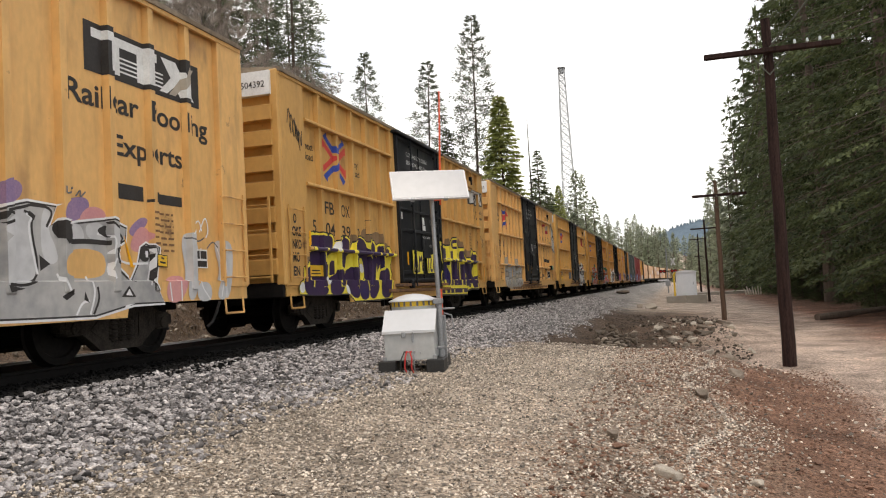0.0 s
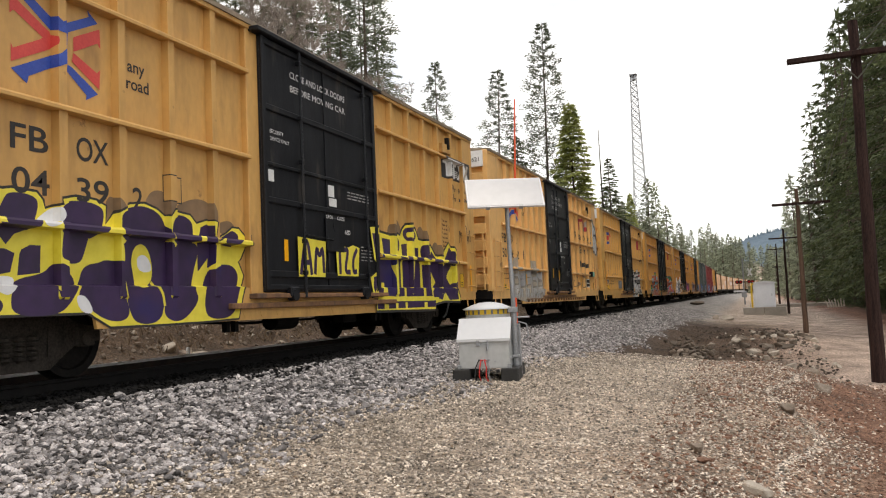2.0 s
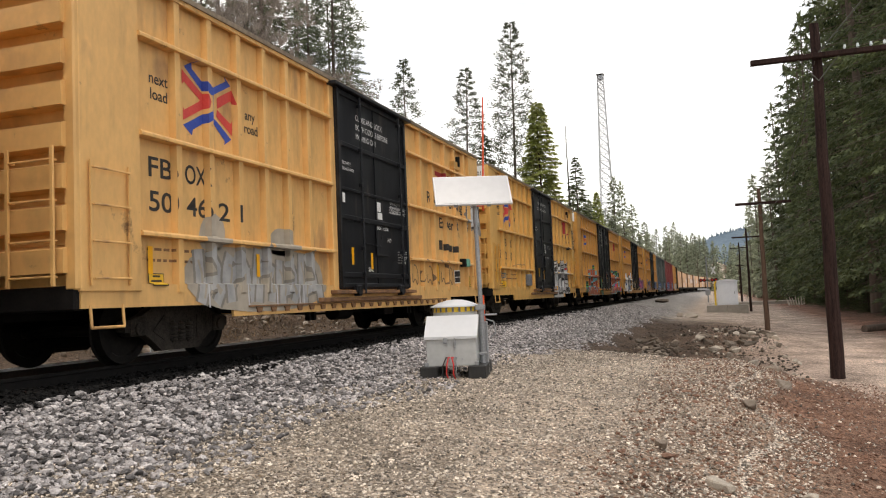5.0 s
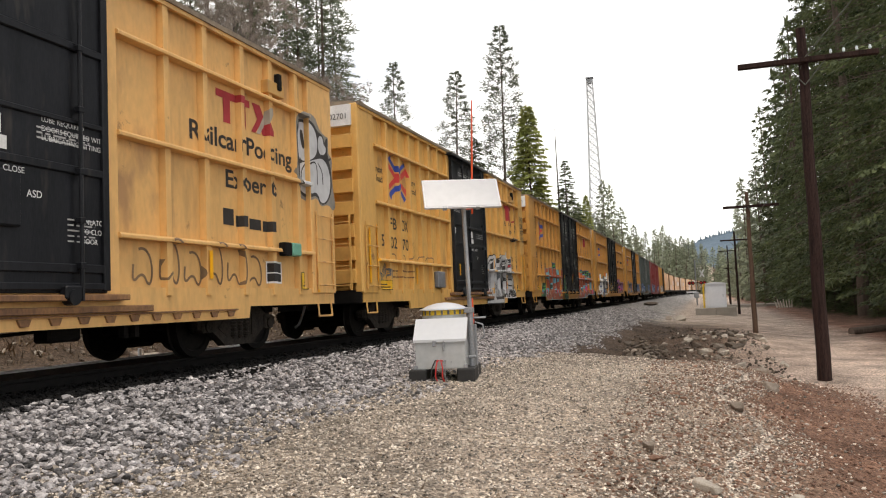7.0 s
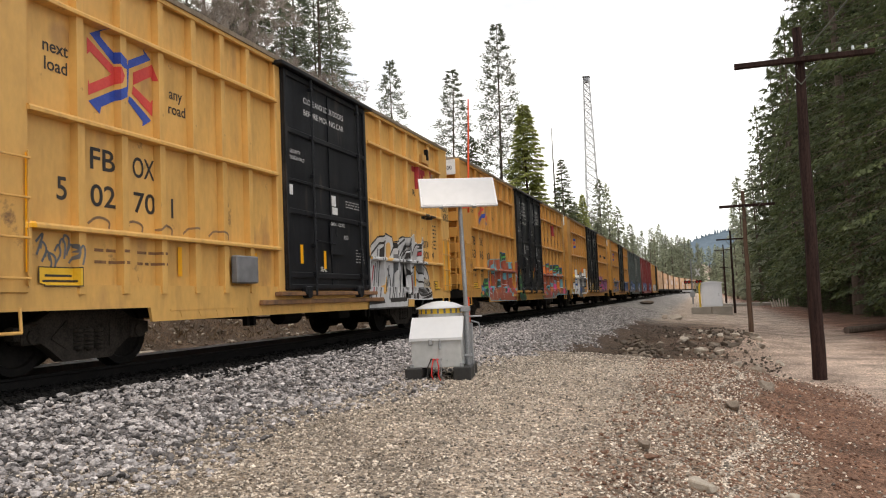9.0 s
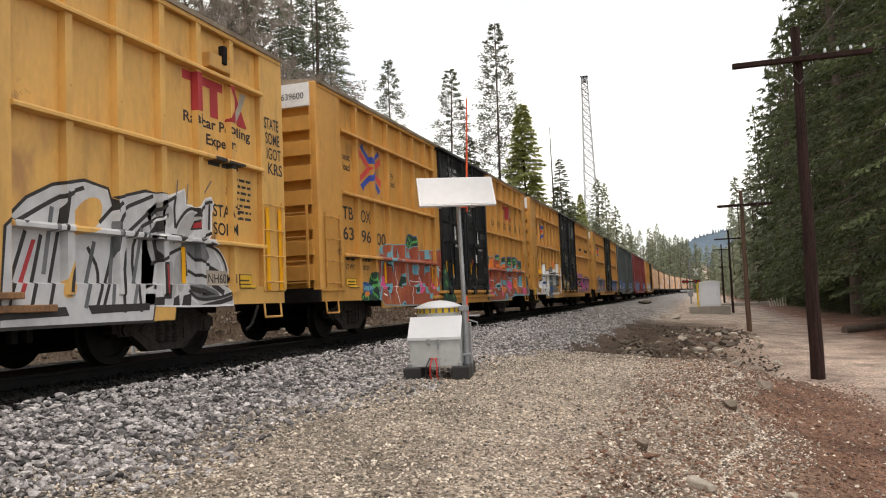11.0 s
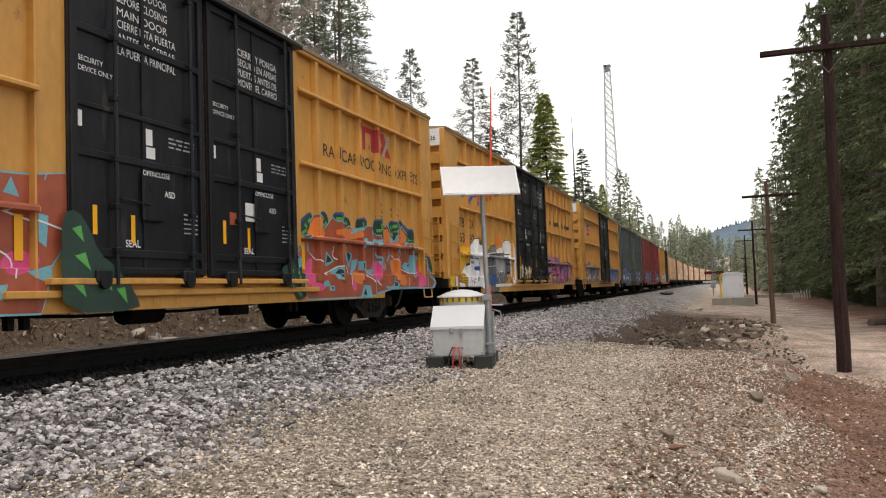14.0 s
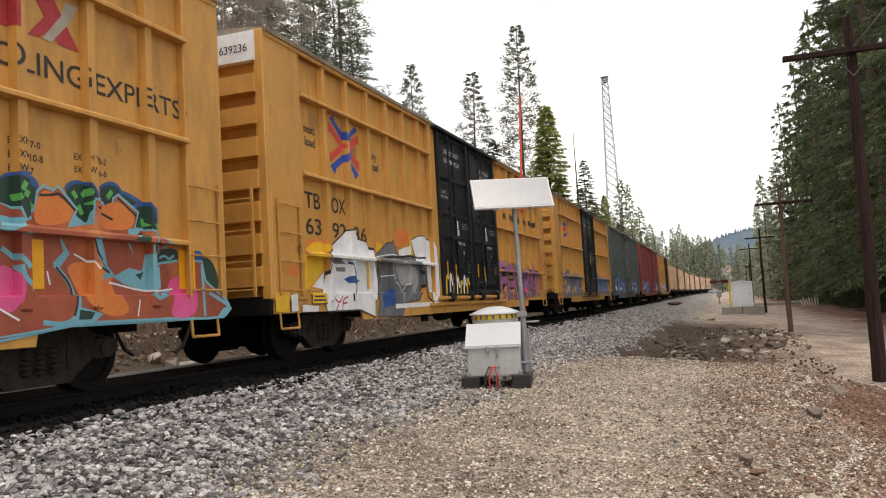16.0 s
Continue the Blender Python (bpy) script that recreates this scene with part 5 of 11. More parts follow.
def violet_letters(car, s):
    """Crowded purple letters edged in lemon, before the door."""
    laid = (
        ('soft', HAZE, 'brown spray haze', 0, [(3.83, 2.03), (3.98, 2.19), (4.2, 2.18), (4.29, 2.07), (4.19, 1.92), (4.02, 1.96)]),
        ('soft', HAZE, 'brown spray haze', 0, [(4.27, 1.97), (4.67, 2.15), (5, 2.16), (5.09, 2.04), (5.09, 1.88), (4.95, 1.92), (4.78, 1.85), (4.58, 1.95)]),
        ('soft', HAZE, 'brown spray haze', 0, [(3.21, 1.93), (3.28, 2.04), (3.35, 2), (3.42, 1.94), (3.35, 1.85), (3.21, 1.72)]),
        ('soft', HAZE, 'brown spray haze', 0, [(5.11, 1.83), (5.48, 1.95), (5.62, 1.85), (5.41, 1.74)]),
        ('soft', HAZE, 'brown spray haze', 0, [(0.74, 1.19), (0.83, 1.43), (0.96, 1.5), (0.89, 1.33)]),
        ('grown', INK, 'dark edge of the graffiti', 0.028, [(0.48, 0.77), (0.47, 0.88), (0.54, 0.99), (0.67, 1.03), (0.7, 1.27), (0.75, 1.29), (0.75, 1.23), (0.89, 1.34), (1.1, 1.53), (1.13, 1.84), (1.24, 1.86), (1.26, 1.97), (1.36, 1.99), (1.88, 1.97), (1.98, 1.99), (2.28, 1.98), (2.35, 1.91), (2.38, 1.82), (2.53, 1.87), (2.54, 1.87), (2.52, 1.93), (2.79, 1.99), (3.07, 1.98), (3.21, 1.93), (3.2, 1.72), (3.34, 1.87), (3.59, 1.99), (3.83, 2.02), (4.04, 1.97), (4.19, 1.89), (4.27, 1.98), (4.66, 1.95), (4.78, 1.85), (4.99, 1.91), (5.1, 1.89), (5.05, 1.62), (5.41, 1.76), (5.55, 1.85), (5.7, 1.85), (5.84, 1.75), (5.83, 1.59), (5.72, 1.43), (5.66, 1.38), (5.78, 1.19), (5.65, 0.9), (5.55, 0.6), (4.78, 0.58), (4, 0.575), (3.18, 0.58), (2.86, 0.745), (2.81, 0.745), (2.25, 0.745), (1.85, 0.745), (0.81, 0.76)]),
        ('poly', LEMON, 'lemon-yellow graffiti outline', 0, [(0.48, 0.77), (0.47, 0.88), (0.54, 0.99), (0.67, 1.03), (0.7, 1.27), (0.75, 1.29), (0.75, 1.23), (0.89, 1.34), (1.1, 1.53), (1.13, 1.84), (1.24, 1.86), (1.26, 1.97), (1.36, 1.99), (1.88, 1.97), (1.98, 1.99), (2.28, 1.98), (2.35, 1.91), (2.38, 1.82), (2.53, 1.87), (2.54, 1.87), (2.52, 1.93), (2.79, 1.99), (3.07, 1.98), (3.21, 1.93), (3.2, 1.72), (3.34, 1.87), (3.59, 1.99), (3.83, 2.02), (4.04, 1.97), (4.19, 1.89), (4.27, 1.98), (4.66, 1.95), (4.78, 1.85), (4.99, 1.91), (5.1, 1.89), (5.05, 1.62), (5.41, 1.76), (5.55, 1.85), (5.7, 1.85), (5.84, 1.75), (5.83, 1.59), (5.72, 1.43), (5.66, 1.38), (5.78, 1.19), (5.65, 0.9), (5.55, 0.6), (4.78, 0.58), (4, 0.575), (3.18, 0.58), (2.86, 0.745), (2.81, 0.745), (2.25, 0.745), (1.85, 0.745), (0.81, 0.76)]),
        ('soft', PURPLE, 'purple graffiti letter', 0, [(1.27, 1.88), (1.29, 1.91), (1.88, 1.91), (1.74, 1.78), (1.67, 1.53), (1.25, 1.56)]),
        ('soft', PURPLE, 'purple graffiti letter', 0, [(1.13, 1.58), (1.66, 1.58), (1.68, 1.54), (1.67, 1.45), (1.67, 1.33), (1.72, 1.15), (1.69, 1.04), (1.71, 0.93), (1.82, 0.83), (1.73, 0.75), (0.83, 0.77), (0.73, 0.83), (0.7, 0.94), (0.71, 1.03), (0.8, 1.09), (0.82, 1.25), (0.95, 1.25), (1.12, 1.45)]),
        ('soft', PURPLE, 'purple graffiti letter', 0, [(1.91, 1.87), (1.96, 1.93), (2.21, 1.93), (2.29, 1.88), (2.19, 1.6), (2.05, 1.61), (1.79, 1.61)]),
        ('poly', PURPLE, 'purple graffiti letter', 0, [(1.74, 1.63), (2, 1.62), (2.2, 1.61), (2.01, 1.54), (1.91, 1.43)]),
        ('poly', PURPLE, 'purple graffiti letter', 0, [(1.64, 1.4), (1.9, 1.39), (2.01, 1.35), (1.96, 1.16), (1.66, 1.11)]),
        ('poly', PURPLE, 'purple graffiti letter', 0, [(2.07, 1.38), (2.19, 1.44), (2.32, 1.44), (2.31, 1.16), (2.04, 1.13)]),
        ('soft', PURPLE, 'purple graffiti letter', 0, [(2.01, 1.07), (2.36, 1.13), (2.47, 1.24), (2.55, 1.23), (2.76, 1.08), (2.64, 0.89), (2.47, 0.745), (1.93, 0.75), (1.92, 0.93)]),
        ('soft', PURPLE, 'purple graffiti letter', 0, [(2.57, 1.87), (2.76, 1.93), (3.07, 1.92), (3.18, 1.86), (3.08, 1.56), (2.49, 1.54), (2.52, 1.81)]),
        ('soft', PURPLE, 'purple graffiti letter', 0, [(2.54, 1.55), (2.53, 1.57), (2.96, 1.59), (2.89, 1.46), (2.82, 1.27), (2.52, 1.32), (2.52, 1.37)]),
        ('soft', PURPLE, 'purple graffiti letter', 0, [(2.88, 1.23), (3.13, 1.27), (3.17, 1.3), (3.44, 1.29), (3.36, 1.15), (3.38, 0.92), (3.47, 0.72), (3.37, 0.65), (3.12, 0.67), (2.88, 0.81), (2.74, 0.92), (2.82, 1.04)]),
        ('soft', PURPLE, 'purple graffiti letter', 0, [(3.38, 1.85), (3.62, 1.94), (3.83, 1.97), (4.06, 1.91), (4.17, 1.76), (4.18, 1.53), (3.37, 1.52), (3.37, 1.75)]),
        ('soft', PURPLE, 'purple graffiti letter', 0, [(3.36, 1.55), (4.19, 1.59), (4.24, 1.47), (4.23, 1.09), (4.03, 0.83), (3.98, 0.65), (3.79, 0.6), (3.57, 0.63), (3.49, 0.76), (3.44, 1), (3.39, 1.22), (3.42, 1.39)]),
        ('soft', PURPLE, 'purple graffiti letter', 0, [(4.22, 1.86), (4.47, 1.93), (4.67, 1.86), (4.68, 1.75), (4.68, 1.56), (4.21, 1.54)]),
        ('soft', PURPLE, 'purple graffiti letter', 0, [(4.2, 1.58), (4.75, 1.59), (4.78, 1.49), (4.68, 1.26), (4.6, 1), (4.7, 0.87), (4.46, 0.66), (4.25, 0.61), (4.07, 0.68), (4.08, 0.83), (4.21, 1.01)]),
        ('poly', PURPLE, 'purple graffiti letter', 0, [(4.86, 1.81), (4.98, 1.86), (5.04, 1.84), (5.04, 1.55), (4.78, 1.56)]),
        ('poly', PURPLE, 'purple graffiti letter', 0, [(4.78, 1.6), (5.06, 1.58), (5.04, 1.36), (5.02, 1.29), (4.78, 1.23)]),
        ('soft', PURPLE, 'purple graffiti letter', 0, [(4.92, 1.16), (5.13, 1.3), (5.51, 1.32), (5.65, 1.19), (5.54, 0.95), (5.43, 0.65), (5.04, 0.61), (4.81, 0.69)]),
        ('soft', PURPLE, 'purple graffiti letter', 0, [(5.14, 1.63), (5.43, 1.74), (5.56, 1.8), (5.71, 1.74), (5.48, 1.62), (5.53, 1.6)]),
        ('line', LEMON, '', 0.05, [(1.12, 1.12), (1.2, 1.07), (1.16, 0.9)]),
        ('line', LEMON, '', 0.03, [(2.07, 1.39), (2.02, 1.28), (1.99, 1.2)]),
        ('soft', LEMON, '', 0, [(3.65, 1.47), (3.76, 1.52), (3.86, 1.45), (3.92, 1.21), (3.87, 1.06), (3.64, 1.02), (3.65, 1.12), (3.6, 1.32)]),
        ('soft', CHALK, 'pale spray highlight', 0, [(3.69, 1.36), (3.79, 1.39), (3.87, 1.33), (3.92, 1.22), (3.71, 1.22)]),
        ('line', LEMON, '', 0.04, [(3.9, 1.08), (4.03, 0.96), (4.06, 0.79)]),
        ('poly', LEMON, '', 0, [(4.79, 1.23), (4.99, 1.41), (4.96, 1.22)]),
        ('soft', CHALK, 'pale spray highlight', 0, [(2.41, 1.79), (2.52, 1.84), (2.56, 1.74), (2.33, 1.63), (2.24, 1.65)]),
        ('soft', CHALK, 'pale spray highlight', 0, [(1.64, 1.07), (1.91, 1.11), (2, 1.09), (1.91, 0.96), (1.82, 0.96)]),
        ('soft', CHALK, 'pale spray highlight', 0, [(2.71, 0.92), (2.8, 0.91), (2.89, 0.8), (2.92, 0.745), (2.77, 0.77)]),
        ('soft', CHALK, 'pale spray highlight', 0, [(0.5, 0.91), (0.61, 0.99), (0.67, 0.94), (0.67, 0.82), (0.52, 0.81)]),
    )
    lay_graffiti(car, s, laid)


def tall_letters(car, s):
    """Tall purple letters edged in lemon, past the door."""
    paint_on(car, s, [rounded([(10.65, 2.08), (10.67, 2.23), (10.79, 2.32), (10.92, 2.31), (10.92, 2.18), (10.87, 2.07)], 2)], HAZE, "graffiti", 0.00413, label="brown spray haze")
    paint_on(car, s, [rounded([(10.92, 2.15), (11.02, 2.36), (11.12, 2.44), (11.24, 2.35), (11.35, 2.19), (11.26, 2.08)], 2)], HAZE, "graffiti", 0.00426, label="brown spray haze")
    paint_on(car, s, [rounded([(12.16, 2.18), (12.22, 2.35), (12.4, 2.39), (12.55, 2.26), (12.67, 2.08), (12.3, 2.04)], 2)], HAZE, "graffiti", 0.00439, label="brown spray haze")
    paint_on(car, s, [rounded([(12.96, 1.91), (13.14, 2.08), (13.32, 2.07), (13.53, 1.89), (13.45, 1.76), (13.2, 1.75)], 2)], HAZE, "graffiti", 0.00452, label="brown spray haze")
    paint_on(car, s, [grown([(9.6, 2.17), (9.91, 2.18), (10.19, 2.18), (10.31, 2.11), (10.87, 2.07), (11.06, 2.15), (11.26, 2.1), (11.39, 2.25), (11.57, 2.35), (11.79, 2.37), (12.07, 2.3), (12.24, 2.07), (12.67, 2.06), (12.92, 1.97), (13.2, 1.76), (13.56, 1.75), (14.08, 2.1), (14.35, 1.92), (14.37, 1.44), (14.42, 1), (14.56, 0.78), (14.53, 0.72), (13.5, 0.74), (12.94, 0.69), (12.9, 0.56), (9.85, 0.6), (9.87, 0.73), (9.95, 0.89), (9.67, 0.88), (9.64, 0.97), (9.55, 1.22), (9.8, 1.31), (9.9, 1.26), (9.85, 1.52), (9.74, 1.57)], 0.05)], INK, "graffiti", 0.00465, label="dark edge of the graffiti")
    paint_on(car, s, [[(9.6, 2.17), (9.91, 2.18), (10.19, 2.18), (10.31, 2.11), (10.87, 2.07), (11.06, 2.15), (11.26, 2.1), (11.39, 2.25), (11.57, 2.35), (11.79, 2.37), (12.07, 2.3), (12.24, 2.07), (12.67, 2.06), (12.92, 1.97), (13.2, 1.76), (13.56, 1.75), (14.08, 2.1), (14.35, 1.92), (14.37, 1.44), (14.42, 1), (14.56, 0.78), (14.53, 0.72), (13.5, 0.74), (12.94, 0.69), (12.9, 0.56), (9.85, 0.6), (9.87, 0.73), (9.95, 0.89), (9.67, 0.88), (9.64, 0.97), (9.55, 1.22), (9.8, 1.31), (9.9, 1.26), (9.85, 1.52), (9.74, 1.57)]], LEMON, "graffiti", 0.00478, label="lemon-yellow graffiti outline")
    paint_on(car, None, [[(9.52, 2.15), (9.72, 2.16), (9.72, 1.17), (9.72, 0.89), (9.59, 0.88), (9.55, 0.96), (9.47, 1.21), (9.72, 1.31), (9.72, 1.25), (9.72, 1.51), (9.65, 1.56)]], LEMON, "graffiti", 0.00091, 1.716, label="lemon-yellow graffiti outline")
    paint_on(car, s, [[(9.69, 2.06), (10.18, 2.06), (10.18, 1.67), (10.25, 1.58), (10.86, 1.59), (10.87, 1.52), (10.79, 1.48), (10.82, 0.97), (10.8, 0.85), (10.43, 0.87), (10.42, 1.13), (10.23, 1.13), (10.24, 0.88), (9.97, 0.86), (9.93, 1.23), (9.91, 1.5), (9.81, 1.64)]], PURPLE, "graffiti", 0.00504, label="tall purple graffiti letter")
    paint_on(car, None, [[(9.6, 2.04), (9.72, 2.04), (9.72, 1.22), (9.72, 1.49), (9.72, 1.62)]], PURPLE, "graffiti", 0.00117, 1.716)
    paint_on(car, None, [[(9.61, 1.22), (9.72, 1.24), (9.72, 1.02), (9.66, 0.92), (9.58, 1.02)]], PURPLE, "graffiti", 0.00130, 1.716)
    paint_on(car, s, [[(10.38, 2.01), (10.76, 2), (10.76, 1.66), (10.46, 1.66)]], PURPLE, "graffiti", 0.00543, label="tall purple graffiti letter")
    paint_on(car, s, [oval(11.07, 1.91, 0.15, 0.16)], PURPLE, "graffiti", 0.00556)
    paint_on(car, s, [[(10.96, 1.67), (11.3, 1.64), (11.22, 1.54), (11.22, 0.86), (10.94, 0.85)]], PURPLE, "graffiti", 0.00569, label="tall purple graffiti letter")
    paint_on(car, s, [[(11.3, 1.93), (11.59, 1.96), (11.58, 1.62), (11.71, 1.61), (11.67, 1.17), (11.8, 1.67), (11.83, 1.89), (12.2, 1.9), (12.18, 1.64), (12.25, 1.55), (12.25, 0.85), (11.32, 0.85), (11.32, 1.54), (11.35, 1.61)]], PURPLE, "graffiti", 0.00582, label="tall purple graffiti letter")
    paint_on(car, s, [[(12.37, 1.54), (12.65, 1.54), (12.71, 1.31), (12.67, 1.15), (12.75, 0.85), (12.39, 0.85)]], PURPLE, "graffiti", 0.00595, label="tall purple graffiti letter")
    paint_on(car, s, [[(12.82, 1.7), (12.95, 1.86), (13.3, 1.66), (13.43, 1.53), (13.78, 1.71), (14.11, 2.01), (14.33, 1.85), (14.25, 1.57), (13.96, 1.38), (13.83, 1.27), (14.06, 1.11), (14.35, 1.18), (14.34, 1), (14.45, 0.76), (13.81, 0.75), (13.52, 0.96), (13.36, 0.76), (12.81, 0.83), (12.79, 0.96), (13.13, 1.16), (12.78, 1.48)]], PURPLE, "graffiti", 0.00608, label="tall purple graffiti letter")
    paint_on(car, s, [[(9.89, 0.76), (12.94, 0.75), (12.91, 0.61), (9.89, 0.62)]], PURPLE, "graffiti", 0.00621, label="tall purple graffiti letter")
    paint_on(car, s, [oval(11.75, 2.16, 0.35, 0.15)], PURPLE, "graffiti", 0.00634)
    paint_on(car, s, [oval(11.77, 2.15, 0.19, 0.07)], LEMON, "graffiti", 0.00647)
    paint_on(car, s, [oval(12.54, 1.81, 0.23, 0.17)], PURPLE, "graffiti", 0.00660)
    paint_on(car, s, [[(13.84, 1.32), (14.21, 1.59), (14.32, 1.42), (14.07, 1.34), (14.06, 1.13)]], LEMON, "graffiti", 0.00673)
    paint_on(car, s, [[(13.52, 0.96), (13.79, 0.75), (13.43, 0.76)]], LEMON, "graffiti", 0.00686)
    paint_on(car, s, [[(10.24, 0.72), (10.44, 0.71), (10.44, 0.6), (10.24, 0.6)]], LEMON, "graffiti", 0.00699)
    paint_on(car, s, [[(10.77, 0.73), (10.89, 0.72), (10.88, 0.6), (10.77, 0.6)]], LEMON, "graffiti", 0.00712)
    paint_on(car, s, [[(11.24, 0.73), (11.36, 0.73), (11.35, 0.59), (11.24, 0.59)]], LEMON, "graffiti", 0.00725)
    paint_on(car, s, [[(12.26, 0.72), (12.43, 0.72), (12.42, 0.58), (12.25, 0.58)]], LEMON, "graffiti", 0.00738)
    paint_on(car, s, [[(9.96, 0.83), (10.01, 0.83), (10.01, 0.77), (9.96, 0.77)]], LEMON, "graffiti", 0.00751)
    paint_on(car, s, [[(10.36, 0.83), (10.55, 0.82), (10.55, 0.76), (10.36, 0.77)]], LEMON, "graffiti", 0.00764)
    paint_on(car, s, [[(10.91, 0.84), (11.03, 0.83), (11.03, 0.76), (10.91, 0.77)]], LEMON, "graffiti", 0.00777)
    paint_on(car, s, [[(11.36, 0.84), (11.46, 0.83), (11.46, 0.76), (11.36, 0.76)]], LEMON, "graffiti", 0.00790)
    paint_on(car, s, [[(12.42, 0.83), (12.55, 0.83), (12.54, 0.74), (12.42, 0.75)]], LEMON, "graffiti", 0.00803)
    paint_on(car, s, [[(12.91, 0.83), (13.12, 0.82), (13.11, 0.74), (12.91, 0.75)]], LEMON, "graffiti", 0.00816)


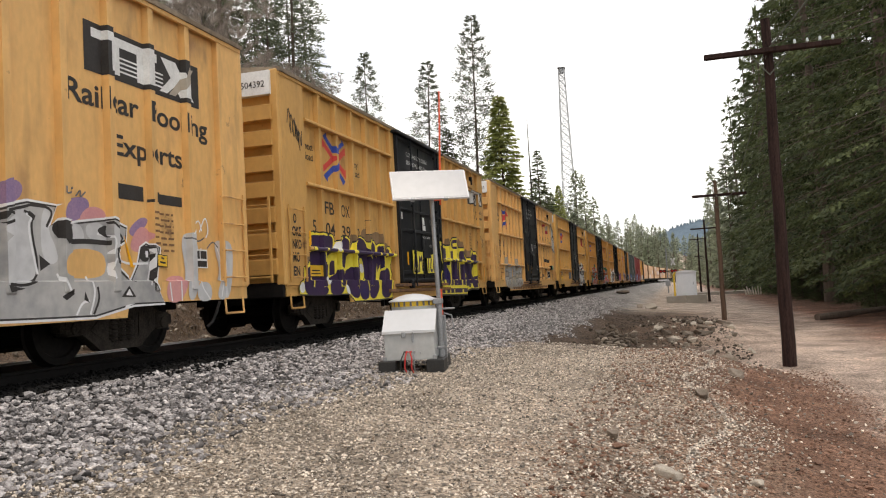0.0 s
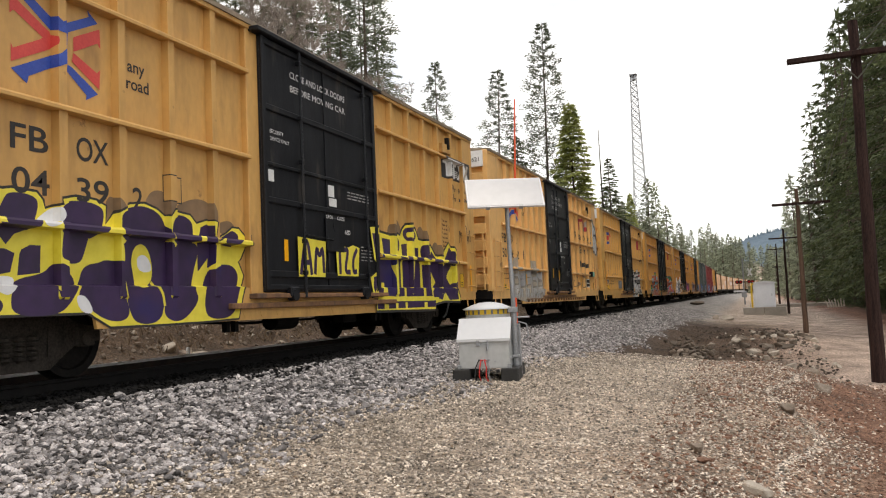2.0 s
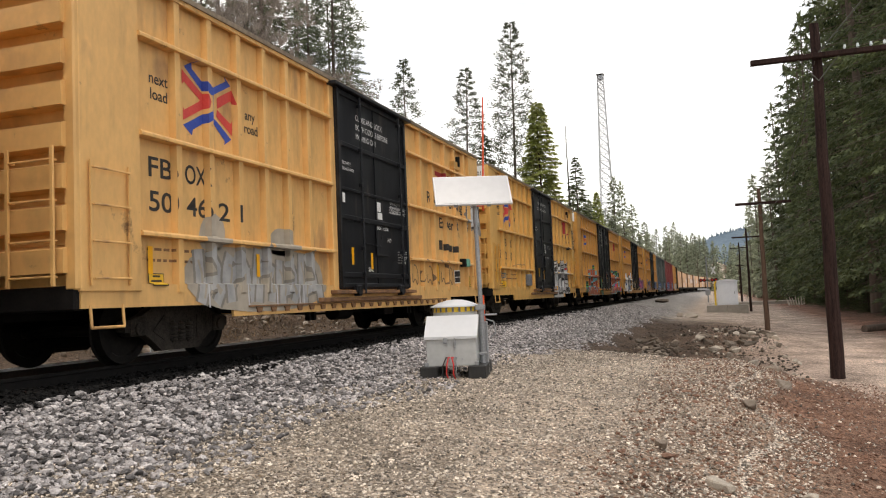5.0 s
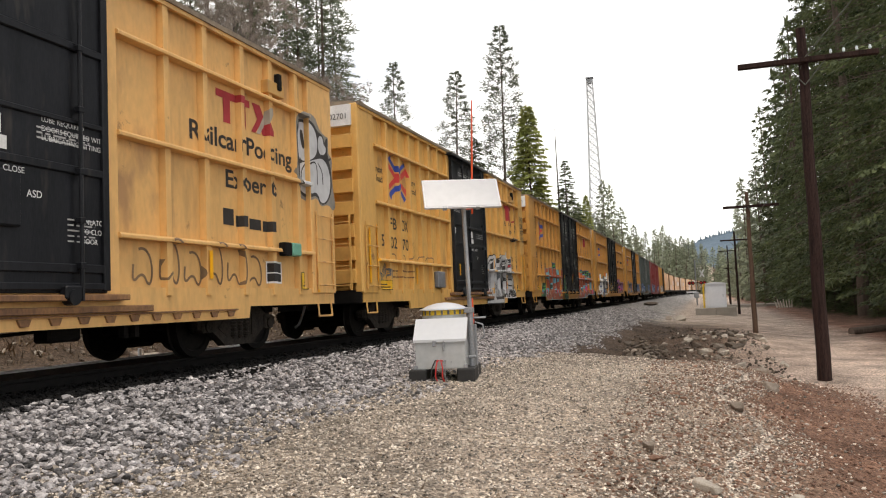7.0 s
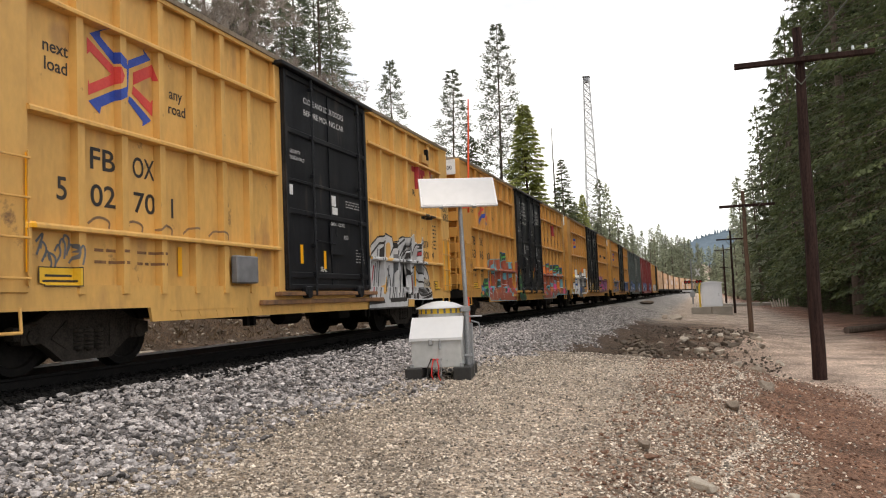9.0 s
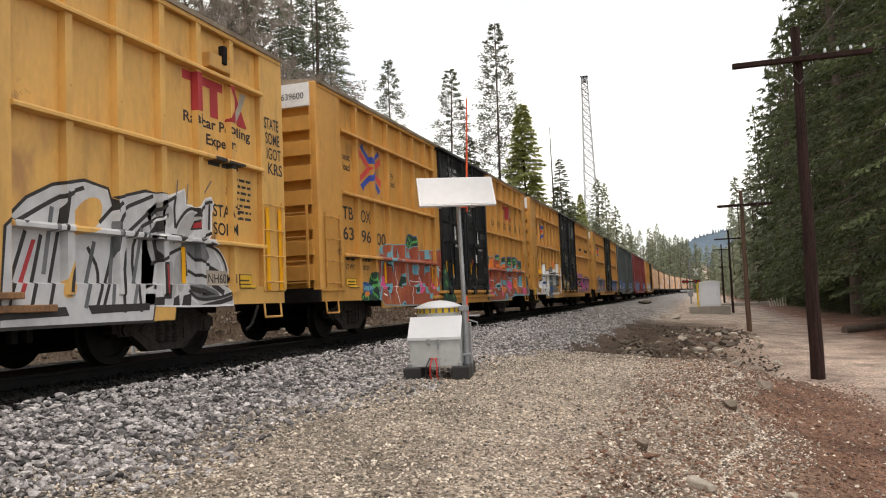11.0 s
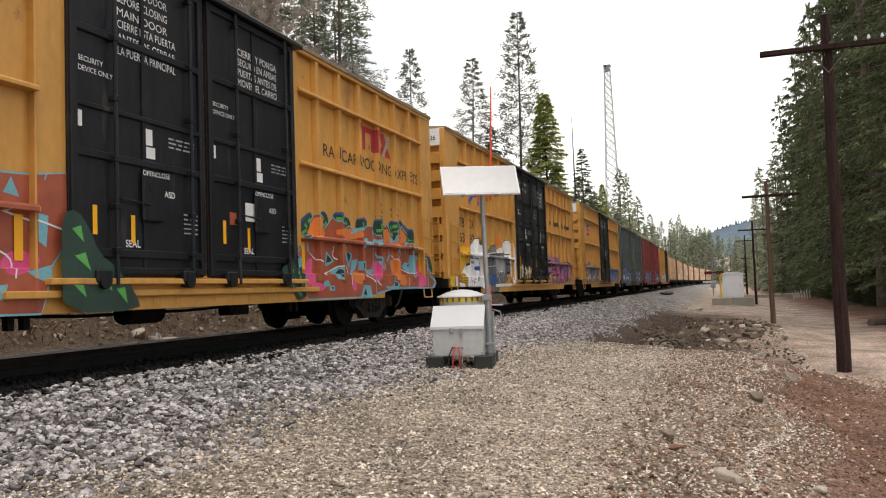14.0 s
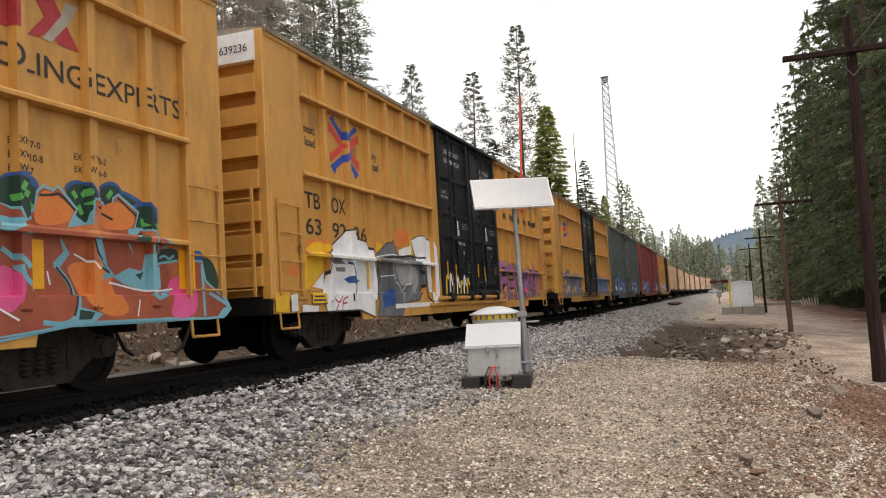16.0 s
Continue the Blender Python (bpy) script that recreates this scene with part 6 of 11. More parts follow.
def orange_front(car, s):
    """An orange-red piece with pale blue wedges and dark green bushes, before the doors."""
    laid = (
        ('soft', BLUEDARK, 'blue spray round the bushes', 0, [(4.74, 2.04), (4.8, 2.2), (4.99, 2.33), (5.27, 2.28), (5.3, 2.2), (5.36, 2.06), (5.24, 1.99), (5.09, 1.92), (4.89, 1.94)]),
        ('soft', DARKGREEN, 'dark green spray bush', 0, [(4.78, 2.04), (4.84, 2.19), (4.98, 2.3), (5.25, 2.26), (5.3, 2.18), (5.33, 2.07), (5.24, 2.01), (5.09, 1.93), (4.91, 1.95)]),
        ('soft', DARKGREEN, 'dark green spray bush', 0, [(2.43, 1.15), (2.54, 1.29), (2.62, 1.33), (2.9, 1.28), (2.93, 1.12), (2.79, 0.81), (2.69, 0.745), (2.36, 0.745), (2.32, 0.92)]),
        ('soft', DARKGREEN, 'dark green spray bush', 0, [(2.7, 1.49), (2.95, 1.57), (2.96, 1.61), (3.15, 1.55), (2.99, 1.42), (2.88, 1.37)]),
        ('soft', DARKGREEN, 'dark green spray bush', 0, [(1.78, 0.75), (1.83, 0.86), (2.11, 0.95), (2.37, 0.89), (2.4, 0.745)]),
        ('soft', BLUEDARK, 'blue scrawled tag behind the piece', 0, [(1.9, 0.95), (2.03, 1.08), (2.17, 1.11), (2.47, 1.07), (2.45, 0.96), (2.31, 0.87), (1.98, 0.89)]),
        ('line', LEAFGREEN, '', 0.055, [(4.85, 2.13), (4.92, 2.03)]),
        ('line', LEAFGREEN, '', 0.055, [(4.95, 2.24), (5.08, 2.14)]),
        ('line', LEAFGREEN, '', 0.055, [(5.17, 2.15), (5.06, 2.04)]),
        ('line', LEAFGREEN, '', 0.055, [(5.05, 2.05), (4.99, 1.94)]),
        ('line', LEAFGREEN, '', 0.055, [(5.36, 2.2), (5.17, 2.1)]),
        ('line', LEAFGREEN, '', 0.055, [(2.49, 1.27), (2.59, 1.17)]),
        ('line', LEAFGREEN, '', 0.055, [(2.65, 1.26), (2.63, 1.15)]),
        ('line', LEAFGREEN, '', 0.055, [(2.7, 1.18), (2.7, 1.09)]),
        ('line', LEAFGREEN, '', 0.055, [(2.71, 1.09), (2.45, 0.99)]),
        ('line', LEAFGREEN, '', 0.055, [(2.64, 1.06), (2.77, 0.94)]),
        ('line', LEAFGREEN, '', 0.055, [(2.4, 0.94), (2.51, 0.83)]),
        ('line', LEAFGREEN, '', 0.055, [(2.53, 0.87), (2.7, 0.78)]),
        ('line', LEAFGREEN, '', 0.055, [(1.9, 0.83), (1.83, 0.76)]),
        ('line', LEAFGREEN, '', 0.055, [(1.96, 0.85), (2.04, 0.78)]),
        ('line', LEAFGREEN, '', 0.055, [(2.13, 0.83), (2.17, 0.75)]),
        ('line', CYAN, 'pale blue scrawled tag', 0.05, [(1.95, 0.96), (2.05, 1.05), (2.13, 1.05), (2, 0.99), (2.07, 0.95)]),
        ('line', CYAN, 'pale blue scrawled tag', 0.05, [(2.21, 1.05), (2.09, 0.96), (2.18, 0.95), (2.19, 1.02)]),
        ('line', CYAN, 'pale blue scrawled tag', 0.05, [(2.24, 0.95), (2.34, 1.05), (2.34, 0.95), (2.45, 1.04)]),
        ('soft', ORANGESPRAY, 'orange spray patch', 0, [(1.98, 0.89), (2.11, 0.91), (2.24, 0.89), (2.17, 0.84), (2.02, 0.83)]),
        ('grown', CYAN, 'pale blue graffiti edge', 0.022, [(3.06, 1.87), (3.2, 1.94), (3.54, 1.99), (3.8, 1.99), (4.43, 2.03), (4.79, 2.01), (4.91, 1.95), (5.29, 2.03), (5.61, 1.94), (6.85, 2), (7.25, 2.06), (7.24, 1.38), (6.98, 1.06), (6.91, 0.74), (6.85, 0.575), (4.35, 0.6), (3.1, 0.63), (2.91, 0.745), (2.81, 0.745), (2.79, 0.88), (2.88, 1.12), (2.94, 1.35), (2.88, 1.43), (2.93, 1.59), (2.87, 1.66), (3.12, 1.76), (3.02, 1.82)]),
        ('poly', BRICKRED, 'orange-red graffiti field', 0, [(3.06, 1.87), (3.2, 1.94), (3.54, 1.99), (3.8, 1.99), (4.43, 2.03), (4.79, 2.01), (4.91, 1.95), (5.29, 2.03), (5.61, 1.94), (6.85, 2), (7.25, 2.06), (7.24, 1.38), (6.98, 1.06), (6.91, 0.74), (6.85, 0.575), (4.35, 0.6), (3.1, 0.63), (2.91, 0.745), (2.81, 0.745), (2.79, 0.88), (2.88, 1.12), (2.94, 1.35), (2.88, 1.43), (2.93, 1.59), (2.87, 1.66), (3.12, 1.76), (3.02, 1.82)]),
        ('soft', PINK, 'pink spray patch', 0, [(3.01, 1.21), (3.17, 1.25), (3.36, 1.21), (3.39, 1.11), (3.21, 0.99), (3.03, 0.98), (3.03, 1.06)]),
        ('soft', PINK, 'pink spray patch', 0, [(5.38, 1.12), (5.76, 1.17), (5.91, 1.08), (5.75, 0.94), (5.53, 0.86), (5.37, 0.97)]),
        ('soft', PINK, 'pink spray patch', 0, [(6.5, 1.16), (6.73, 1.21), (6.86, 1.11), (6.61, 0.97), (6.44, 0.99)]),
        ('poly', CYAN, 'pale blue wedge', 0, [(2.75, 0.745), (2.93, 1.04), (3.06, 1.28), (3.29, 1.61), (3.16, 1.61), (3.19, 1.35), (3.05, 1.12), (2.87, 0.745)]),
        ('poly', CYAN, 'pale blue wedge', 0, [(3.13, 1.92), (3.26, 1.95), (3.23, 1.85), (3.27, 1.75), (3.19, 1.76), (3.03, 1.83)]),
        ('poly', CYAN, 'pale blue wedge', 0, [(3.55, 1.97), (3.8, 1.97), (3.78, 1.72), (3.85, 1.4), (3.59, 1.34), (3.59, 1.35), (3.53, 1.41), (3.44, 1.65)]),
        ('poly', CYAN, 'pale blue wedge', 0, [(4.11, 1.96), (4.18, 1.83), (4.27, 1.78), (4.2, 1.59), (4.13, 1.6), (4.13, 1.78)]),
        ('poly', CYAN, 'pale blue wedge', 0, [(4.4, 1.53), (4.45, 1.44), (4.41, 1.15), (4.43, 1.08), (4.21, 1), (4.1, 0.98), (4.27, 1.22), (4.43, 1.4)]),
        ('poly', CYAN, 'pale blue wedge', 0, [(4.44, 2.02), (4.67, 2.02), (4.48, 1.71), (4.41, 1.71)]),
        ('poly', CYAN, 'pale blue wedge', 0, [(4.91, 1.95), (4.96, 1.81), (5.04, 1.72), (4.8, 1.74), (4.84, 1.87)]),
        ('poly', CYAN, 'pale blue wedge', 0, [(5.18, 1.59), (5.32, 1.57), (5.29, 1.32), (5.11, 1.39)]),
        ('poly', CYAN, 'pale blue wedge', 0, [(5.67, 1.93), (5.75, 1.72), (5.58, 1.74)]),
        ('poly', CYAN, 'pale blue wedge', 0, [(6.13, 1.98), (6.16, 1.97), (6.24, 1.74), (6.1, 1.75)]),
        ('poly', CYAN, 'pale blue wedge', 0, [(5.59, 1.55), (5.7, 1.54), (5.63, 1.3), (5.35, 1.29)]),
        ('poly', CYAN, 'pale blue wedge', 0, [(6.07, 1.56), (6.21, 1.58), (6.18, 1.44), (6.03, 1.31)]),
        ('poly', CYAN, 'pale blue wedge', 0, [(6.58, 1.96), (6.68, 1.76), (6.48, 1.79)]),
        ('poly', CYAN, 'pale blue wedge', 0, [(6.93, 2.03), (6.94, 2.02), (6.91, 1.94), (6.9, 1.96)]),
        ('poly', CYAN, 'pale blue wedge', 0, [(6.82, 1.6), (6.95, 1.58), (6.92, 1.25), (6.82, 1.31)]),
        ('poly', CYAN, 'pale blue wedge', 0, [(5.89, 1.13), (6.08, 1.12), (6.05, 0.96), (6.25, 0.85), (5.9, 0.87)]),
        ('poly', CYAN, 'pale blue wedge', 0, [(6.7, 1), (6.98, 1.07), (7.01, 0.85), (6.83, 0.92)]),
        ('poly', CYAN, 'pale blue wedge', 0, [(5.28, 1.12), (5.58, 1.13), (5.43, 0.85), (5.13, 0.87)]),
        ('poly', CYAN, 'pale blue wedge', 0, [(3.36, 1.09), (3.51, 1.1), (3.5, 0.88), (3.4, 0.87), (3.46, 0.62), (3.32, 0.91), (3.25, 0.94)]),
        ('poly', CYAN, 'pale blue wedge', 0, [(4.09, 0.6), (4.2, 0.66), (4.35, 0.7), (4.44, 0.61)]),
        ('poly', CYAN, 'pale blue wedge', 0, [(4.79, 1.6), (4.84, 1.6), (4.87, 1.14), (4.78, 1.16)]),
        ('poly', CYAN, 'pale blue wedge', 0, [(6.21, 0.85), (6.47, 0.87), (6.42, 0.71), (6.16, 0.74)]),
        ('poly', DARKGREEN, '', 0, [(3.52, 1.53), (3.57, 1.48), (3.52, 1.37), (3.59, 1.38)]),
        ('poly', DARKGREEN, '', 0, [(4.11, 1.02), (4.34, 1.31), (4.43, 1.21), (4.34, 1.03)]),
        ('poly', DARKGREEN, '', 0, [(5.18, 1.01), (5.36, 1.05), (5.39, 0.9), (5.23, 0.89)]),
        ('poly', DARKGREEN, '', 0, [(3.27, 1), (3.43, 1.06), (3.35, 0.94), (3.28, 0.95)]),
        ('poly', DARKGREEN, '', 0, [(4.23, 0.63), (4.35, 0.67), (4.38, 0.61)]),
        ('line', CHALK, 'thin pale graffiti line', 0.022, [(4.04, 1.52), (3.94, 1.3), (4.1, 1.13), (3.99, 1.02), (3.86, 1.05), (3.77, 0.93), (3.86, 0.89), (4.03, 0.6)]),
        ('line', CHALK, 'thin pale graffiti line', 0.022, [(4.87, 1.16), (4.99, 0.94), (4.85, 0.84), (4.96, 0.76), (4.92, 0.61)]),
        ('line', CHALK, 'thin pale graffiti line', 0.02, [(5.3, 1.24), (5.63, 1.31), (5.81, 1.04)]),
        ('line', CHALK, 'thin pale graffiti line', 0.02, [(4.92, 1.18), (5.33, 1.15)]),
        ('line', CHALK, 'thin pale graffiti line', 0.03, [(3.02, 0.87), (3.23, 0.83)]),
        ('line', CHALK, 'thin pale graffiti line', 0.02, [(6.18, 1.27), (6.59, 1.16), (6.56, 0.93)]),
        ('line', CHALK, 'thin pale graffiti line', 0.02, [(3.13, 1.61), (3.12, 1.23), (3.02, 1.04)]),
        ('line', CHALK, 'thin pale graffiti line', 0.02, [(6.45, 1.61), (7.1, 1.46), (7.22, 1.42)]),
        ('line', INK, '', 0.03, [(4.08, 1.99), (4.07, 1.8)]),
        ('line', INK, '', 0.02, [(3.42, 1.64), (3.55, 1.44)]),
    )
    lay_graffiti(car, s, laid)
    paint_on(car, None, [rounded([(7.05, 1.62), (7.26, 1.67), (7.44, 1.47), (7.57, 1.21), (7.87, 1.04), (8.17, 0.74), (8.24, 0.55), (7.07, 0.56), (7.03, 1.01)], 1)], DARKGREEN, "graffiti", 0.00559, 1.716, label="dark green spray bush")
    paint_on(car, None, [[(7.18, 1.46), (7.31, 1.5), (7.35, 1.32)]], LEAFGREEN, "graffiti", 0.00572, 1.7175)
    paint_on(car, None, [[(7.22, 1.17), (7.37, 1.21), (7.45, 1.01)]], LEAFGREEN, "graffiti", 0.00585, 1.7175)
    paint_on(car, None, [[(7.55, 0.94), (7.72, 0.98), (7.77, 0.78)]], LEAFGREEN, "graffiti", 0.00598, 1.7175)
    paint_on(car, None, [[(7.17, 0.88), (7.32, 0.91), (7.38, 0.72)]], LEAFGREEN, "graffiti", 0.00611, 1.7175)
    paint_on(car, None, [[(7.83, 0.81), (7.97, 0.83), (8.01, 0.64)]], LEAFGREEN, "graffiti", 0.00624, 1.7175)


def orange_tail(car, s):
    """The rear end of the orange-red piece."""
    laid = (
        ('soft', BLUEDARK, 'blue spray above the bushes', 0, [(15.43, 2.03), (15.47, 2.13), (15.65, 2.17), (15.85, 2.15), (15.89, 2.05), (15.68, 1.97)]),
        ('soft', BLUEDARK, 'blue spray above the bushes', 0, [(16.21, 2.09), (16.25, 2.15), (16.42, 2.2), (16.52, 2.13), (16.56, 2.03), (16.49, 2.07)]),
        ('soft', BLUEDARK, 'blue spray above the bushes', 0, [(16.58, 2.07), (16.71, 2.19), (16.9, 2.25), (17.03, 2.16), (16.89, 2.12)]),
        ('soft', BLUEDARK, 'blue spray above the bushes', 0, [(17.15, 1.98), (17.21, 2.03), (17.39, 2.07), (17.38, 1.96), (17.42, 1.88)]),
        ('soft', BLUEDARK, 'blue spray above the bushes', 0, [(18.07, 1.53), (18.26, 1.55), (18.27, 1.42), (18.08, 1.41)]),
        ('soft', DARKGREEN, 'dark green spray bush', 0, [(15.43, 2.08), (15.59, 2.13), (15.68, 2.1), (15.85, 2.05), (15.91, 1.92), (15.84, 1.77), (15.64, 1.73), (15.58, 1.85), (15.42, 1.93)]),
        ('soft', DARKGREEN, 'dark green spray bush', 0, [(16.23, 2.09), (16.41, 2.17), (16.49, 2.12), (16.52, 2.04), (16.49, 1.88), (16.48, 1.77), (16.35, 1.79), (16.29, 1.93)]),
        ('soft', DARKGREEN, 'dark green spray bush', 0, [(16.71, 2.15), (16.85, 2.2), (16.98, 2.17), (16.93, 2.08), (16.8, 1.94), (16.71, 2.05)]),
        ('soft', DARKGREEN, 'dark green spray bush', 0, [(17.2, 1.99), (17.38, 2.03), (17.38, 1.9), (17.4, 1.75), (17.44, 1.55), (17.38, 1.4), (17.41, 1.55), (17.22, 1.6), (17.19, 1.8)]),
        ('soft', DARKGREEN, 'dark green spray bush', 0, [(17.41, 1.48), (17.8, 1.57), (17.93, 1.53), (17.91, 1.4), (17.45, 1.36)]),
        ('soft', DARKGREEN, 'dark green spray bush', 0, [(18.25, 1.49), (18.42, 1.45), (18.52, 1.32), (18.59, 1.14), (18.42, 1.09), (18.31, 1.25)]),
        ('line', LEAFGREEN, '', 0.055, [(15.65, 2.09), (15.61, 2.01)]),
        ('line', LEAFGREEN, '', 0.055, [(15.67, 2.01), (15.64, 1.95)]),
        ('line', LEAFGREEN, '', 0.055, [(15.57, 1.97), (15.6, 1.92)]),
        ('line', LEAFGREEN, '', 0.055, [(15.69, 1.91), (15.84, 1.87)]),
        ('line', LEAFGREEN, '', 0.055, [(16.31, 2.09), (16.36, 2.02)]),
        ('line', LEAFGREEN, '', 0.055, [(16.49, 2.11), (16.43, 2.05)]),
        ('line', LEAFGREEN, '', 0.055, [(16.38, 1.95), (16.43, 1.86)]),
        ('line', LEAFGREEN, '', 0.055, [(16.47, 1.99), (16.53, 1.95)]),
        ('line', LEAFGREEN, '', 0.055, [(16.86, 2.15), (16.79, 2.07)]),
        ('line', LEAFGREEN, '', 0.055, [(17.31, 1.89), (17.34, 1.8)]),
        ('line', LEAFGREEN, '', 0.055, [(17.4, 1.77), (17.38, 1.7)]),
        ('line', LEAFGREEN, '', 0.055, [(17.37, 1.61), (17.4, 1.5)]),
        ('grown', CYAN, 'pale blue graffiti edge', 0.03, [(15.41, 1.89), (15.58, 1.83), (15.64, 1.72), (15.69, 1.74), (15.85, 1.86), (15.88, 2.03), (15.94, 2.08), (16.06, 2.05), (16.12, 2.1), (16.35, 1.9), (16.29, 1.76), (16.48, 1.76), (16.5, 1.88), (16.52, 2.01), (16.71, 2), (16.84, 1.86), (16.89, 2.07), (16.95, 2.11), (17.25, 1.95), (17.19, 1.77), (17.43, 1.74), (17.38, 1.55), (17.42, 1.36), (17.89, 1.42), (18.25, 1.42), (18.31, 1.18), (18.75, 0.93), (18.82, 0.85), (18.68, 0.76), (18.32, 0.75), (17.66, 0.77), (16.29, 0.77), (16.11, 0.745), (15.32, 0.67)]),
        ('poly', BRICKRED, 'orange-red graffiti field', 0, [(15.41, 1.89), (15.58, 1.83), (15.64, 1.72), (15.69, 1.74), (15.85, 1.86), (15.88, 2.03), (15.94, 2.08), (16.06, 2.05), (16.12, 2.1), (16.35, 1.9), (16.29, 1.76), (16.48, 1.76), (16.5, 1.88), (16.52, 2.01), (16.71, 2), (16.84, 1.86), (16.89, 2.07), (16.95, 2.11), (17.25, 1.95), (17.19, 1.77), (17.43, 1.74), (17.38, 1.55), (17.42, 1.36), (17.89, 1.42), (18.25, 1.42), (18.31, 1.18), (18.75, 0.93), (18.82, 0.85), (18.68, 0.76), (18.32, 0.75), (17.66, 0.77), (16.29, 0.77), (16.11, 0.745), (15.32, 0.67)]),
        ('soft', ORANGESPRAY, 'orange spray patch', 0, [(15.92, 2.04), (16.08, 2.02), (16.3, 1.89), (16.22, 1.77), (15.87, 1.72), (15.83, 1.8)]),
        ('soft', ORANGESPRAY, 'orange spray patch', 0, [(16.54, 1.83), (16.89, 2.05), (17.2, 1.93), (17.15, 1.77), (16.71, 1.75)]),
        ('soft', ORANGESPRAY, 'orange spray patch', 0, [(16.2, 1.32), (16.46, 1.37), (16.86, 1.28), (16.77, 1.11), (17.02, 0.86), (16.76, 0.81), (16.45, 0.94), (16.31, 1.17)]),
        ('soft', PINK, 'pink spray patch', 0, [(15.41, 1.32), (15.57, 1.27), (15.62, 1.06), (15.49, 0.89), (15.34, 0.91)]),
        ('soft', PINK, 'pink spray patch', 0, [(17.73, 1.18), (17.99, 1.25), (18.15, 1.05), (18.09, 0.77), (17.66, 0.78), (17.78, 0.98)]),
        ('poly', CYAN, 'pale blue wedge', 0, [(15.42, 1.77), (15.64, 1.75), (15.63, 1.68), (15.44, 1.61), (15.29, 1.62)]),
        ('poly', CYAN, 'pale blue wedge', 0, [(16.31, 1.86), (16.49, 1.76), (16.23, 1.71)]),
        ('poly', CYAN, 'pale blue wedge', 0, [(16.13, 1.58), (16.14, 1.61), (16.25, 1.45), (16.11, 1.3), (16.03, 1.35), (16.17, 1.47)]),
        ('poly', CYAN, 'pale blue wedge', 0, [(16.48, 1.63), (16.71, 1.59), (16.76, 1.35), (16.88, 1.23), (16.54, 1.18), (16.76, 1.28), (16.54, 1.4)]),
        ('poly', CYAN, 'pale blue wedge', 0, [(17.09, 1.76), (17.33, 1.79), (17.17, 1.66), (17.06, 1.63), (17.17, 1.47), (17.11, 1.61)]),
        ('poly', CYAN, 'pale blue wedge', 0, [(16.84, 1.23), (17.08, 1.33), (17.29, 1.3), (17.35, 1.49), (17.43, 1.5), (17.44, 1.04), (17.34, 1.07), (16.98, 1.16)]),
        ('poly', CYAN, 'pale blue wedge', 0, [(16.29, 0.92), (16.61, 0.84), (16.48, 0.76), (16.19, 0.76)]),
        ('poly', CYAN, 'pale blue wedge', 0, [(18.66, 0.85), (18.82, 0.89), (18.75, 0.76), (18.54, 0.75)]),
        ('poly', CYAN, 'pale blue wedge', 0, [(17.38, 1.28), (17.46, 1.36), (17.48, 1.1), (17.39, 1.1)]),
        ('line', CYAN, 'pale blue edge line', 0.05, [(15.59, 1.32), (15.62, 1.18), (15.8, 1.09)]),
        ('line', CYAN, 'pale blue edge line', 0.05, [(16.05, 1.34), (16.23, 1.17), (16.3, 0.99), (16.26, 0.83), (16.1, 0.745), (15.83, 0.78)]),
        ('line', CYAN, 'pale blue edge line', 0.05, [(18.38, 1.05), (18.8, 0.88)]),
        ('line', CYAN, 'pale blue edge line', 0.05, [(18.25, 1.4), (18.28, 0.76)]),
        ('line', CYAN, 'pale blue edge line', 0.05, [(17.37, 1.05), (17.48, 0.97), (17.73, 1.09)]),
        ('line', CYAN, 'pale blue edge line', 0.05, [(15.45, 1.47), (15.63, 1.36), (15.68, 1.29)]),
        ('line', INK, 'dark plum graffiti line', 0.026, [(15.89, 2), (16.06, 2.02), (16.14, 2.05), (16.34, 1.89)]),
        ('line', INK, 'dark plum graffiti line', 0.026, [(16.55, 1.94), (16.86, 1.84)]),
        ('line', INK, 'dark plum graffiti line', 0.026, [(16.94, 2.09), (17.23, 1.91)]),
        ('line', INK, 'dark plum graffiti line', 0.026, [(16.48, 1.62), (16.55, 1.4), (16.79, 1.27)]),
        ('line', INK, 'dark plum graffiti line', 0.026, [(16.07, 1.31), (16.25, 1.14), (16.27, 0.98), (16.22, 0.83)]),
        ('line', CHALK, 'thin pale graffiti line', 0.02, [(16.3, 1.45), (16.46, 1.39), (16.56, 1.3)]),
        ('line', CHALK, 'thin pale graffiti line', 0.02, [(16.77, 1.17), (17.38, 1.06), (17.8, 1.1)]),
        ('line', CHALK, 'thin pale graffiti line', 0.02, [(15.35, 0.92), (15.56, 0.81)]),
        ('line', CHALK, 'thin pale graffiti line', 0.02, [(17.16, 0.98), (17.12, 0.8)]),
        ('line', CHALK, 'thin pale graffiti line', 0.02, [(15.96, 1.27), (15.99, 1.14)]),
        ('poly', DARKGREEN, '', 0, [(16.29, 0.89), (16.49, 0.86), (16.44, 0.79), (16.27, 0.79)]),
        ('poly', DARKGREEN, '', 0, [(17.18, 1.26), (17.31, 1.29), (17.26, 1.2)]),
        ('poly', DARKGREEN, '', 0, [(16.58, 1.5), (16.78, 1.29), (16.71, 1.35)]),
        ('poly', DARKGREEN, '', 0, [(17.01, 1.62), (17.32, 1.74), (17.28, 1.61)]),
        ('line', CYAN, 'pale blue scrawled tag', 0.03, [(17.48, 1.42), (17.69, 1.5), (17.75, 1.44), (17.85, 1.5)]),
    )
    lay_graffiti(car, s, laid, 0.013)


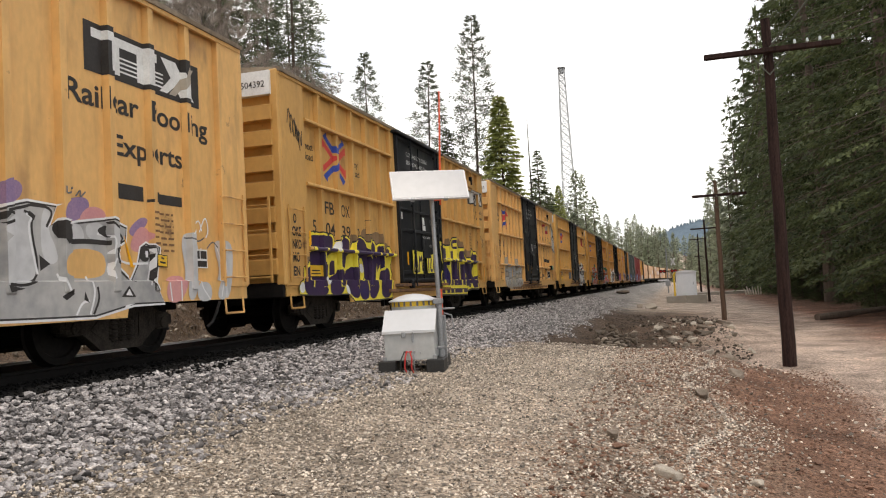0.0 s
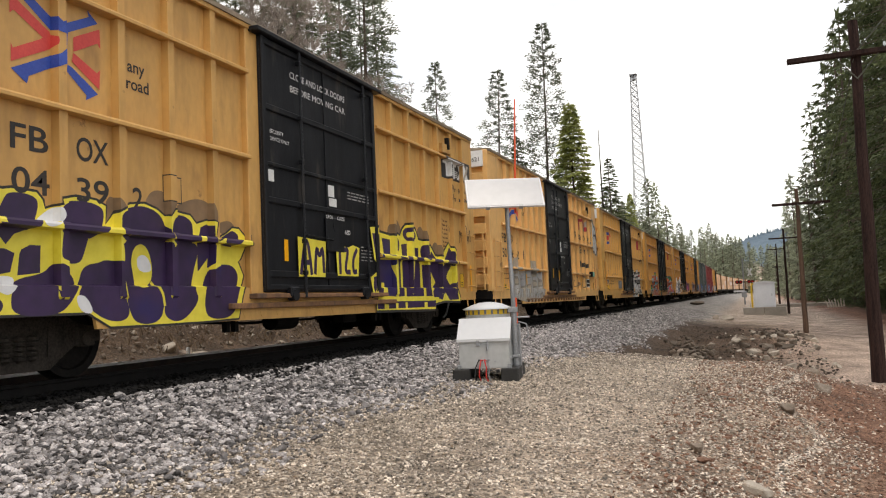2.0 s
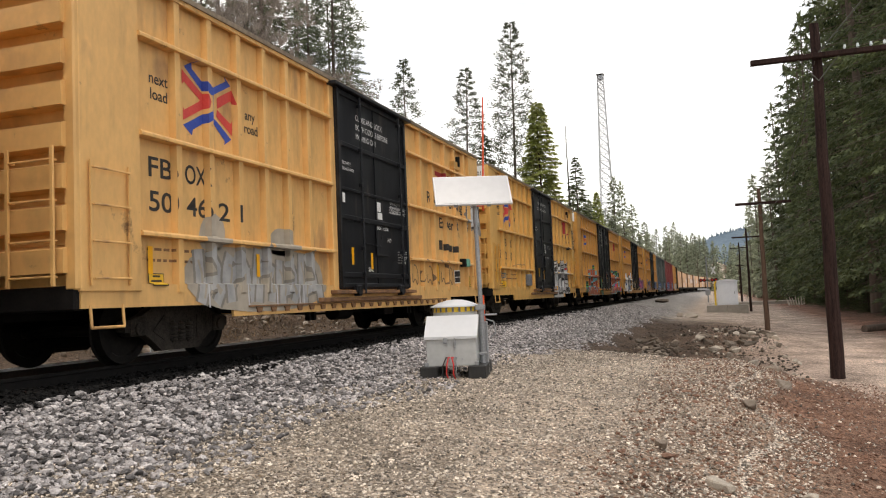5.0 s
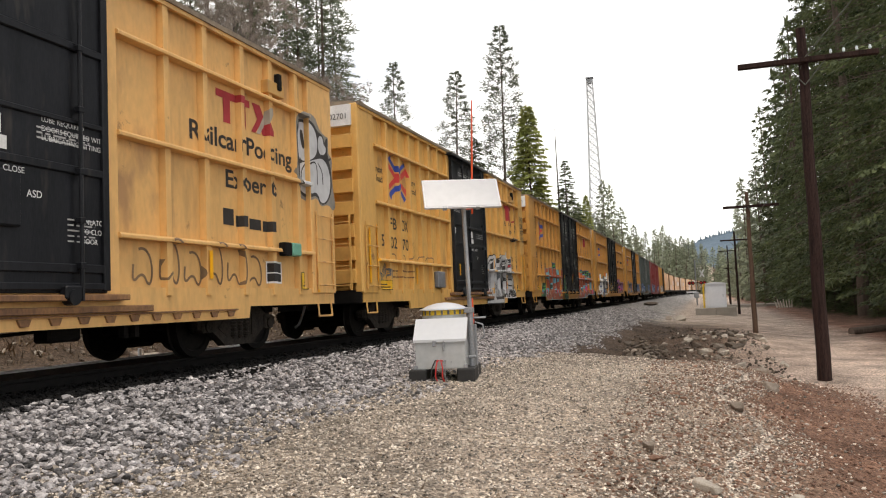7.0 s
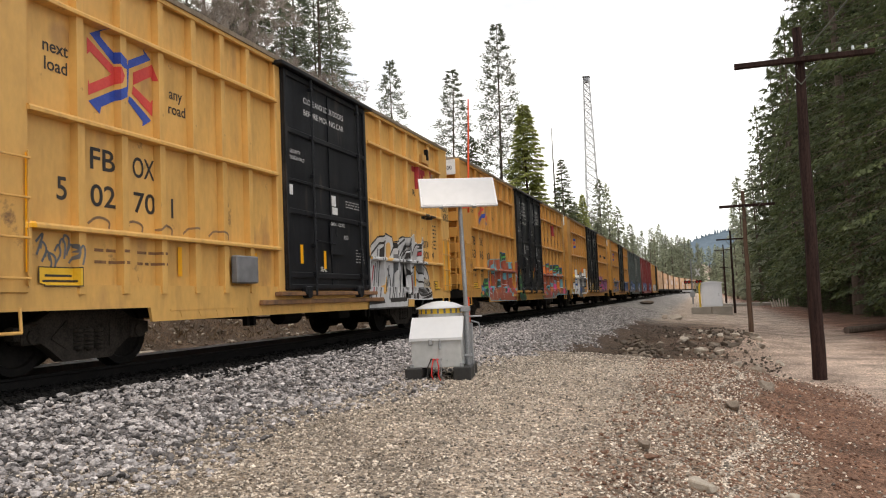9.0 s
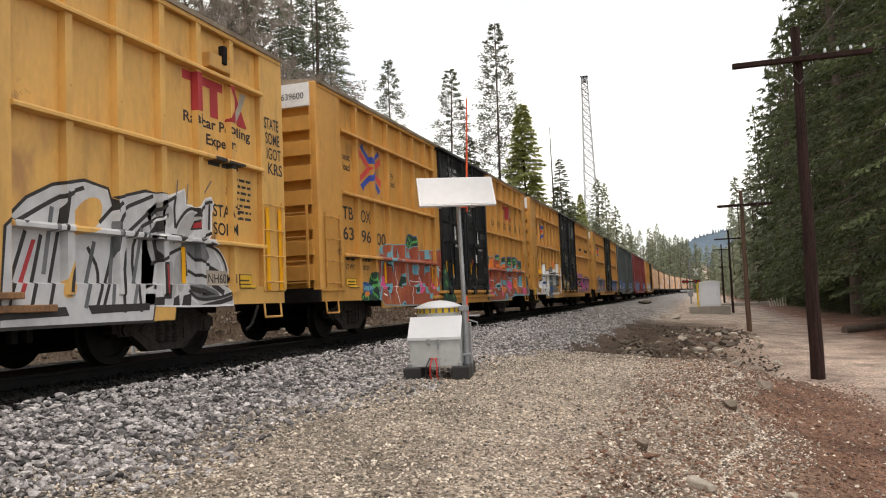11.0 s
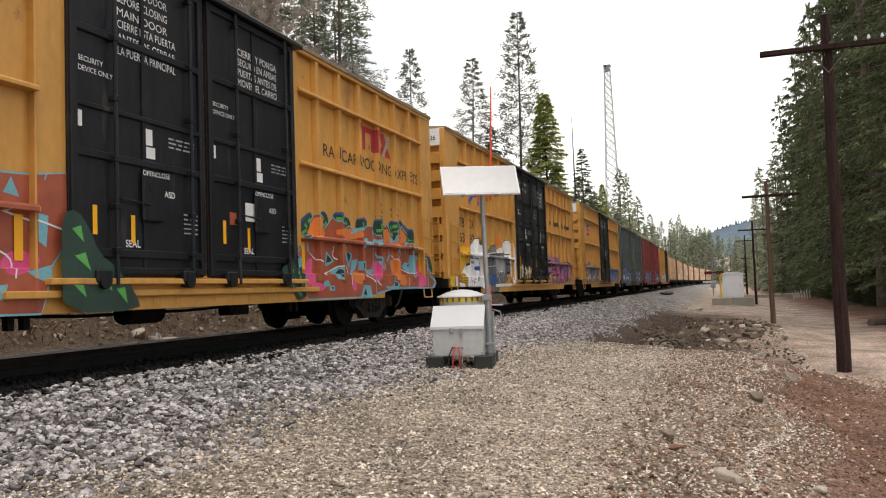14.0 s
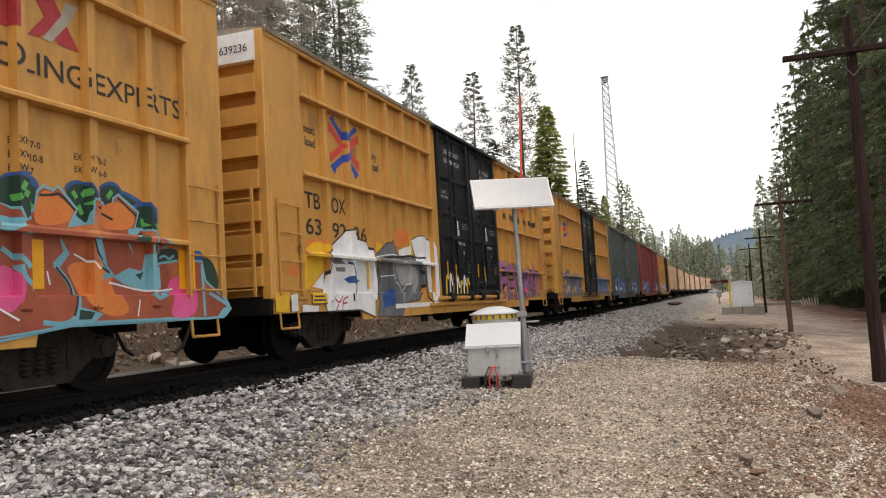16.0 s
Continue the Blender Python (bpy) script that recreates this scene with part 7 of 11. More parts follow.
def orange_rear(car, s):
    """An orange-red piece with pale blue edges under dark green bushes, past the doors."""
    laid = (
        ('soft', BLUEDARK, 'blue spray above the bushes', 0, [(12.28, 1.61), (12.26, 1.81), (12.66, 2.05), (12.83, 2.11), (12.82, 1.73)]),
        ('soft', DARKGREEN, 'dark green spray bush', 0, [(12.44, 1.6), (12.42, 1.81), (12.67, 2.03), (12.85, 2.08), (12.84, 1.71)]),
        ('soft', BLUEDARK, 'blue spray above the bushes', 0, [(12.94, 2.04), (13.04, 2.13), (13.35, 2.14), (13.44, 2.01), (13.31, 1.84), (13.03, 1.93)]),
        ('soft', DARKGREEN, 'dark green spray bush', 0, [(12.96, 2.01), (13.21, 2.13), (13.36, 2.11), (13.46, 1.98), (13.32, 1.81), (13.2, 1.92)]),
        ('soft', BLUEDARK, 'blue spray above the bushes', 0, [(13.59, 2.05), (13.72, 2.16), (13.91, 2.16), (13.84, 2.04), (13.8, 1.92)]),
        ('soft', DARKGREEN, 'dark green spray bush', 0, [(13.6, 2.03), (13.74, 2.13), (13.8, 2.11), (13.86, 2.01), (13.82, 1.9)]),
        ('soft', BLUEDARK, 'blue spray above the bushes', 0, [(13.83, 1.93), (13.88, 2.07), (14.26, 2.12), (14.37, 2), (14.18, 1.91)]),
        ('soft', DARKGREEN, 'dark green spray bush', 0, [(13.8, 1.9), (13.89, 2.05), (14.28, 2.09), (14.38, 1.97), (14.2, 1.88)]),
        ('soft', BLUEDARK, 'blue spray above the bushes', 0, [(14.59, 1.92), (14.61, 2.05), (14.73, 2.14), (15.16, 2.14), (15.07, 1.94)]),
        ('soft', DARKGREEN, 'dark green spray bush', 0, [(14.61, 1.89), (14.63, 2.03), (14.7, 2.1), (15.13, 2.11), (15.04, 1.91)]),
        ('soft', BLUEDARK, 'blue spray above the bushes', 0, [(15.49, 2.05), (15.66, 2.08), (15.93, 2.08), (15.68, 1.81), (15.7, 1.84)]),
        ('soft', DARKGREEN, 'dark green spray bush', 0, [(15.46, 2.02), (15.63, 2.05), (15.7, 2.03), (15.64, 1.78), (15.66, 1.81)]),
        ('soft', BLUEDARK, 'blue spray above the bushes', 0, [(16.26, 2.05), (16.4, 2.12), (16.49, 2.12), (16.53, 1.87), (16.56, 1.75), (16.39, 1.91)]),
        ('soft', DARKGREEN, 'dark green spray bush', 0, [(16.22, 2.01), (16.36, 2.09), (16.5, 2.09), (16.49, 1.84), (16.52, 1.71), (16.36, 1.87)]),
        ('soft', BLUEDARK, 'blue spray above the bushes', 0, [(16.84, 2.03), (16.95, 2.16), (17.16, 2.14), (17.48, 2), (17.47, 1.86), (17.35, 1.61), (17.03, 1.68)]),
        ('soft', DARKGREEN, 'dark green spray bush', 0, [(16.59, 1.97), (16.91, 2.12), (17.12, 2.1), (17.43, 1.97), (17.42, 1.83), (17.41, 1.58), (16.99, 1.64)]),
        ('soft', BLUEDARK, 'blue spray above the bushes', 0, [(12.03, 0.92), (12.09, 1.3), (12.25, 1.55), (12.5, 1.08), (12.44, 0.63), (12.03, 0.64)]),
        ('soft', DARKGREEN, 'dark green spray bush', 0, [(12.05, 0.89), (12.1, 1.28), (12.41, 1.54), (12.51, 1.06), (12.45, 0.61), (12.04, 0.62)]),
        ('soft', BLUEDARK, 'blue spray above the bushes', 0, [(17.43, 1.18), (17.84, 1.48), (18.2, 1.56), (18.07, 1.41), (17.88, 1.2)]),
        ('soft', DARKGREEN, 'dark green spray bush', 0, [(17.39, 1.15), (17.8, 1.45), (18.15, 1.52), (18.09, 1.37), (17.84, 1.16)]),
        ('soft', BLUEDARK, 'blue spray above the bushes', 0, [(18.25, 1.29), (18.49, 1.21), (18.66, 0.97), (18.53, 0.85)]),
        ('soft', DARKGREEN, 'dark green spray bush', 0, [(18.2, 1.26), (18.44, 1.17), (18.61, 0.93), (18.48, 0.81)]),
        ('line', LEAFGREEN, '', 0.055, [(12.57, 1.88), (12.65, 1.83)]),
        ('line', LEAFGREEN, '', 0.055, [(12.77, 1.98), (12.69, 1.92)]),
        ('line', LEAFGREEN, '', 0.055, [(12.63, 1.78), (12.37, 1.68)]),
        ('line', LEAFGREEN, '', 0.055, [(13.21, 2.06), (13.27, 2)]),
        ('line', LEAFGREEN, '', 0.055, [(13.37, 1.97), (13.29, 1.9)]),
        ('line', LEAFGREEN, '', 0.055, [(13.77, 2.07), (13.87, 2.03)]),
        ('line', LEAFGREEN, '', 0.055, [(14.13, 2.04), (14.21, 1.98)]),
        ('line', LEAFGREEN, '', 0.055, [(14.72, 2.05), (14.75, 1.98)]),
        ('line', LEAFGREEN, '', 0.055, [(15.65, 1.98), (15.68, 1.89)]),
        ('line', LEAFGREEN, '', 0.055, [(16.47, 2.01), (16.54, 1.93)]),
        ('line', LEAFGREEN, '', 0.055, [(17.02, 2.02), (17.2, 1.96)]),
        ('line', LEAFGREEN, '', 0.055, [(17.45, 1.84), (17.51, 1.74)]),
        ('line', LEAFGREEN, '', 0.055, [(12.12, 1.09), (12.18, 1.01)]),
        ('line', LEAFGREEN, '', 0.055, [(12.33, 0.86), (12.22, 0.77)]),
        ('line', LEAFGREEN, '', 0.055, [(12.12, 0.73), (12.23, 0.67)]),
        ('grown', CYAN, 'pale blue graffiti edge', 0.025, [(12.12, 1.36), (12.44, 1.6), (12.75, 1.72), (12.78, 1.93), (12.9, 2.06), (12.93, 2.06), (13.2, 1.97), (13.29, 1.83), (13.44, 1.94), (13.62, 2.07), (13.85, 1.98), (14.11, 1.88), (14.29, 1.95), (14.47, 1.89), (14.77, 1.9), (15.16, 2.01), (15.41, 2.01), (15.62, 1.83), (15.61, 1.87), (15.65, 1.98), (16.15, 2.02), (16.38, 1.88), (16.54, 1.73), (16.49, 1.88), (17.01, 2.05), (17.32, 1.94), (17.37, 1.77), (17.8, 1.51), (18.1, 1.51), (18.29, 1.28), (18.49, 0.87), (18.67, 0.75), (17.88, 0.745), (16.92, 0.745), (16.3, 0.745), (16.17, 0.745), (14.97, 0.6), (12.48, 0.6), (12.41, 0.78), (12.46, 1.14)]),
        ('poly', BRICKRED, 'orange-red graffiti field', 0, [(12.12, 1.36), (12.44, 1.6), (12.75, 1.72), (12.78, 1.93), (12.9, 2.06), (12.93, 2.06), (13.2, 1.97), (13.29, 1.83), (13.44, 1.94), (13.62, 2.07), (13.85, 1.98), (14.11, 1.88), (14.29, 1.95), (14.47, 1.89), (14.77, 1.9), (15.16, 2.01), (15.41, 2.01), (15.62, 1.83), (15.61, 1.87), (15.65, 1.98), (16.15, 2.02), (16.38, 1.88), (16.54, 1.73), (16.49, 1.88), (17.01, 2.05), (17.32, 1.94), (17.37, 1.77), (17.8, 1.51), (18.1, 1.51), (18.29, 1.28), (18.49, 0.87), (18.67, 0.75), (17.88, 0.745), (16.92, 0.745), (16.3, 0.745), (16.17, 0.745), (14.97, 0.6), (12.48, 0.6), (12.41, 0.78), (12.46, 1.14)]),
        ('soft', PINK, 'pink spray patch', 0, [(12.63, 1.26), (12.8, 1.31), (12.74, 0.98), (12.76, 0.84), (12.43, 0.88), (12.51, 1.06)]),
        ('soft', PINK, 'pink spray patch', 0, [(14.36, 1.09), (14.41, 0.95), (14.36, 0.68), (14.18, 0.82)]),
        ('soft', PINK, 'pink spray patch', 0, [(15.43, 1.39), (15.63, 1.22), (15.63, 0.91), (15.4, 0.82), (15.19, 1.01)]),
        ('soft', PINK, 'pink spray patch', 0, [(18.01, 1.05), (18.07, 1.04), (18.05, 0.745), (17.54, 0.745)]),
        ('soft', PINK, 'pink spray patch', 0, [(12.62, 0.84), (13.06, 0.85), (13.13, 0.76), (12.65, 0.75)]),
        ('soft', ORANGESPRAY, 'orange spray patch', 0, [(12.56, 1.66), (12.84, 1.93), (12.99, 2.04), (12.96, 2.01), (13.26, 1.8), (13.32, 1.73)]),
        ('soft', ORANGESPRAY, 'orange spray patch', 0, [(13.68, 1.84), (14.2, 1.88), (14.76, 1.87), (14.74, 1.75), (13.85, 1.72)]),
        ('soft', ORANGESPRAY, 'orange spray patch', 0, [(14.08, 1), (14.64, 1.1), (14.74, 0.96), (14.59, 0.82)]),
        ('poly', CYAN, 'pale blue wedge', 0, [(13.25, 1.18), (13.32, 1.45), (13.62, 1.27), (13.37, 1.18)]),
        ('poly', CYAN, 'pale blue wedge', 0, [(13.43, 1.08), (13.85, 1.18), (13.84, 0.93), (13.63, 0.94)]),
        ('poly', CYAN, 'pale blue wedge', 0, [(13.88, 1.56), (14.19, 1.46), (14.39, 1.42), (14.23, 1.12), (14.1, 1.36)]),
        ('poly', CYAN, 'pale blue wedge', 0, [(14.36, 1.31), (14.66, 1.34), (14.51, 1.14), (14.26, 0.98)]),
        ('poly', CYAN, 'pale blue wedge', 0, [(14.64, 1.29), (15.02, 1.3), (14.79, 1.1), (14.64, 1.12)]),
        ('poly', CYAN, 'pale blue wedge', 0, [(14.78, 1.09), (15.38, 1.16), (15.17, 0.97), (15.03, 1.05)]),
        ('poly', CYAN, 'pale blue wedge', 0, [(14.77, 1.75), (15.13, 1.76), (15.09, 1.58), (14.71, 1.55)]),
        ('poly', CYAN, 'pale blue wedge', 0, [(15.35, 1.56), (15.6, 1.73), (15.59, 1.66), (15.57, 1.55)]),
        ('poly', CYAN, 'pale blue wedge', 0, [(16.82, 1.21), (17.3, 1.37), (17.52, 1.44), (17.38, 0.97), (16.97, 1.14)]),
        ('poly', CYAN, 'pale blue wedge', 0, [(17.52, 1.47), (17.47, 1.6), (17.47, 1.04), (17.39, 1.04)]),
        ('poly', CYAN, 'pale blue wedge', 0, [(13.06, 0.88), (13.22, 0.93), (13.31, 0.82), (13.09, 0.79)]),
        ('poly', CYAN, 'pale blue wedge', 0, [(13.29, 0.82), (13.47, 0.82), (13.5, 0.73), (13.27, 0.73)]),
        ('poly', CYAN, 'pale blue wedge', 0, [(14.75, 0.83), (15.04, 0.81), (15.14, 0.58), (14.58, 0.6)]),
        ('poly', CYAN, 'pale blue wedge', 0, [(16.31, 0.93), (16.52, 0.88), (16.52, 0.745), (16.25, 0.745)]),
        ('poly', CYAN, 'pale blue wedge', 0, [(12.64, 1.61), (12.7, 1.39), (12.62, 1.42)]),
        ('poly', CYAN, 'pale blue wedge', 0, [(12.13, 1.28), (12.46, 1.28), (12.26, 1.15), (12.15, 1.11)]),
        ('poly', CYAN, 'pale blue wedge', 0, [(16.12, 1.34), (16.34, 1.53), (16.28, 1.21), (16.31, 0.94), (16.23, 1.13)]),
        ('poly', CYAN, 'pale blue wedge', 0, [(14.31, 1.8), (14.47, 1.9), (14.78, 1.97), (14.76, 1.9), (14.53, 1.83)]),
        ('poly', CYAN, 'pale blue wedge', 0, [(15.37, 1.96), (15.49, 1.82), (15.36, 1.83)]),
        ('poly', DARKGREEN, '', 0, [(13.31, 1.23), (13.36, 1.38), (13.55, 1.27)]),
        ('poly', DARKGREEN, '', 0, [(13.66, 1.05), (13.8, 1.12), (13.84, 0.96)]),
        ('poly', DARKGREEN, '', 0, [(14.15, 1.46), (14.33, 1.4), (14.23, 1.26)]),
        ('poly', DARKGREEN, '', 0, [(14.7, 1.25), (14.77, 1.26), (14.75, 1.13), (14.7, 1.14)]),
        ('poly', DARKGREEN, '', 0, [(17.08, 1.19), (17.46, 1.33), (17.5, 1.11)]),
        ('poly', DARKGREEN, '', 0, [(13.34, 0.79), (13.45, 0.79), (13.43, 0.74)]),
        ('poly', DARKGREEN, '', 0, [(16.33, 0.84), (16.47, 0.84), (16.47, 0.76)]),
        ('poly', DARKGREEN, '', 0, [(14.7, 0.65), (14.82, 0.76), (14.86, 0.62)]),
        ('line', CHALK, 'thin pale graffiti line', 0.02, [(12.7, 1.39), (12.92, 1.27), (13.03, 1.24)]),
        ('line', CHALK, 'thin pale graffiti line', 0.02, [(13.13, 1.01), (13.66, 1.15), (13.86, 1.19)]),
        ('line', CHALK, 'thin pale graffiti line', 0.02, [(13.62, 1.54), (13.54, 1.34), (13.77, 1.3)]),
        ('line', CHALK, 'thin pale graffiti line', 0.02, [(14.78, 1.02), (15.19, 0.95), (15.52, 0.77)]),
        ('line', CHALK, 'thin pale graffiti line', 0.02, [(15.61, 0.83), (16.01, 0.745), (16.2, 0.745)]),
        ('line', CHALK, 'thin pale graffiti line', 0.02, [(15.56, 1.32), (15.95, 1.12), (16.27, 1.09)]),
        ('line', CHALK, 'thin pale graffiti line', 0.02, [(16.58, 1.78), (16.48, 1.35), (16.84, 1.23)]),
        ('line', CHALK, 'thin pale graffiti line', 0.02, [(16.51, 1.24), (17.78, 1.18), (18.2, 1.26)]),
        ('line', CHALK, 'thin pale graffiti line', 0.02, [(13.91, 1.53), (14.18, 1.09), (14.22, 0.82)]),
    )
    lay_graffiti(car, s, laid)
    paint_on(car, None, [oval(11.73, 1.01, 0.24, 0.21, 22)], DARKGREEN, "graffiti", 0.01391, 1.716, label="dark green spray bush")
    paint_on(car, None, [[(11.79, 1.09), (11.83, 1.08), (11.82, 1.03), (11.8, 1.03)]], LEAFGREEN, "graffiti", 0.01404, 1.716)
    paint_on(car, None, [[(11.85, 0.95), (11.89, 0.94), (11.88, 0.89), (11.86, 0.89)]], LEAFGREEN, "graffiti", 0.01417, 1.716)
    paint_on(car, None, [[(11.68, 1.15), (11.71, 1.14), (11.71, 1.08), (11.69, 1.09)]], LEAFGREEN, "graffiti", 0.01430, 1.716)
    paint_on(car, None, [[(11.79, 0.84), (11.83, 0.83), (11.83, 0.77), (11.8, 0.78)]], LEAFGREEN, "graffiti", 0.01443, 1.716)
    paint_on(car, None, [[(12.02, 0.99), (12.06, 0.98), (12.06, 0.92), (12.03, 0.92)]], LEAFGREEN, "graffiti", 0.01456, 1.716)


def ghost_shapes(car, s):
    """White rounded shapes, a dark grey one and orange spray, before the doors."""
    laid = (
        ('soft', ORANGESPRAY, 'orange spray', 0, [(0.89, 1.69), (1.21, 1.84), (1.5, 1.9), (1.85, 1.86), (1.74, 1.68), (1.63, 1.61), (1.06, 1.61)]),
        ('soft', ORANGESPRAY, 'orange spray', 0, [(3.55, 2.02), (4.14, 2), (4.29, 1.87), (3.9, 1.72), (3.54, 1.85)]),
        ('soft', ORANGESPRAY, 'orange spray', 0, [(4.75, 2.1), (4.86, 2.28), (5.23, 2.34), (5.27, 2.17), (5.25, 2.03), (4.88, 1.96)]),
        ('soft', ORANGESPRAY, 'orange spray', 0, [(0.23, 1.36), (0.56, 1.45), (0.8, 1.37), (0.55, 1.28)]),
        ('poly', PLACARD, 'orange-yellow spray', 0, [(0.92, 1.63), (1.7, 1.65), (1.68, 1.4), (1.28, 1.16), (0.86, 1.08), (0.9, 1.55)]),
        ('poly', PLACARD, 'orange-yellow spray', 0, [(0.02, 1.05), (0.4, 1.05), (0.37, 0.76), (-0, 0.77)]),
        ('poly', PLACARD, 'orange-yellow spray', 0, [(5.33, 2.18), (5.71, 2.18), (5.76, 1.82), (5.28, 1.8)]),
        ('soft', PLACARD, 'orange-yellow spray', 0, [(1.2, 1.73), (1.34, 1.82), (1.61, 1.86), (1.88, 1.78), (1.62, 1.68), (0.98, 1.66)]),
        ('soft', PLACARD, 'orange-yellow spray', 0, [(3.59, 1.94), (4.04, 1.99), (4.16, 1.89), (3.9, 1.79)]),
        ('grown', INK, 'black edge of the grey shape', 0.02, [(3.87, 1.53), (3.66, 1.68), (4.39, 2), (4.42, 2.03), (4.81, 1.92), (4.91, 1.75), (6.22, 1.77), (6.28, 1.25), (5.79, 0.88), (5.08, 0.84), (4.8, 0.575), (3.59, 0.6), (3.73, 0.91)]),
        ('poly', GREYPAINT, 'dark grey graffiti shape', 0, [(3.87, 1.53), (3.66, 1.68), (4.39, 2), (4.42, 2.03), (4.81, 1.92), (4.91, 1.75), (6.22, 1.77), (6.28, 1.25), (5.79, 0.88), (5.08, 0.84), (4.8, 0.575), (3.59, 0.6), (3.73, 0.91)]),
        ('soft', SILVER, 'lighter grey shading', 0, [(4.77, 1.6), (4.86, 1.66), (5.68, 1.54), (5.38, 1.24), (4.95, 1.18)]),
        ('soft', SILVER, 'lighter grey shading', 0, [(5.42, 1.48), (5.86, 1.61), (6.04, 1.25), (5.57, 0.95)]),
        ('poly', BLUEDARK, 'dark blue graffiti shape', 0, [(3.85, 0.99), (4.41, 1.1), (4.46, 1.11), (4.48, 0.79), (3.92, 0.74)]),
        ('grown', INK, 'black edge of the white shape', 0.028, [(1.74, 1.67), (2.09, 1.86), (2.36, 1.99), (2.59, 2.11), (2.96, 2.16), (3.03, 1.99), (3.41, 1.96), (3.53, 1.77), (3.54, 1.54), (3.61, 1.22), (3.57, 0.91), (3.52, 0.88), (3.49, 0.6), (2.86, 0.745), (2.84, 0.745), (1.63, 0.745), (1.55, 0.89), (1.68, 1.21), (1.81, 1.49)]),
        ('poly', CHALK, 'white rounded graffiti shape', 0, [(1.74, 1.67), (2.09, 1.86), (2.36, 1.99), (2.59, 2.11), (2.96, 2.16), (3.03, 1.99), (3.41, 1.96), (3.53, 1.77), (3.54, 1.54), (3.61, 1.22), (3.57, 0.91), (3.52, 0.88), (3.49, 0.6), (2.86, 0.745), (2.84, 0.745), (1.63, 0.745), (1.55, 0.89), (1.68, 1.21), (1.81, 1.49)]),
        ('grown', INK, 'black edge of the white shape', 0.022, [(5.67, 2.13), (6.12, 2.24), (6.82, 2.18), (7, 2.02), (7.05, 1.63), (7.03, 0.84), (6.65, 0.84), (6.47, 1.62), (5.91, 1.62), (5.88, 1.78)]),
        ('poly', CHALK, 'white rounded graffiti shape', 0, [(5.67, 2.13), (6.12, 2.24), (6.82, 2.18), (7, 2.02), (7.05, 1.63), (7.03, 0.84), (6.65, 0.84), (6.47, 1.62), (5.91, 1.62), (5.88, 1.78)]),
        ('poly', CHALK, 'white graffiti patch', 0, [(0.77, 0.86), (1.33, 0.83), (1.32, 0.745), (0.76, 0.75)]),
        ('poly', CHALK, 'white graffiti patch', 0, [(1.28, 1.14), (1.68, 1.38), (1.65, 1.1)]),
        ('poly', CHALK, 'white graffiti patch', 0, [(4.95, 1.88), (5.37, 1.99), (5.37, 1.81), (4.99, 1.74)]),
        ('poly', CHALK, 'white graffiti patch', 0, [(0.44, 1.01), (0.63, 1.03), (0.64, 0.77), (0.44, 0.76)]),
        ('poly', CHALK, 'white graffiti patch', 0, [(4.48, 0.81), (7.06, 0.82), (7.05, 0.73), (4.47, 0.72)]),
        ('poly', BLUEDARK, 'dark blue star', 0, [(2.55, 1.67), (2.7, 1.31), (3.06, 1.25), (2.7, 1.17), (2.63, 0.92), (2.75, 1.16), (2.41, 1.27), (2.73, 1.36)]),
        ('poly', GREYPAINT, 'grey plate', 0, [(1.74, 1.62), (2.32, 1.61), (2.55, 1.53), (1.82, 1.53)]),
        ('poly', GREYPAINT, 'grey plate', 0, [(2.13, 1.47), (2.48, 1.48), (2.47, 1.4), (2.13, 1.4)]),
        ('line', RED_INK, 'thin red scrawl', 0.028, [(1.84, 0.98), (2.05, 0.85), (2.19, 0.98)]),
        ('line', RED_INK, 'thin red scrawl', 0.028, [(2.03, 0.85), (1.93, 0.745)]),
        ('line', RED_INK, 'thin red scrawl', 0.028, [(2.16, 0.745), (2.2, 0.93), (2.4, 0.97)]),
        ('line', RED_INK, 'thin red scrawl', 0.028, [(2.17, 0.85), (2.35, 0.87)]),
        ('line', CHALK, 'white graffiti line', 0.022, [(4.43, 1.32), (5.01, 1.18), (4.9, 0.84)]),
        ('line', CHALK, 'white graffiti line', 0.022, [(3.56, 1.68), (4.51, 1.79), (4.85, 1.78)]),
        ('line', CHALK, 'white graffiti line', 0.022, [(3.95, 1.34), (4.45, 1.37)]),
        ('line', CHALK, 'white graffiti line', 0.022, [(5.32, 1.24), (4.98, 1.01)]),
        ('line', INK, 'black graffiti line', 0.04, [(4.22, 1.71), (5.4, 1.79), (6.25, 1.77)]),
        ('line', INK, 'black graffiti line', 0.04, [(6.28, 1.5), (6.15, 1), (6.68, 0.8)]),
        ('line', INK, 'black graffiti line', 0.04, [(3.87, 1.53), (3.94, 1.23), (3.57, 0.91)]),
        ('line', INK, 'black graffiti line', 0.04, [(6.06, 1.61), (6.28, 1.25), (5.79, 0.88)]),
    )
    lay_graffiti(car, s, laid)


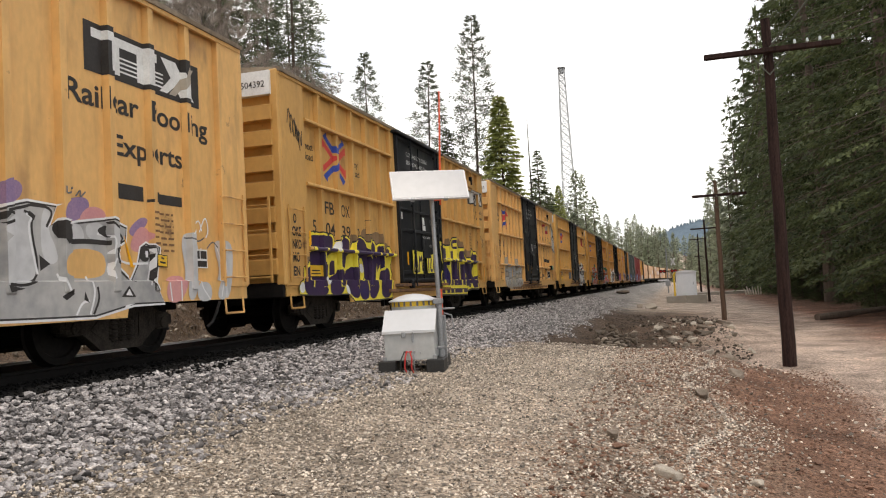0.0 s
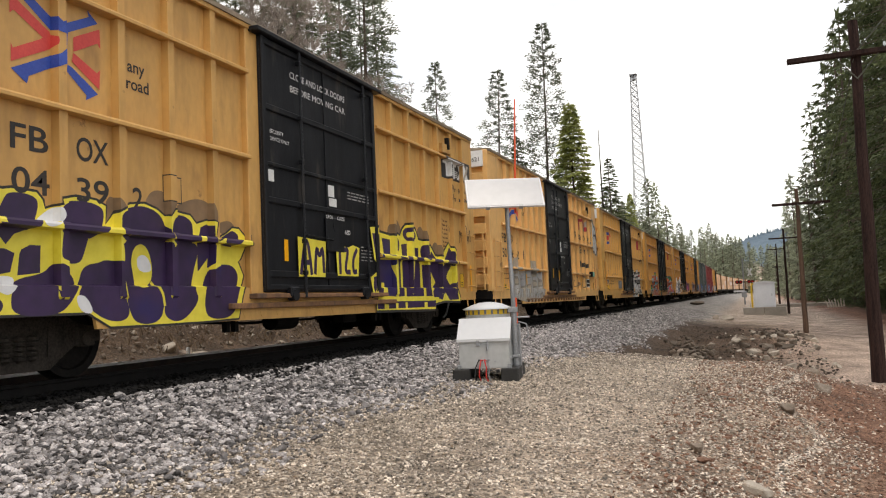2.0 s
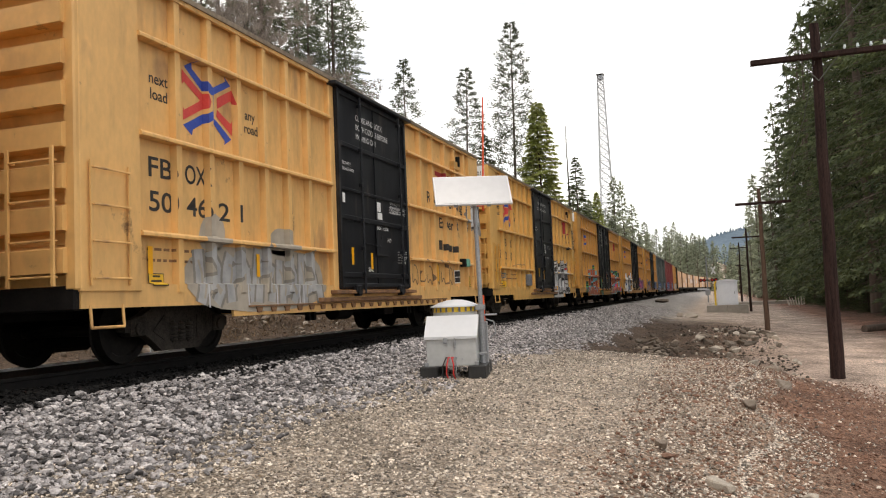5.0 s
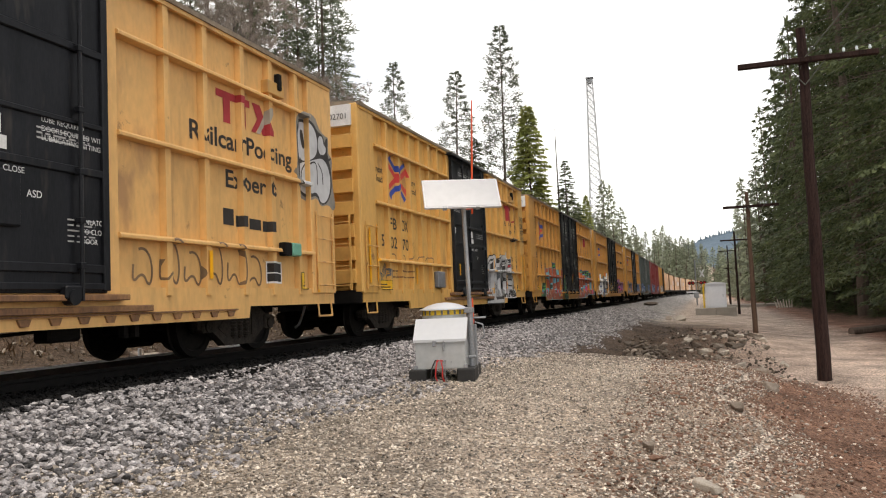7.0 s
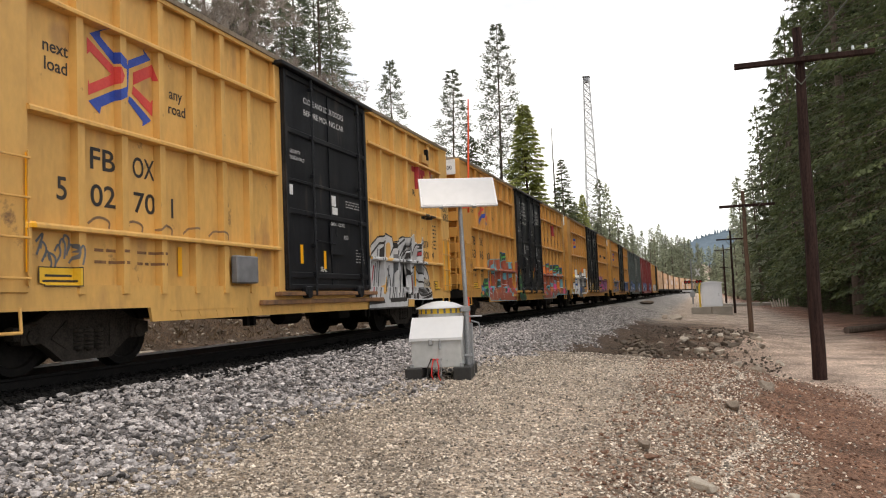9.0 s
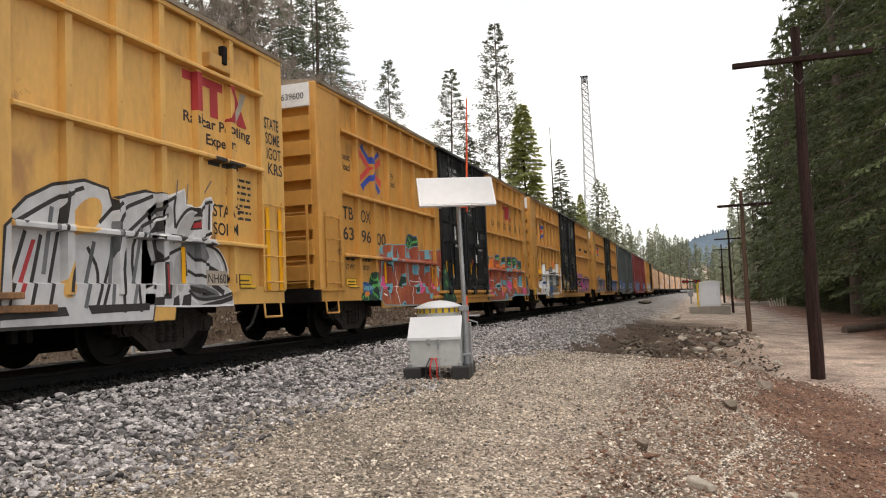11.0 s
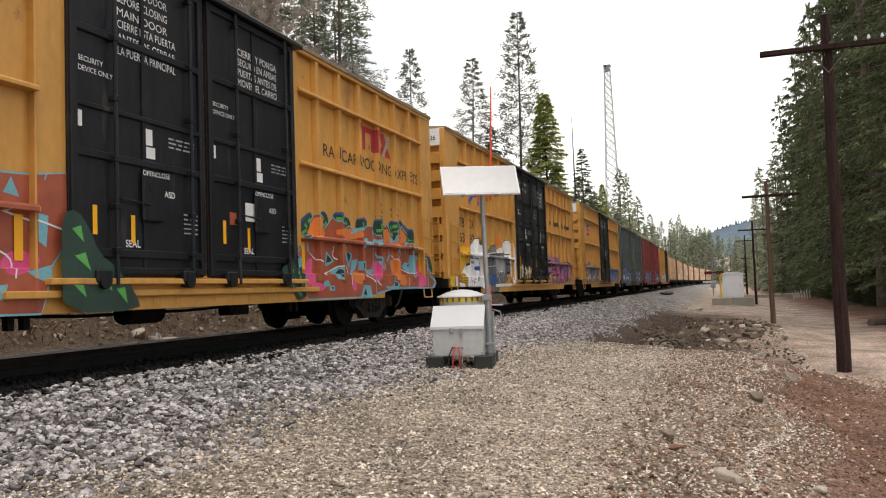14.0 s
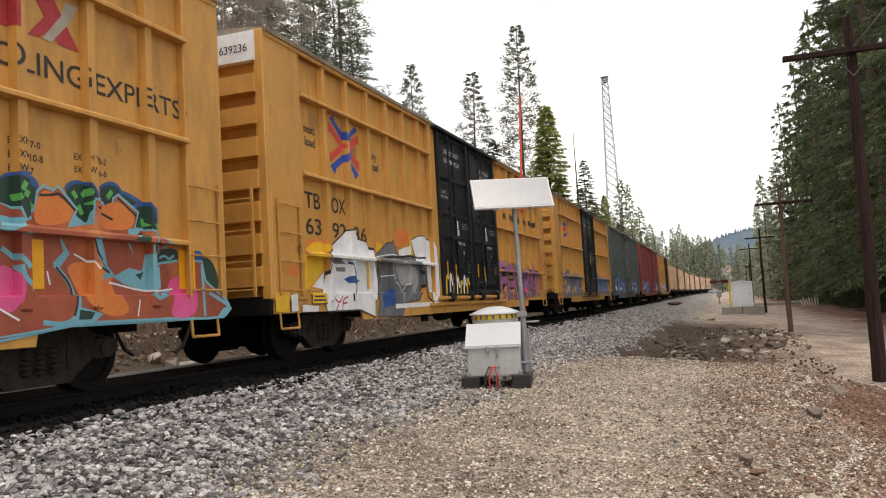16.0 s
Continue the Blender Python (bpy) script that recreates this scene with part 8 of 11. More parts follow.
def silver_letters(car, s):
    """Wide silver letters with black and white edges along the foot of the side."""
    laid = (
        ('soft', VIOLETSPRAY, 'faded violet spray', 0, [(10.81, 2.04), (10.92, 2.13), (11.16, 2.11), (11.14, 1.98), (10.91, 1.85), (10.8, 1.83)]),
        ('soft', VIOLETSPRAY, 'faded violet spray', 0, [(11.71, 1.82), (11.78, 1.97), (12.14, 2.05), (12.21, 1.95), (12.03, 1.79), (11.73, 1.74)]),
        ('soft', VIOLETSPRAY, 'faded violet spray', 0, [(12.9, 1.67), (13.19, 1.88), (13.34, 1.87), (13.13, 1.68), (13.07, 1.61)]),
        ('soft', PINKFADE, 'faded pink spray', 0, [(11.98, 1.75), (12.18, 1.94), (12.48, 1.91), (12.48, 1.78)]),
        ('soft', PINKFADE, 'faded pink spray', 0, [(12.92, 1.46), (13.13, 1.75), (13.33, 1.72), (13.32, 1.55), (13.11, 1.42)]),
        ('soft', PINKFADE, 'faded pink spray', 0, [(13.64, 1.08), (14.17, 1.09), (13.93, 0.745), (13.59, 0.745)]),
        ('grown', CHALK, 'white outline of graffiti letters', 0.05, [(10.44, 1.6), (10.5, 1.68), (10.79, 1.74), (10.86, 1.81), (11.23, 1.9), (11.65, 1.89), (11.51, 1.65), (11.69, 1.72), (11.77, 1.71), (11.76, 1.67), (12.03, 1.72), (12.47, 1.78), (12.54, 1.8), (12.87, 1.71), (12.84, 1.57), (12.57, 1.44), (12.59, 1.26), (12.86, 1.07), (12.94, 1.01), (13.1, 1.24), (13.17, 1.47), (13.27, 1.52), (13.41, 1.48), (13.31, 1.01), (13.52, 0.745), (12.92, 0.745), (12.89, 0.745), (12.18, 0.62), (11.21, 0.63), (10.68, 0.64), (10.34, 0.65)]),
        ('grown', INK, 'black edge of graffiti letters', 0.022, [(10.44, 1.6), (10.5, 1.68), (10.79, 1.74), (10.86, 1.81), (11.23, 1.9), (11.65, 1.89), (11.51, 1.65), (11.69, 1.72), (11.77, 1.71), (11.76, 1.67), (12.03, 1.72), (12.47, 1.78), (12.54, 1.8), (12.87, 1.71), (12.84, 1.57), (12.57, 1.44), (12.59, 1.26), (12.86, 1.07), (12.94, 1.01), (13.1, 1.24), (13.17, 1.47), (13.27, 1.52), (13.41, 1.48), (13.31, 1.01), (13.52, 0.745), (12.92, 0.745), (12.89, 0.745), (12.18, 0.62), (11.21, 0.63), (10.68, 0.64), (10.34, 0.65)]),
        ('poly', SILVER, 'silver graffiti letters', 0, [(10.44, 1.6), (10.5, 1.68), (10.79, 1.74), (10.86, 1.81), (11.23, 1.9), (11.65, 1.89), (11.51, 1.65), (11.69, 1.72), (11.77, 1.71), (11.76, 1.67), (12.03, 1.72), (12.47, 1.78), (12.54, 1.8), (12.87, 1.71), (12.84, 1.57), (12.57, 1.44), (12.59, 1.26), (12.86, 1.07), (12.94, 1.01), (13.1, 1.24), (13.17, 1.47), (13.27, 1.52), (13.41, 1.48), (13.31, 1.01), (13.52, 0.745), (12.92, 0.745), (12.89, 0.745), (12.18, 0.62), (11.21, 0.63), (10.68, 0.64), (10.34, 0.65)]),
        ('soft', PALESPRAY, 'pale face of a silver letter', 0, [(10.86, 1.67), (11.15, 1.82), (11.29, 1.79), (11.23, 1.66), (11.37, 1.1), (11.14, 1), (10.85, 1.01), (10.88, 1.08), (10.87, 1.5)]),
        ('soft', PALESPRAY, 'pale face of a silver letter', 0, [(11.45, 1.88), (11.64, 1.87), (11.48, 1.65), (11.62, 1.41), (11.65, 1.27), (11.54, 1.24), (11.43, 1.34)]),
        ('soft', PALESPRAY, 'pale face of a silver letter', 0, [(12.14, 1.71), (12.42, 1.75), (12.51, 1.56), (12.31, 1.53), (12.15, 1.6)]),
        ('soft', PALESPRAY, 'pale face of a silver letter', 0, [(11.75, 1.68), (12.03, 1.72), (12.1, 1.54), (11.96, 1.51)]),
        ('soft', PALESPRAY, 'pale face of a silver letter', 0, [(12.54, 1.72), (12.54, 1.75), (12.61, 1.67), (12.77, 1.57), (12.52, 1.44), (12.55, 1.52)]),
        ('soft', YELLOW_OLD, 'bare yellow paint between letters', 0, [(11.7, 1.22), (11.72, 1.09), (12.39, 1.09), (12.46, 1.23), (12.4, 1.38), (12.03, 1.41), (11.75, 1.34)]),
        ('line', INK, 'black graffiti line', 0.032, [(10.88, 1.79), (11.21, 1.86), (11.27, 1.89), (11.63, 1.87), (11.5, 1.65)]),
        ('line', INK, 'black graffiti line', 0.032, [(11.18, 1.81), (11.33, 1.77), (11.26, 1.66), (11.39, 1.09), (11.14, 0.98), (10.87, 1)]),
        ('line', INK, 'black graffiti line', 0.032, [(12.5, 1.76), (12.52, 1.77), (12.67, 1.68), (12.84, 1.57), (12.57, 1.44), (12.6, 1.25), (12.87, 1.07)]),
        ('line', INK, 'black graffiti line', 0.032, [(13.17, 1.48), (13.32, 1.5), (13.39, 1.44), (13.29, 1.01)]),
        ('line', INK, 'black graffiti line', 0.032, [(12.22, 0.96), (12.25, 0.81), (12.14, 0.63)]),
        ('line', INK, 'black graffiti line', 0.032, [(10.87, 1.78), (11.09, 1.73), (10.84, 1.64)]),
        ('line', CHALK, 'white graffiti line', 0.03, [(11.21, 1.78), (11.3, 1.75), (11.22, 1.65), (11.35, 1.11)]),
        ('line', CHALK, 'white graffiti line', 0.03, [(12.56, 1.32), (12.48, 1.19), (12.54, 1.06)]),
        ('line', CHALK, 'white graffiti line', 0.03, [(12.1, 1.09), (12.14, 1.02), (12.18, 0.88), (12.08, 0.63)]),
        ('line', CHALK, 'white graffiti line', 0.03, [(11.85, 0.63), (11.95, 0.78), (12.07, 0.79)]),
        ('line', CHALK, 'white graffiti line', 0.03, [(11.64, 1.12), (11.75, 0.92)]),
        ('line', CHALK, 'white graffiti line', 0.03, [(12.62, 1.43), (12.76, 1.25), (13.3, 1.27)]),
        ('line', CHALK, 'white graffiti line', 0.03, [(13.34, 1.47), (13.37, 1.36), (13.26, 0.97)]),
        ('line', CHALK, 'white graffiti line', 0.03, [(12.32, 1.62), (12.58, 1.59), (12.51, 1.37)]),
        ('line', INK, 'black graffiti line', 0.06, [(11.76, 1.49), (12.11, 1.52), (12.51, 1.51)]),
        ('soft', INK, 'black graffiti wedge', 0, [(11.57, 1.64), (11.69, 1.73), (11.75, 1.71), (11.78, 1.54), (11.72, 1.47), (11.74, 1.51)]),
        ('soft', INK, 'black graffiti wedge', 0, [(12.51, 1.73), (12.44, 1.64), (12.54, 1.58), (12.3, 1.66)]),
        ('soft', INK, 'black graffiti wedge', 0, [(13.15, 1.46), (13.32, 1.48), (13.31, 1.31), (13.14, 1.31)]),
        ('poly', INK, 'black graffiti wedge', 0, [(11.38, 1.33), (11.54, 1.23), (11.39, 1.15)]),
        ('poly', INK, 'black graffiti wedge', 0, [(11.63, 0.85), (11.79, 0.94), (11.83, 0.88), (11.7, 0.81)]),
        ('poly', INK, 'black graffiti wedge', 0, [(12.65, 0.83), (12.8, 0.97), (12.93, 0.82)]),
        ('poly', INK, 'black graffiti wedge', 0, [(11.98, 0.81), (12, 0.91), (12.07, 0.77)]),
        ('poly', INK, 'black graffiti wedge', 0, [(10.85, 0.99), (11.1, 0.95), (10.88, 0.91)]),
        ('poly', INK, 'black graffiti wedge', 0, [(10.71, 1.65), (10.85, 1.78), (10.91, 1.75), (10.75, 1.61)]),
        ('poly', INK, 'black graffiti wedge', 0, [(11.25, 1.82), (11.34, 1.77), (11.32, 1.72), (11.23, 1.77)]),
        ('poly', CHALK, 'white graffiti wedge', 0, [(12.73, 0.85), (12.8, 0.93), (12.86, 0.84)]),
        ('poly', CHALK, 'white graffiti wedge', 0, [(12.72, 0.72), (12.92, 0.745), (12.92, 0.745), (12.7, 0.68)]),
        ('poly', CHALK, 'white graffiti wedge', 0, [(13.24, 1.43), (13.3, 1.44), (13.3, 1.35), (13.25, 1.35)]),
        ('poly', STRIPE, 'orange reflective stripe', 0, [(12.82, 1.61), (12.83, 1.61), (13, 1.21), (12.93, 1.21)]),
        ('soft', PALESPRAY, 'worn white scrawl', 0, [(14.06, 1.65), (14.28, 1.75), (14.52, 1.52), (14.27, 0.76), (14.09, 0.76), (14.18, 1.17)]),
        ('soft', PALESPRAY, 'worn white scrawl', 0, [(14.35, 0.99), (14.67, 0.99), (14.69, 0.745), (14.32, 0.745)]),
        ('soft', PALESPRAY, 'worn white scrawl', 0, [(14.94, 1.53), (14.96, 1.65), (15.28, 1.61), (15.21, 1), (15.09, 0.745), (14.82, 0.76), (15.09, 1.18)]),
        ('line', CHALK, 'thin white scrawl', 0.025, [(14.25, 1.71), (14.52, 1.98), (14.59, 1.78)]),
        ('line', CHALK, 'thin white scrawl', 0.025, [(14.53, 1.76), (14.7, 2.04), (14.78, 1.79), (14.69, 1.68)]),
        ('line', CHALK, 'thin white scrawl', 0.025, [(14.95, 1.61), (15.13, 1.27), (14.96, 0.78)]),
        ('line', CHALK, 'thin white scrawl', 0.025, [(14.56, 1.52), (14.37, 1.01), (14.65, 0.745)]),
        ('line', CHALK, 'thin white scrawl', 0.025, [(13.66, 1.01), (13.7, 0.745)]),
        ('line', CHALK, 'thin white scrawl', 0.025, [(13.93, 1.05), (13.93, 0.745)]),
        ('line', GREYPAINT, 'thin grey scrawl', 0.022, [(11.72, 2.14), (11.72, 2.03), (11.93, 2.15)]),
        ('line', GREYPAINT, 'thin grey scrawl', 0.022, [(11.97, 2.05), (12.06, 2.15), (12.04, 2.03), (12.14, 2.12)]),
        ('line', GREYPAINT, 'thin grey scrawl', 0.022, [(14.13, 1.66), (14.49, 1.61), (14.65, 1.68)]),
        ('line', GREYPAINT, 'thin grey scrawl', 0.022, [(14.71, 1.52), (14.88, 1.65), (15.02, 1.54)]),
    )
    lay_graffiti(car, s, laid)


def striped_head(car, s):
    """The first of the black and white letters, beside the door."""
    laid = (
        ('grown', INK, 'black edge of graffiti letters', 0.04, [(9.93, 0.58), (10.02, 1.6), (10.38, 1.93), (10.74, 2.11), (11.22, 2.22), (11.6, 2.17), (11.71, 1.88), (11.69, 2.06), (12.3, 2.22), (12.65, 2.23), (12.3, 0.575)]),
        ('poly', PALESPRAY, 'white graffiti letters', 0, [(9.93, 0.58), (10.02, 1.6), (10.38, 1.93), (10.74, 2.11), (11.22, 2.22), (11.6, 2.17), (11.71, 1.88), (11.69, 2.06), (12.3, 2.22), (12.65, 2.23), (12.3, 0.575)]),
        ('soft', YELLOW_PALE, 'bare yellow paint between letters', 0, [(10.97, 1.74), (11.27, 2.04), (11.51, 2.03), (11.44, 1.71), (10.9, 1.56)]),
        ('soft', YELLOW_PALE, 'bare yellow paint between letters', 0, [(10.95, 1.24), (10.95, 1.31), (11, 0.88), (10.77, 0.87)]),
        ('line', INK, 'black graffiti stroke', 0.05, [(10.03, 0.72), (10.35, 1.59)]),
        ('line', INK, 'black graffiti stroke', 0.05, [(10.22, 1.67), (10.83, 2.01), (11.21, 2.15)]),
        ('line', INK, 'black graffiti stroke', 0.05, [(10.59, 0.7), (10.85, 1.81), (10.89, 2.06)]),
        ('line', INK, 'black graffiti stroke', 0.05, [(11.45, 1.76), (11.76, 2.03)]),
        ('line', INK, 'black graffiti stroke', 0.05, [(11.4, 0.69), (11.71, 1.54), (11.71, 1.91), (12.45, 2.19)]),
        ('line', INK, 'black graffiti stroke', 0.05, [(11.79, 0.68), (11.74, 1.53), (12.35, 1.96)]),
        ('line', INK, 'black graffiti stroke', 0.05, [(12.09, 0.68), (11.97, 1.67), (12.66, 1.96)]),
        ('line', INK, 'black graffiti stroke', 0.05, [(11.25, 1.46), (11.46, 1.14), (11.29, 0.69)]),
        ('line', INK, 'black graffiti stroke', 0.05, [(10.99, 1.25), (10.93, 1.11), (10.91, 0.93)]),
        ('line', INK, 'black graffiti stroke', 0.05, [(10.56, 1.56), (10.34, 0.71)]),
        ('line', GREYPAINT, 'grey shading of the letters', 0.06, [(10.72, 1.88), (10.59, 1.13)]),
        ('line', GREYPAINT, 'grey shading of the letters', 0.06, [(11.69, 1.79), (11.58, 0.75)]),
        ('line', GREYPAINT, 'grey shading of the letters', 0.06, [(12.21, 1.75), (11.95, 0.74)]),
        ('line', GREYPAINT, 'grey shading of the letters', 0.06, [(11.36, 1.53), (11.13, 0.75)]),
        ('poly', RED_INK, 'dark red graffiti line', 0, [(10.43, 1.5), (10.49, 1.5), (10.26, 0.91), (10.2, 0.91)]),
        ('poly', INK, 'black graffiti shape', 0, [(9.94, 0.75), (10.83, 0.77), (10.88, 0.67), (9.93, 0.65)]),
        ('poly', INK, 'black graffiti shape', 0, [(11.16, 0.78), (12.25, 0.79), (12.24, 0.7), (11.22, 0.68)]),
    )
    lay_graffiti(car, s, laid)


def striped_letters(car, s):
    """Tall letters of black and white strokes past the door."""
    laid = (
        ('grown', CHALK, 'white outline of graffiti letters', 0.03, [(12.24, 1.94), (12.37, 2.02), (12.56, 2.14), (12.93, 2.26), (13.12, 2.35), (13.14, 2.14), (13.28, 2.13), (13.35, 2.1), (13.45, 2.21), (13.77, 2.3), (13.81, 2.21), (13.74, 2.08), (13.74, 1.78), (13.62, 1.63), (13.92, 1.54), (14.07, 1.39), (14.15, 1.26), (14.11, 1.12), (13.97, 1.01), (14.1, 0.92), (14.17, 0.745), (13.73, 0.745), (13.03, 0.75), (12.16, 0.77)]),
        ('poly', PALESPRAY, 'white graffiti letters', 0, [(12.24, 1.94), (12.37, 2.02), (12.56, 2.14), (12.93, 2.26), (13.12, 2.35), (13.14, 2.14), (13.28, 2.13), (13.35, 2.1), (13.45, 2.21), (13.77, 2.3), (13.81, 2.21), (13.74, 2.08), (13.74, 1.78), (13.62, 1.63), (13.92, 1.54), (14.07, 1.39), (14.15, 1.26), (14.11, 1.12), (13.97, 1.01), (14.1, 0.92), (14.17, 0.745), (13.73, 0.745), (13.03, 0.75), (12.16, 0.77)]),
        ('soft', SILVER, 'grey shading of the letters', 0, [(12.56, 2.03), (12.83, 2.12), (12.84, 1.83), (12.59, 1.76)]),
        ('soft', SILVER, 'grey shading of the letters', 0, [(13, 1.84), (13.21, 2.02), (13.37, 2.04), (13.37, 1.86), (13.13, 1.68), (12.91, 1.65)]),
        ('soft', SILVER, 'grey shading of the letters', 0, [(12.76, 1.34), (12.83, 1.33), (12.75, 0.85), (12.68, 0.85)]),
        ('soft', SILVER, 'grey shading of the letters', 0, [(12.88, 1.4), (13.02, 1.47), (12.96, 0.97), (12.83, 0.91)]),
        ('soft', SILVER, 'grey shading of the letters', 0, [(12.29, 1.62), (12.5, 1.64), (12.53, 1.35), (12.42, 1.29)]),
        ('soft', GREYPAINT, 'dark grey shading', 0, [(12.97, 1.61), (13.42, 1.6), (13.64, 1.51), (13.68, 1.4), (13.37, 1.39), (13.14, 1.48)]),
        ('soft', GREYPAINT, 'dark grey shading', 0, [(13.11, 1.04), (13.43, 1), (13.78, 0.91), (13.82, 0.83), (13.46, 0.84), (13.12, 0.91)]),
        ('poly', INK, 'black graffiti shape', 0, [(12.44, 1.78), (12.52, 1.88), (12.54, 1.73), (12.33, 1.68)]),
        ('poly', INK, 'black graffiti shape', 0, [(12.82, 1.72), (13.06, 1.71), (12.89, 1.61), (12.85, 1.58)]),
        ('poly', INK, 'black graffiti shape', 0, [(13.23, 1.8), (13.36, 1.97), (13.37, 1.81)]),
        ('poly', INK, 'black graffiti shape', 0, [(13.04, 1.54), (13.12, 1.51), (13.15, 1.15), (13.05, 1.15)]),
        ('poly', INK, 'black graffiti shape', 0, [(12.53, 1.32), (12.75, 1.34), (12.69, 0.84), (12.54, 0.84)]),
        ('poly', INK, 'black graffiti shape', 0, [(12.95, 0.88), (13.13, 0.91), (13.11, 0.745), (12.91, 0.75)]),
        ('poly', INK, 'black graffiti shape', 0, [(12.35, 0.86), (12.55, 0.87), (12.54, 0.76), (12.33, 0.76)]),
        ('poly', INK, 'black graffiti shape', 0, [(13.32, 0.745), (13.92, 0.83), (14.15, 0.88), (14.14, 0.8), (13.82, 0.745)]),
        ('poly', INK, 'black graffiti shape', 0, [(12.4, 1.61), (12.48, 1.62), (12.52, 1.38), (12.47, 1.34)]),
        ('poly', INK, 'black graffiti shape', 0, [(13.08, 1.02), (13.43, 0.97), (13.73, 0.89), (13.46, 0.87), (13.13, 0.94)]),
        ('poly', INK, 'black graffiti shape', 0, [(12.74, 0.85), (12.85, 0.89), (12.86, 0.75), (12.72, 0.75)]),
        ('poly', RED_INK, 'dark red graffiti line', 0, [(13.28, 1.83), (13.36, 1.94), (13.36, 1.83)]),
        ('poly', RED_INK, 'dark red graffiti line', 0, [(12.58, 1.29), (12.61, 1.29), (12.63, 0.9), (12.6, 0.9)]),
        ('line', INK, 'black graffiti stroke', 0.045, [(12.39, 1.92), (12.56, 2.06), (12.94, 2.24)]),
        ('line', INK, 'black graffiti stroke', 0.045, [(12.92, 2.21), (12.88, 2.08), (12.9, 1.8)]),
        ('line', INK, 'black graffiti stroke', 0.045, [(12.9, 1.8), (13.01, 1.94), (13.17, 2.08), (13.35, 2.12), (13.37, 1.99)]),
        ('line', INK, 'black graffiti stroke', 0.045, [(13.35, 1.99), (13.38, 2.12), (13.69, 2.24), (13.79, 2.25)]),
        ('line', INK, 'black graffiti stroke', 0.045, [(13.71, 2.21), (13.68, 1.83)]),
        ('line', INK, 'black graffiti stroke', 0.045, [(12.37, 1.29), (12.8, 1.46), (13.06, 1.55)]),
        ('line', INK, 'black graffiti stroke', 0.045, [(13.52, 1.62), (13.89, 1.56), (14.08, 1.36), (14.12, 1.21), (14.02, 1.05)]),
        ('line', INK, 'black graffiti stroke', 0.045, [(13.07, 0.95), (13.28, 0.81), (13.82, 0.84), (14.14, 0.91)]),
        ('line', INK, 'black graffiti stroke', 0.045, [(13.3, 1.65), (13.76, 1.79)]),
        ('line', INK, 'black graffiti stroke', 0.045, [(13.15, 1.48), (13.35, 1.36), (13.68, 1.32)]),
        ('line', INK, 'black graffiti stroke', 0.045, [(13.15, 1.23), (13.37, 1.15), (13.63, 1.11)]),
        ('line', INK, 'broad black graffiti stroke', 0.085, [(13.66, 1.28), (13.89, 1.21)]),
        ('line', INK, 'broad black graffiti stroke', 0.085, [(13.68, 1.16), (14.03, 1.03)]),
        ('line', INK, 'broad black graffiti stroke', 0.085, [(13.63, 1.04), (13.92, 0.91)]),
        ('line', CHALK, 'white graffiti stroke', 0.03, [(12.43, 1.84), (12.59, 1.93)]),
        ('line', CHALK, 'white graffiti stroke', 0.03, [(12.66, 1.68), (12.81, 1.68)]),
        ('line', CHALK, 'white graffiti stroke', 0.03, [(12.37, 1.67), (12.51, 1.67)]),
        ('line', CHALK, 'white graffiti stroke', 0.03, [(13.79, 1.53), (13.98, 1.35), (14.01, 1.18)]),
        ('line', CHALK, 'white graffiti stroke', 0.03, [(13.12, 0.85), (13.28, 0.77)]),
        ('line', GREYPAINT, 'thin grey drip', 0.022, [(12.94, 2.26), (12.97, 2.47)]),
        ('line', GREYPAINT, 'thin grey drip', 0.022, [(13.16, 2.15), (13.2, 2.44)]),
        ('line', GREYPAINT, 'thin grey drip', 0.022, [(13.45, 2.21), (13.77, 2.56)]),
    )
    lay_graffiti(car, s, laid)


def door_letters(car, s):
    """Small purple and lemon letters at the foot of the door."""
    paint_on(car, None, [[(6.97, 1.81), (7.28, 1.8), (7.85, 1.78), (7.8, 1.19), (6.98, 1.19)]], LEMON, "graffiti", 0.00173, 1.716, label="lemon-yellow ground of the letters")
    paint_on(car, None, [[(8.18, 1.75), (8.63, 1.72), (8.81, 1.77), (9.06, 1.73), (8.98, 1.22), (8.22, 1.22)]], LEMON, "graffiti", 0.00186, 1.716, label="lemon-yellow ground of the letters")
    paint_on(car, None, [stroke([(7.04, 1.22), (7.18, 1.74), (7.28, 1.75), (7.37, 1.22)], .085)], PURPLE, "graffiti", 0.00199, 1.716, label="purple letter")
    paint_on(car, None, [stroke([(7.1, 1.41), (7.33, 1.42)], .085)], PURPLE, "graffiti", 0.00212, 1.716, label="purple letter")
    paint_on(car, None, [stroke([(7.47, 1.23), (7.54, 1.72), (7.62, 1.49), (7.74, 1.72), (7.76, 1.26)], .085)], PURPLE, "graffiti", 0.00225, 1.716, label="purple letter")
    paint_on(car, None, [stroke([(8.32, 1.7), (8.32, 1.25)], .085)], PURPLE, "graffiti", 0.00238, 1.716, label="purple letter")
    paint_on(car, None, [stroke([(8.47, 1.67), (8.64, 1.7), (8.47, 1.29), (8.69, 1.29)], .085)], PURPLE, "graffiti", 0.00251, 1.716, label="purple letter")
    paint_on(car, None, [stroke([(8.96, 1.71), (8.79, 1.52), (8.79, 1.28), (8.93, 1.31)], .085)], PURPLE, "graffiti", 0.00264, 1.716, label="purple letter")


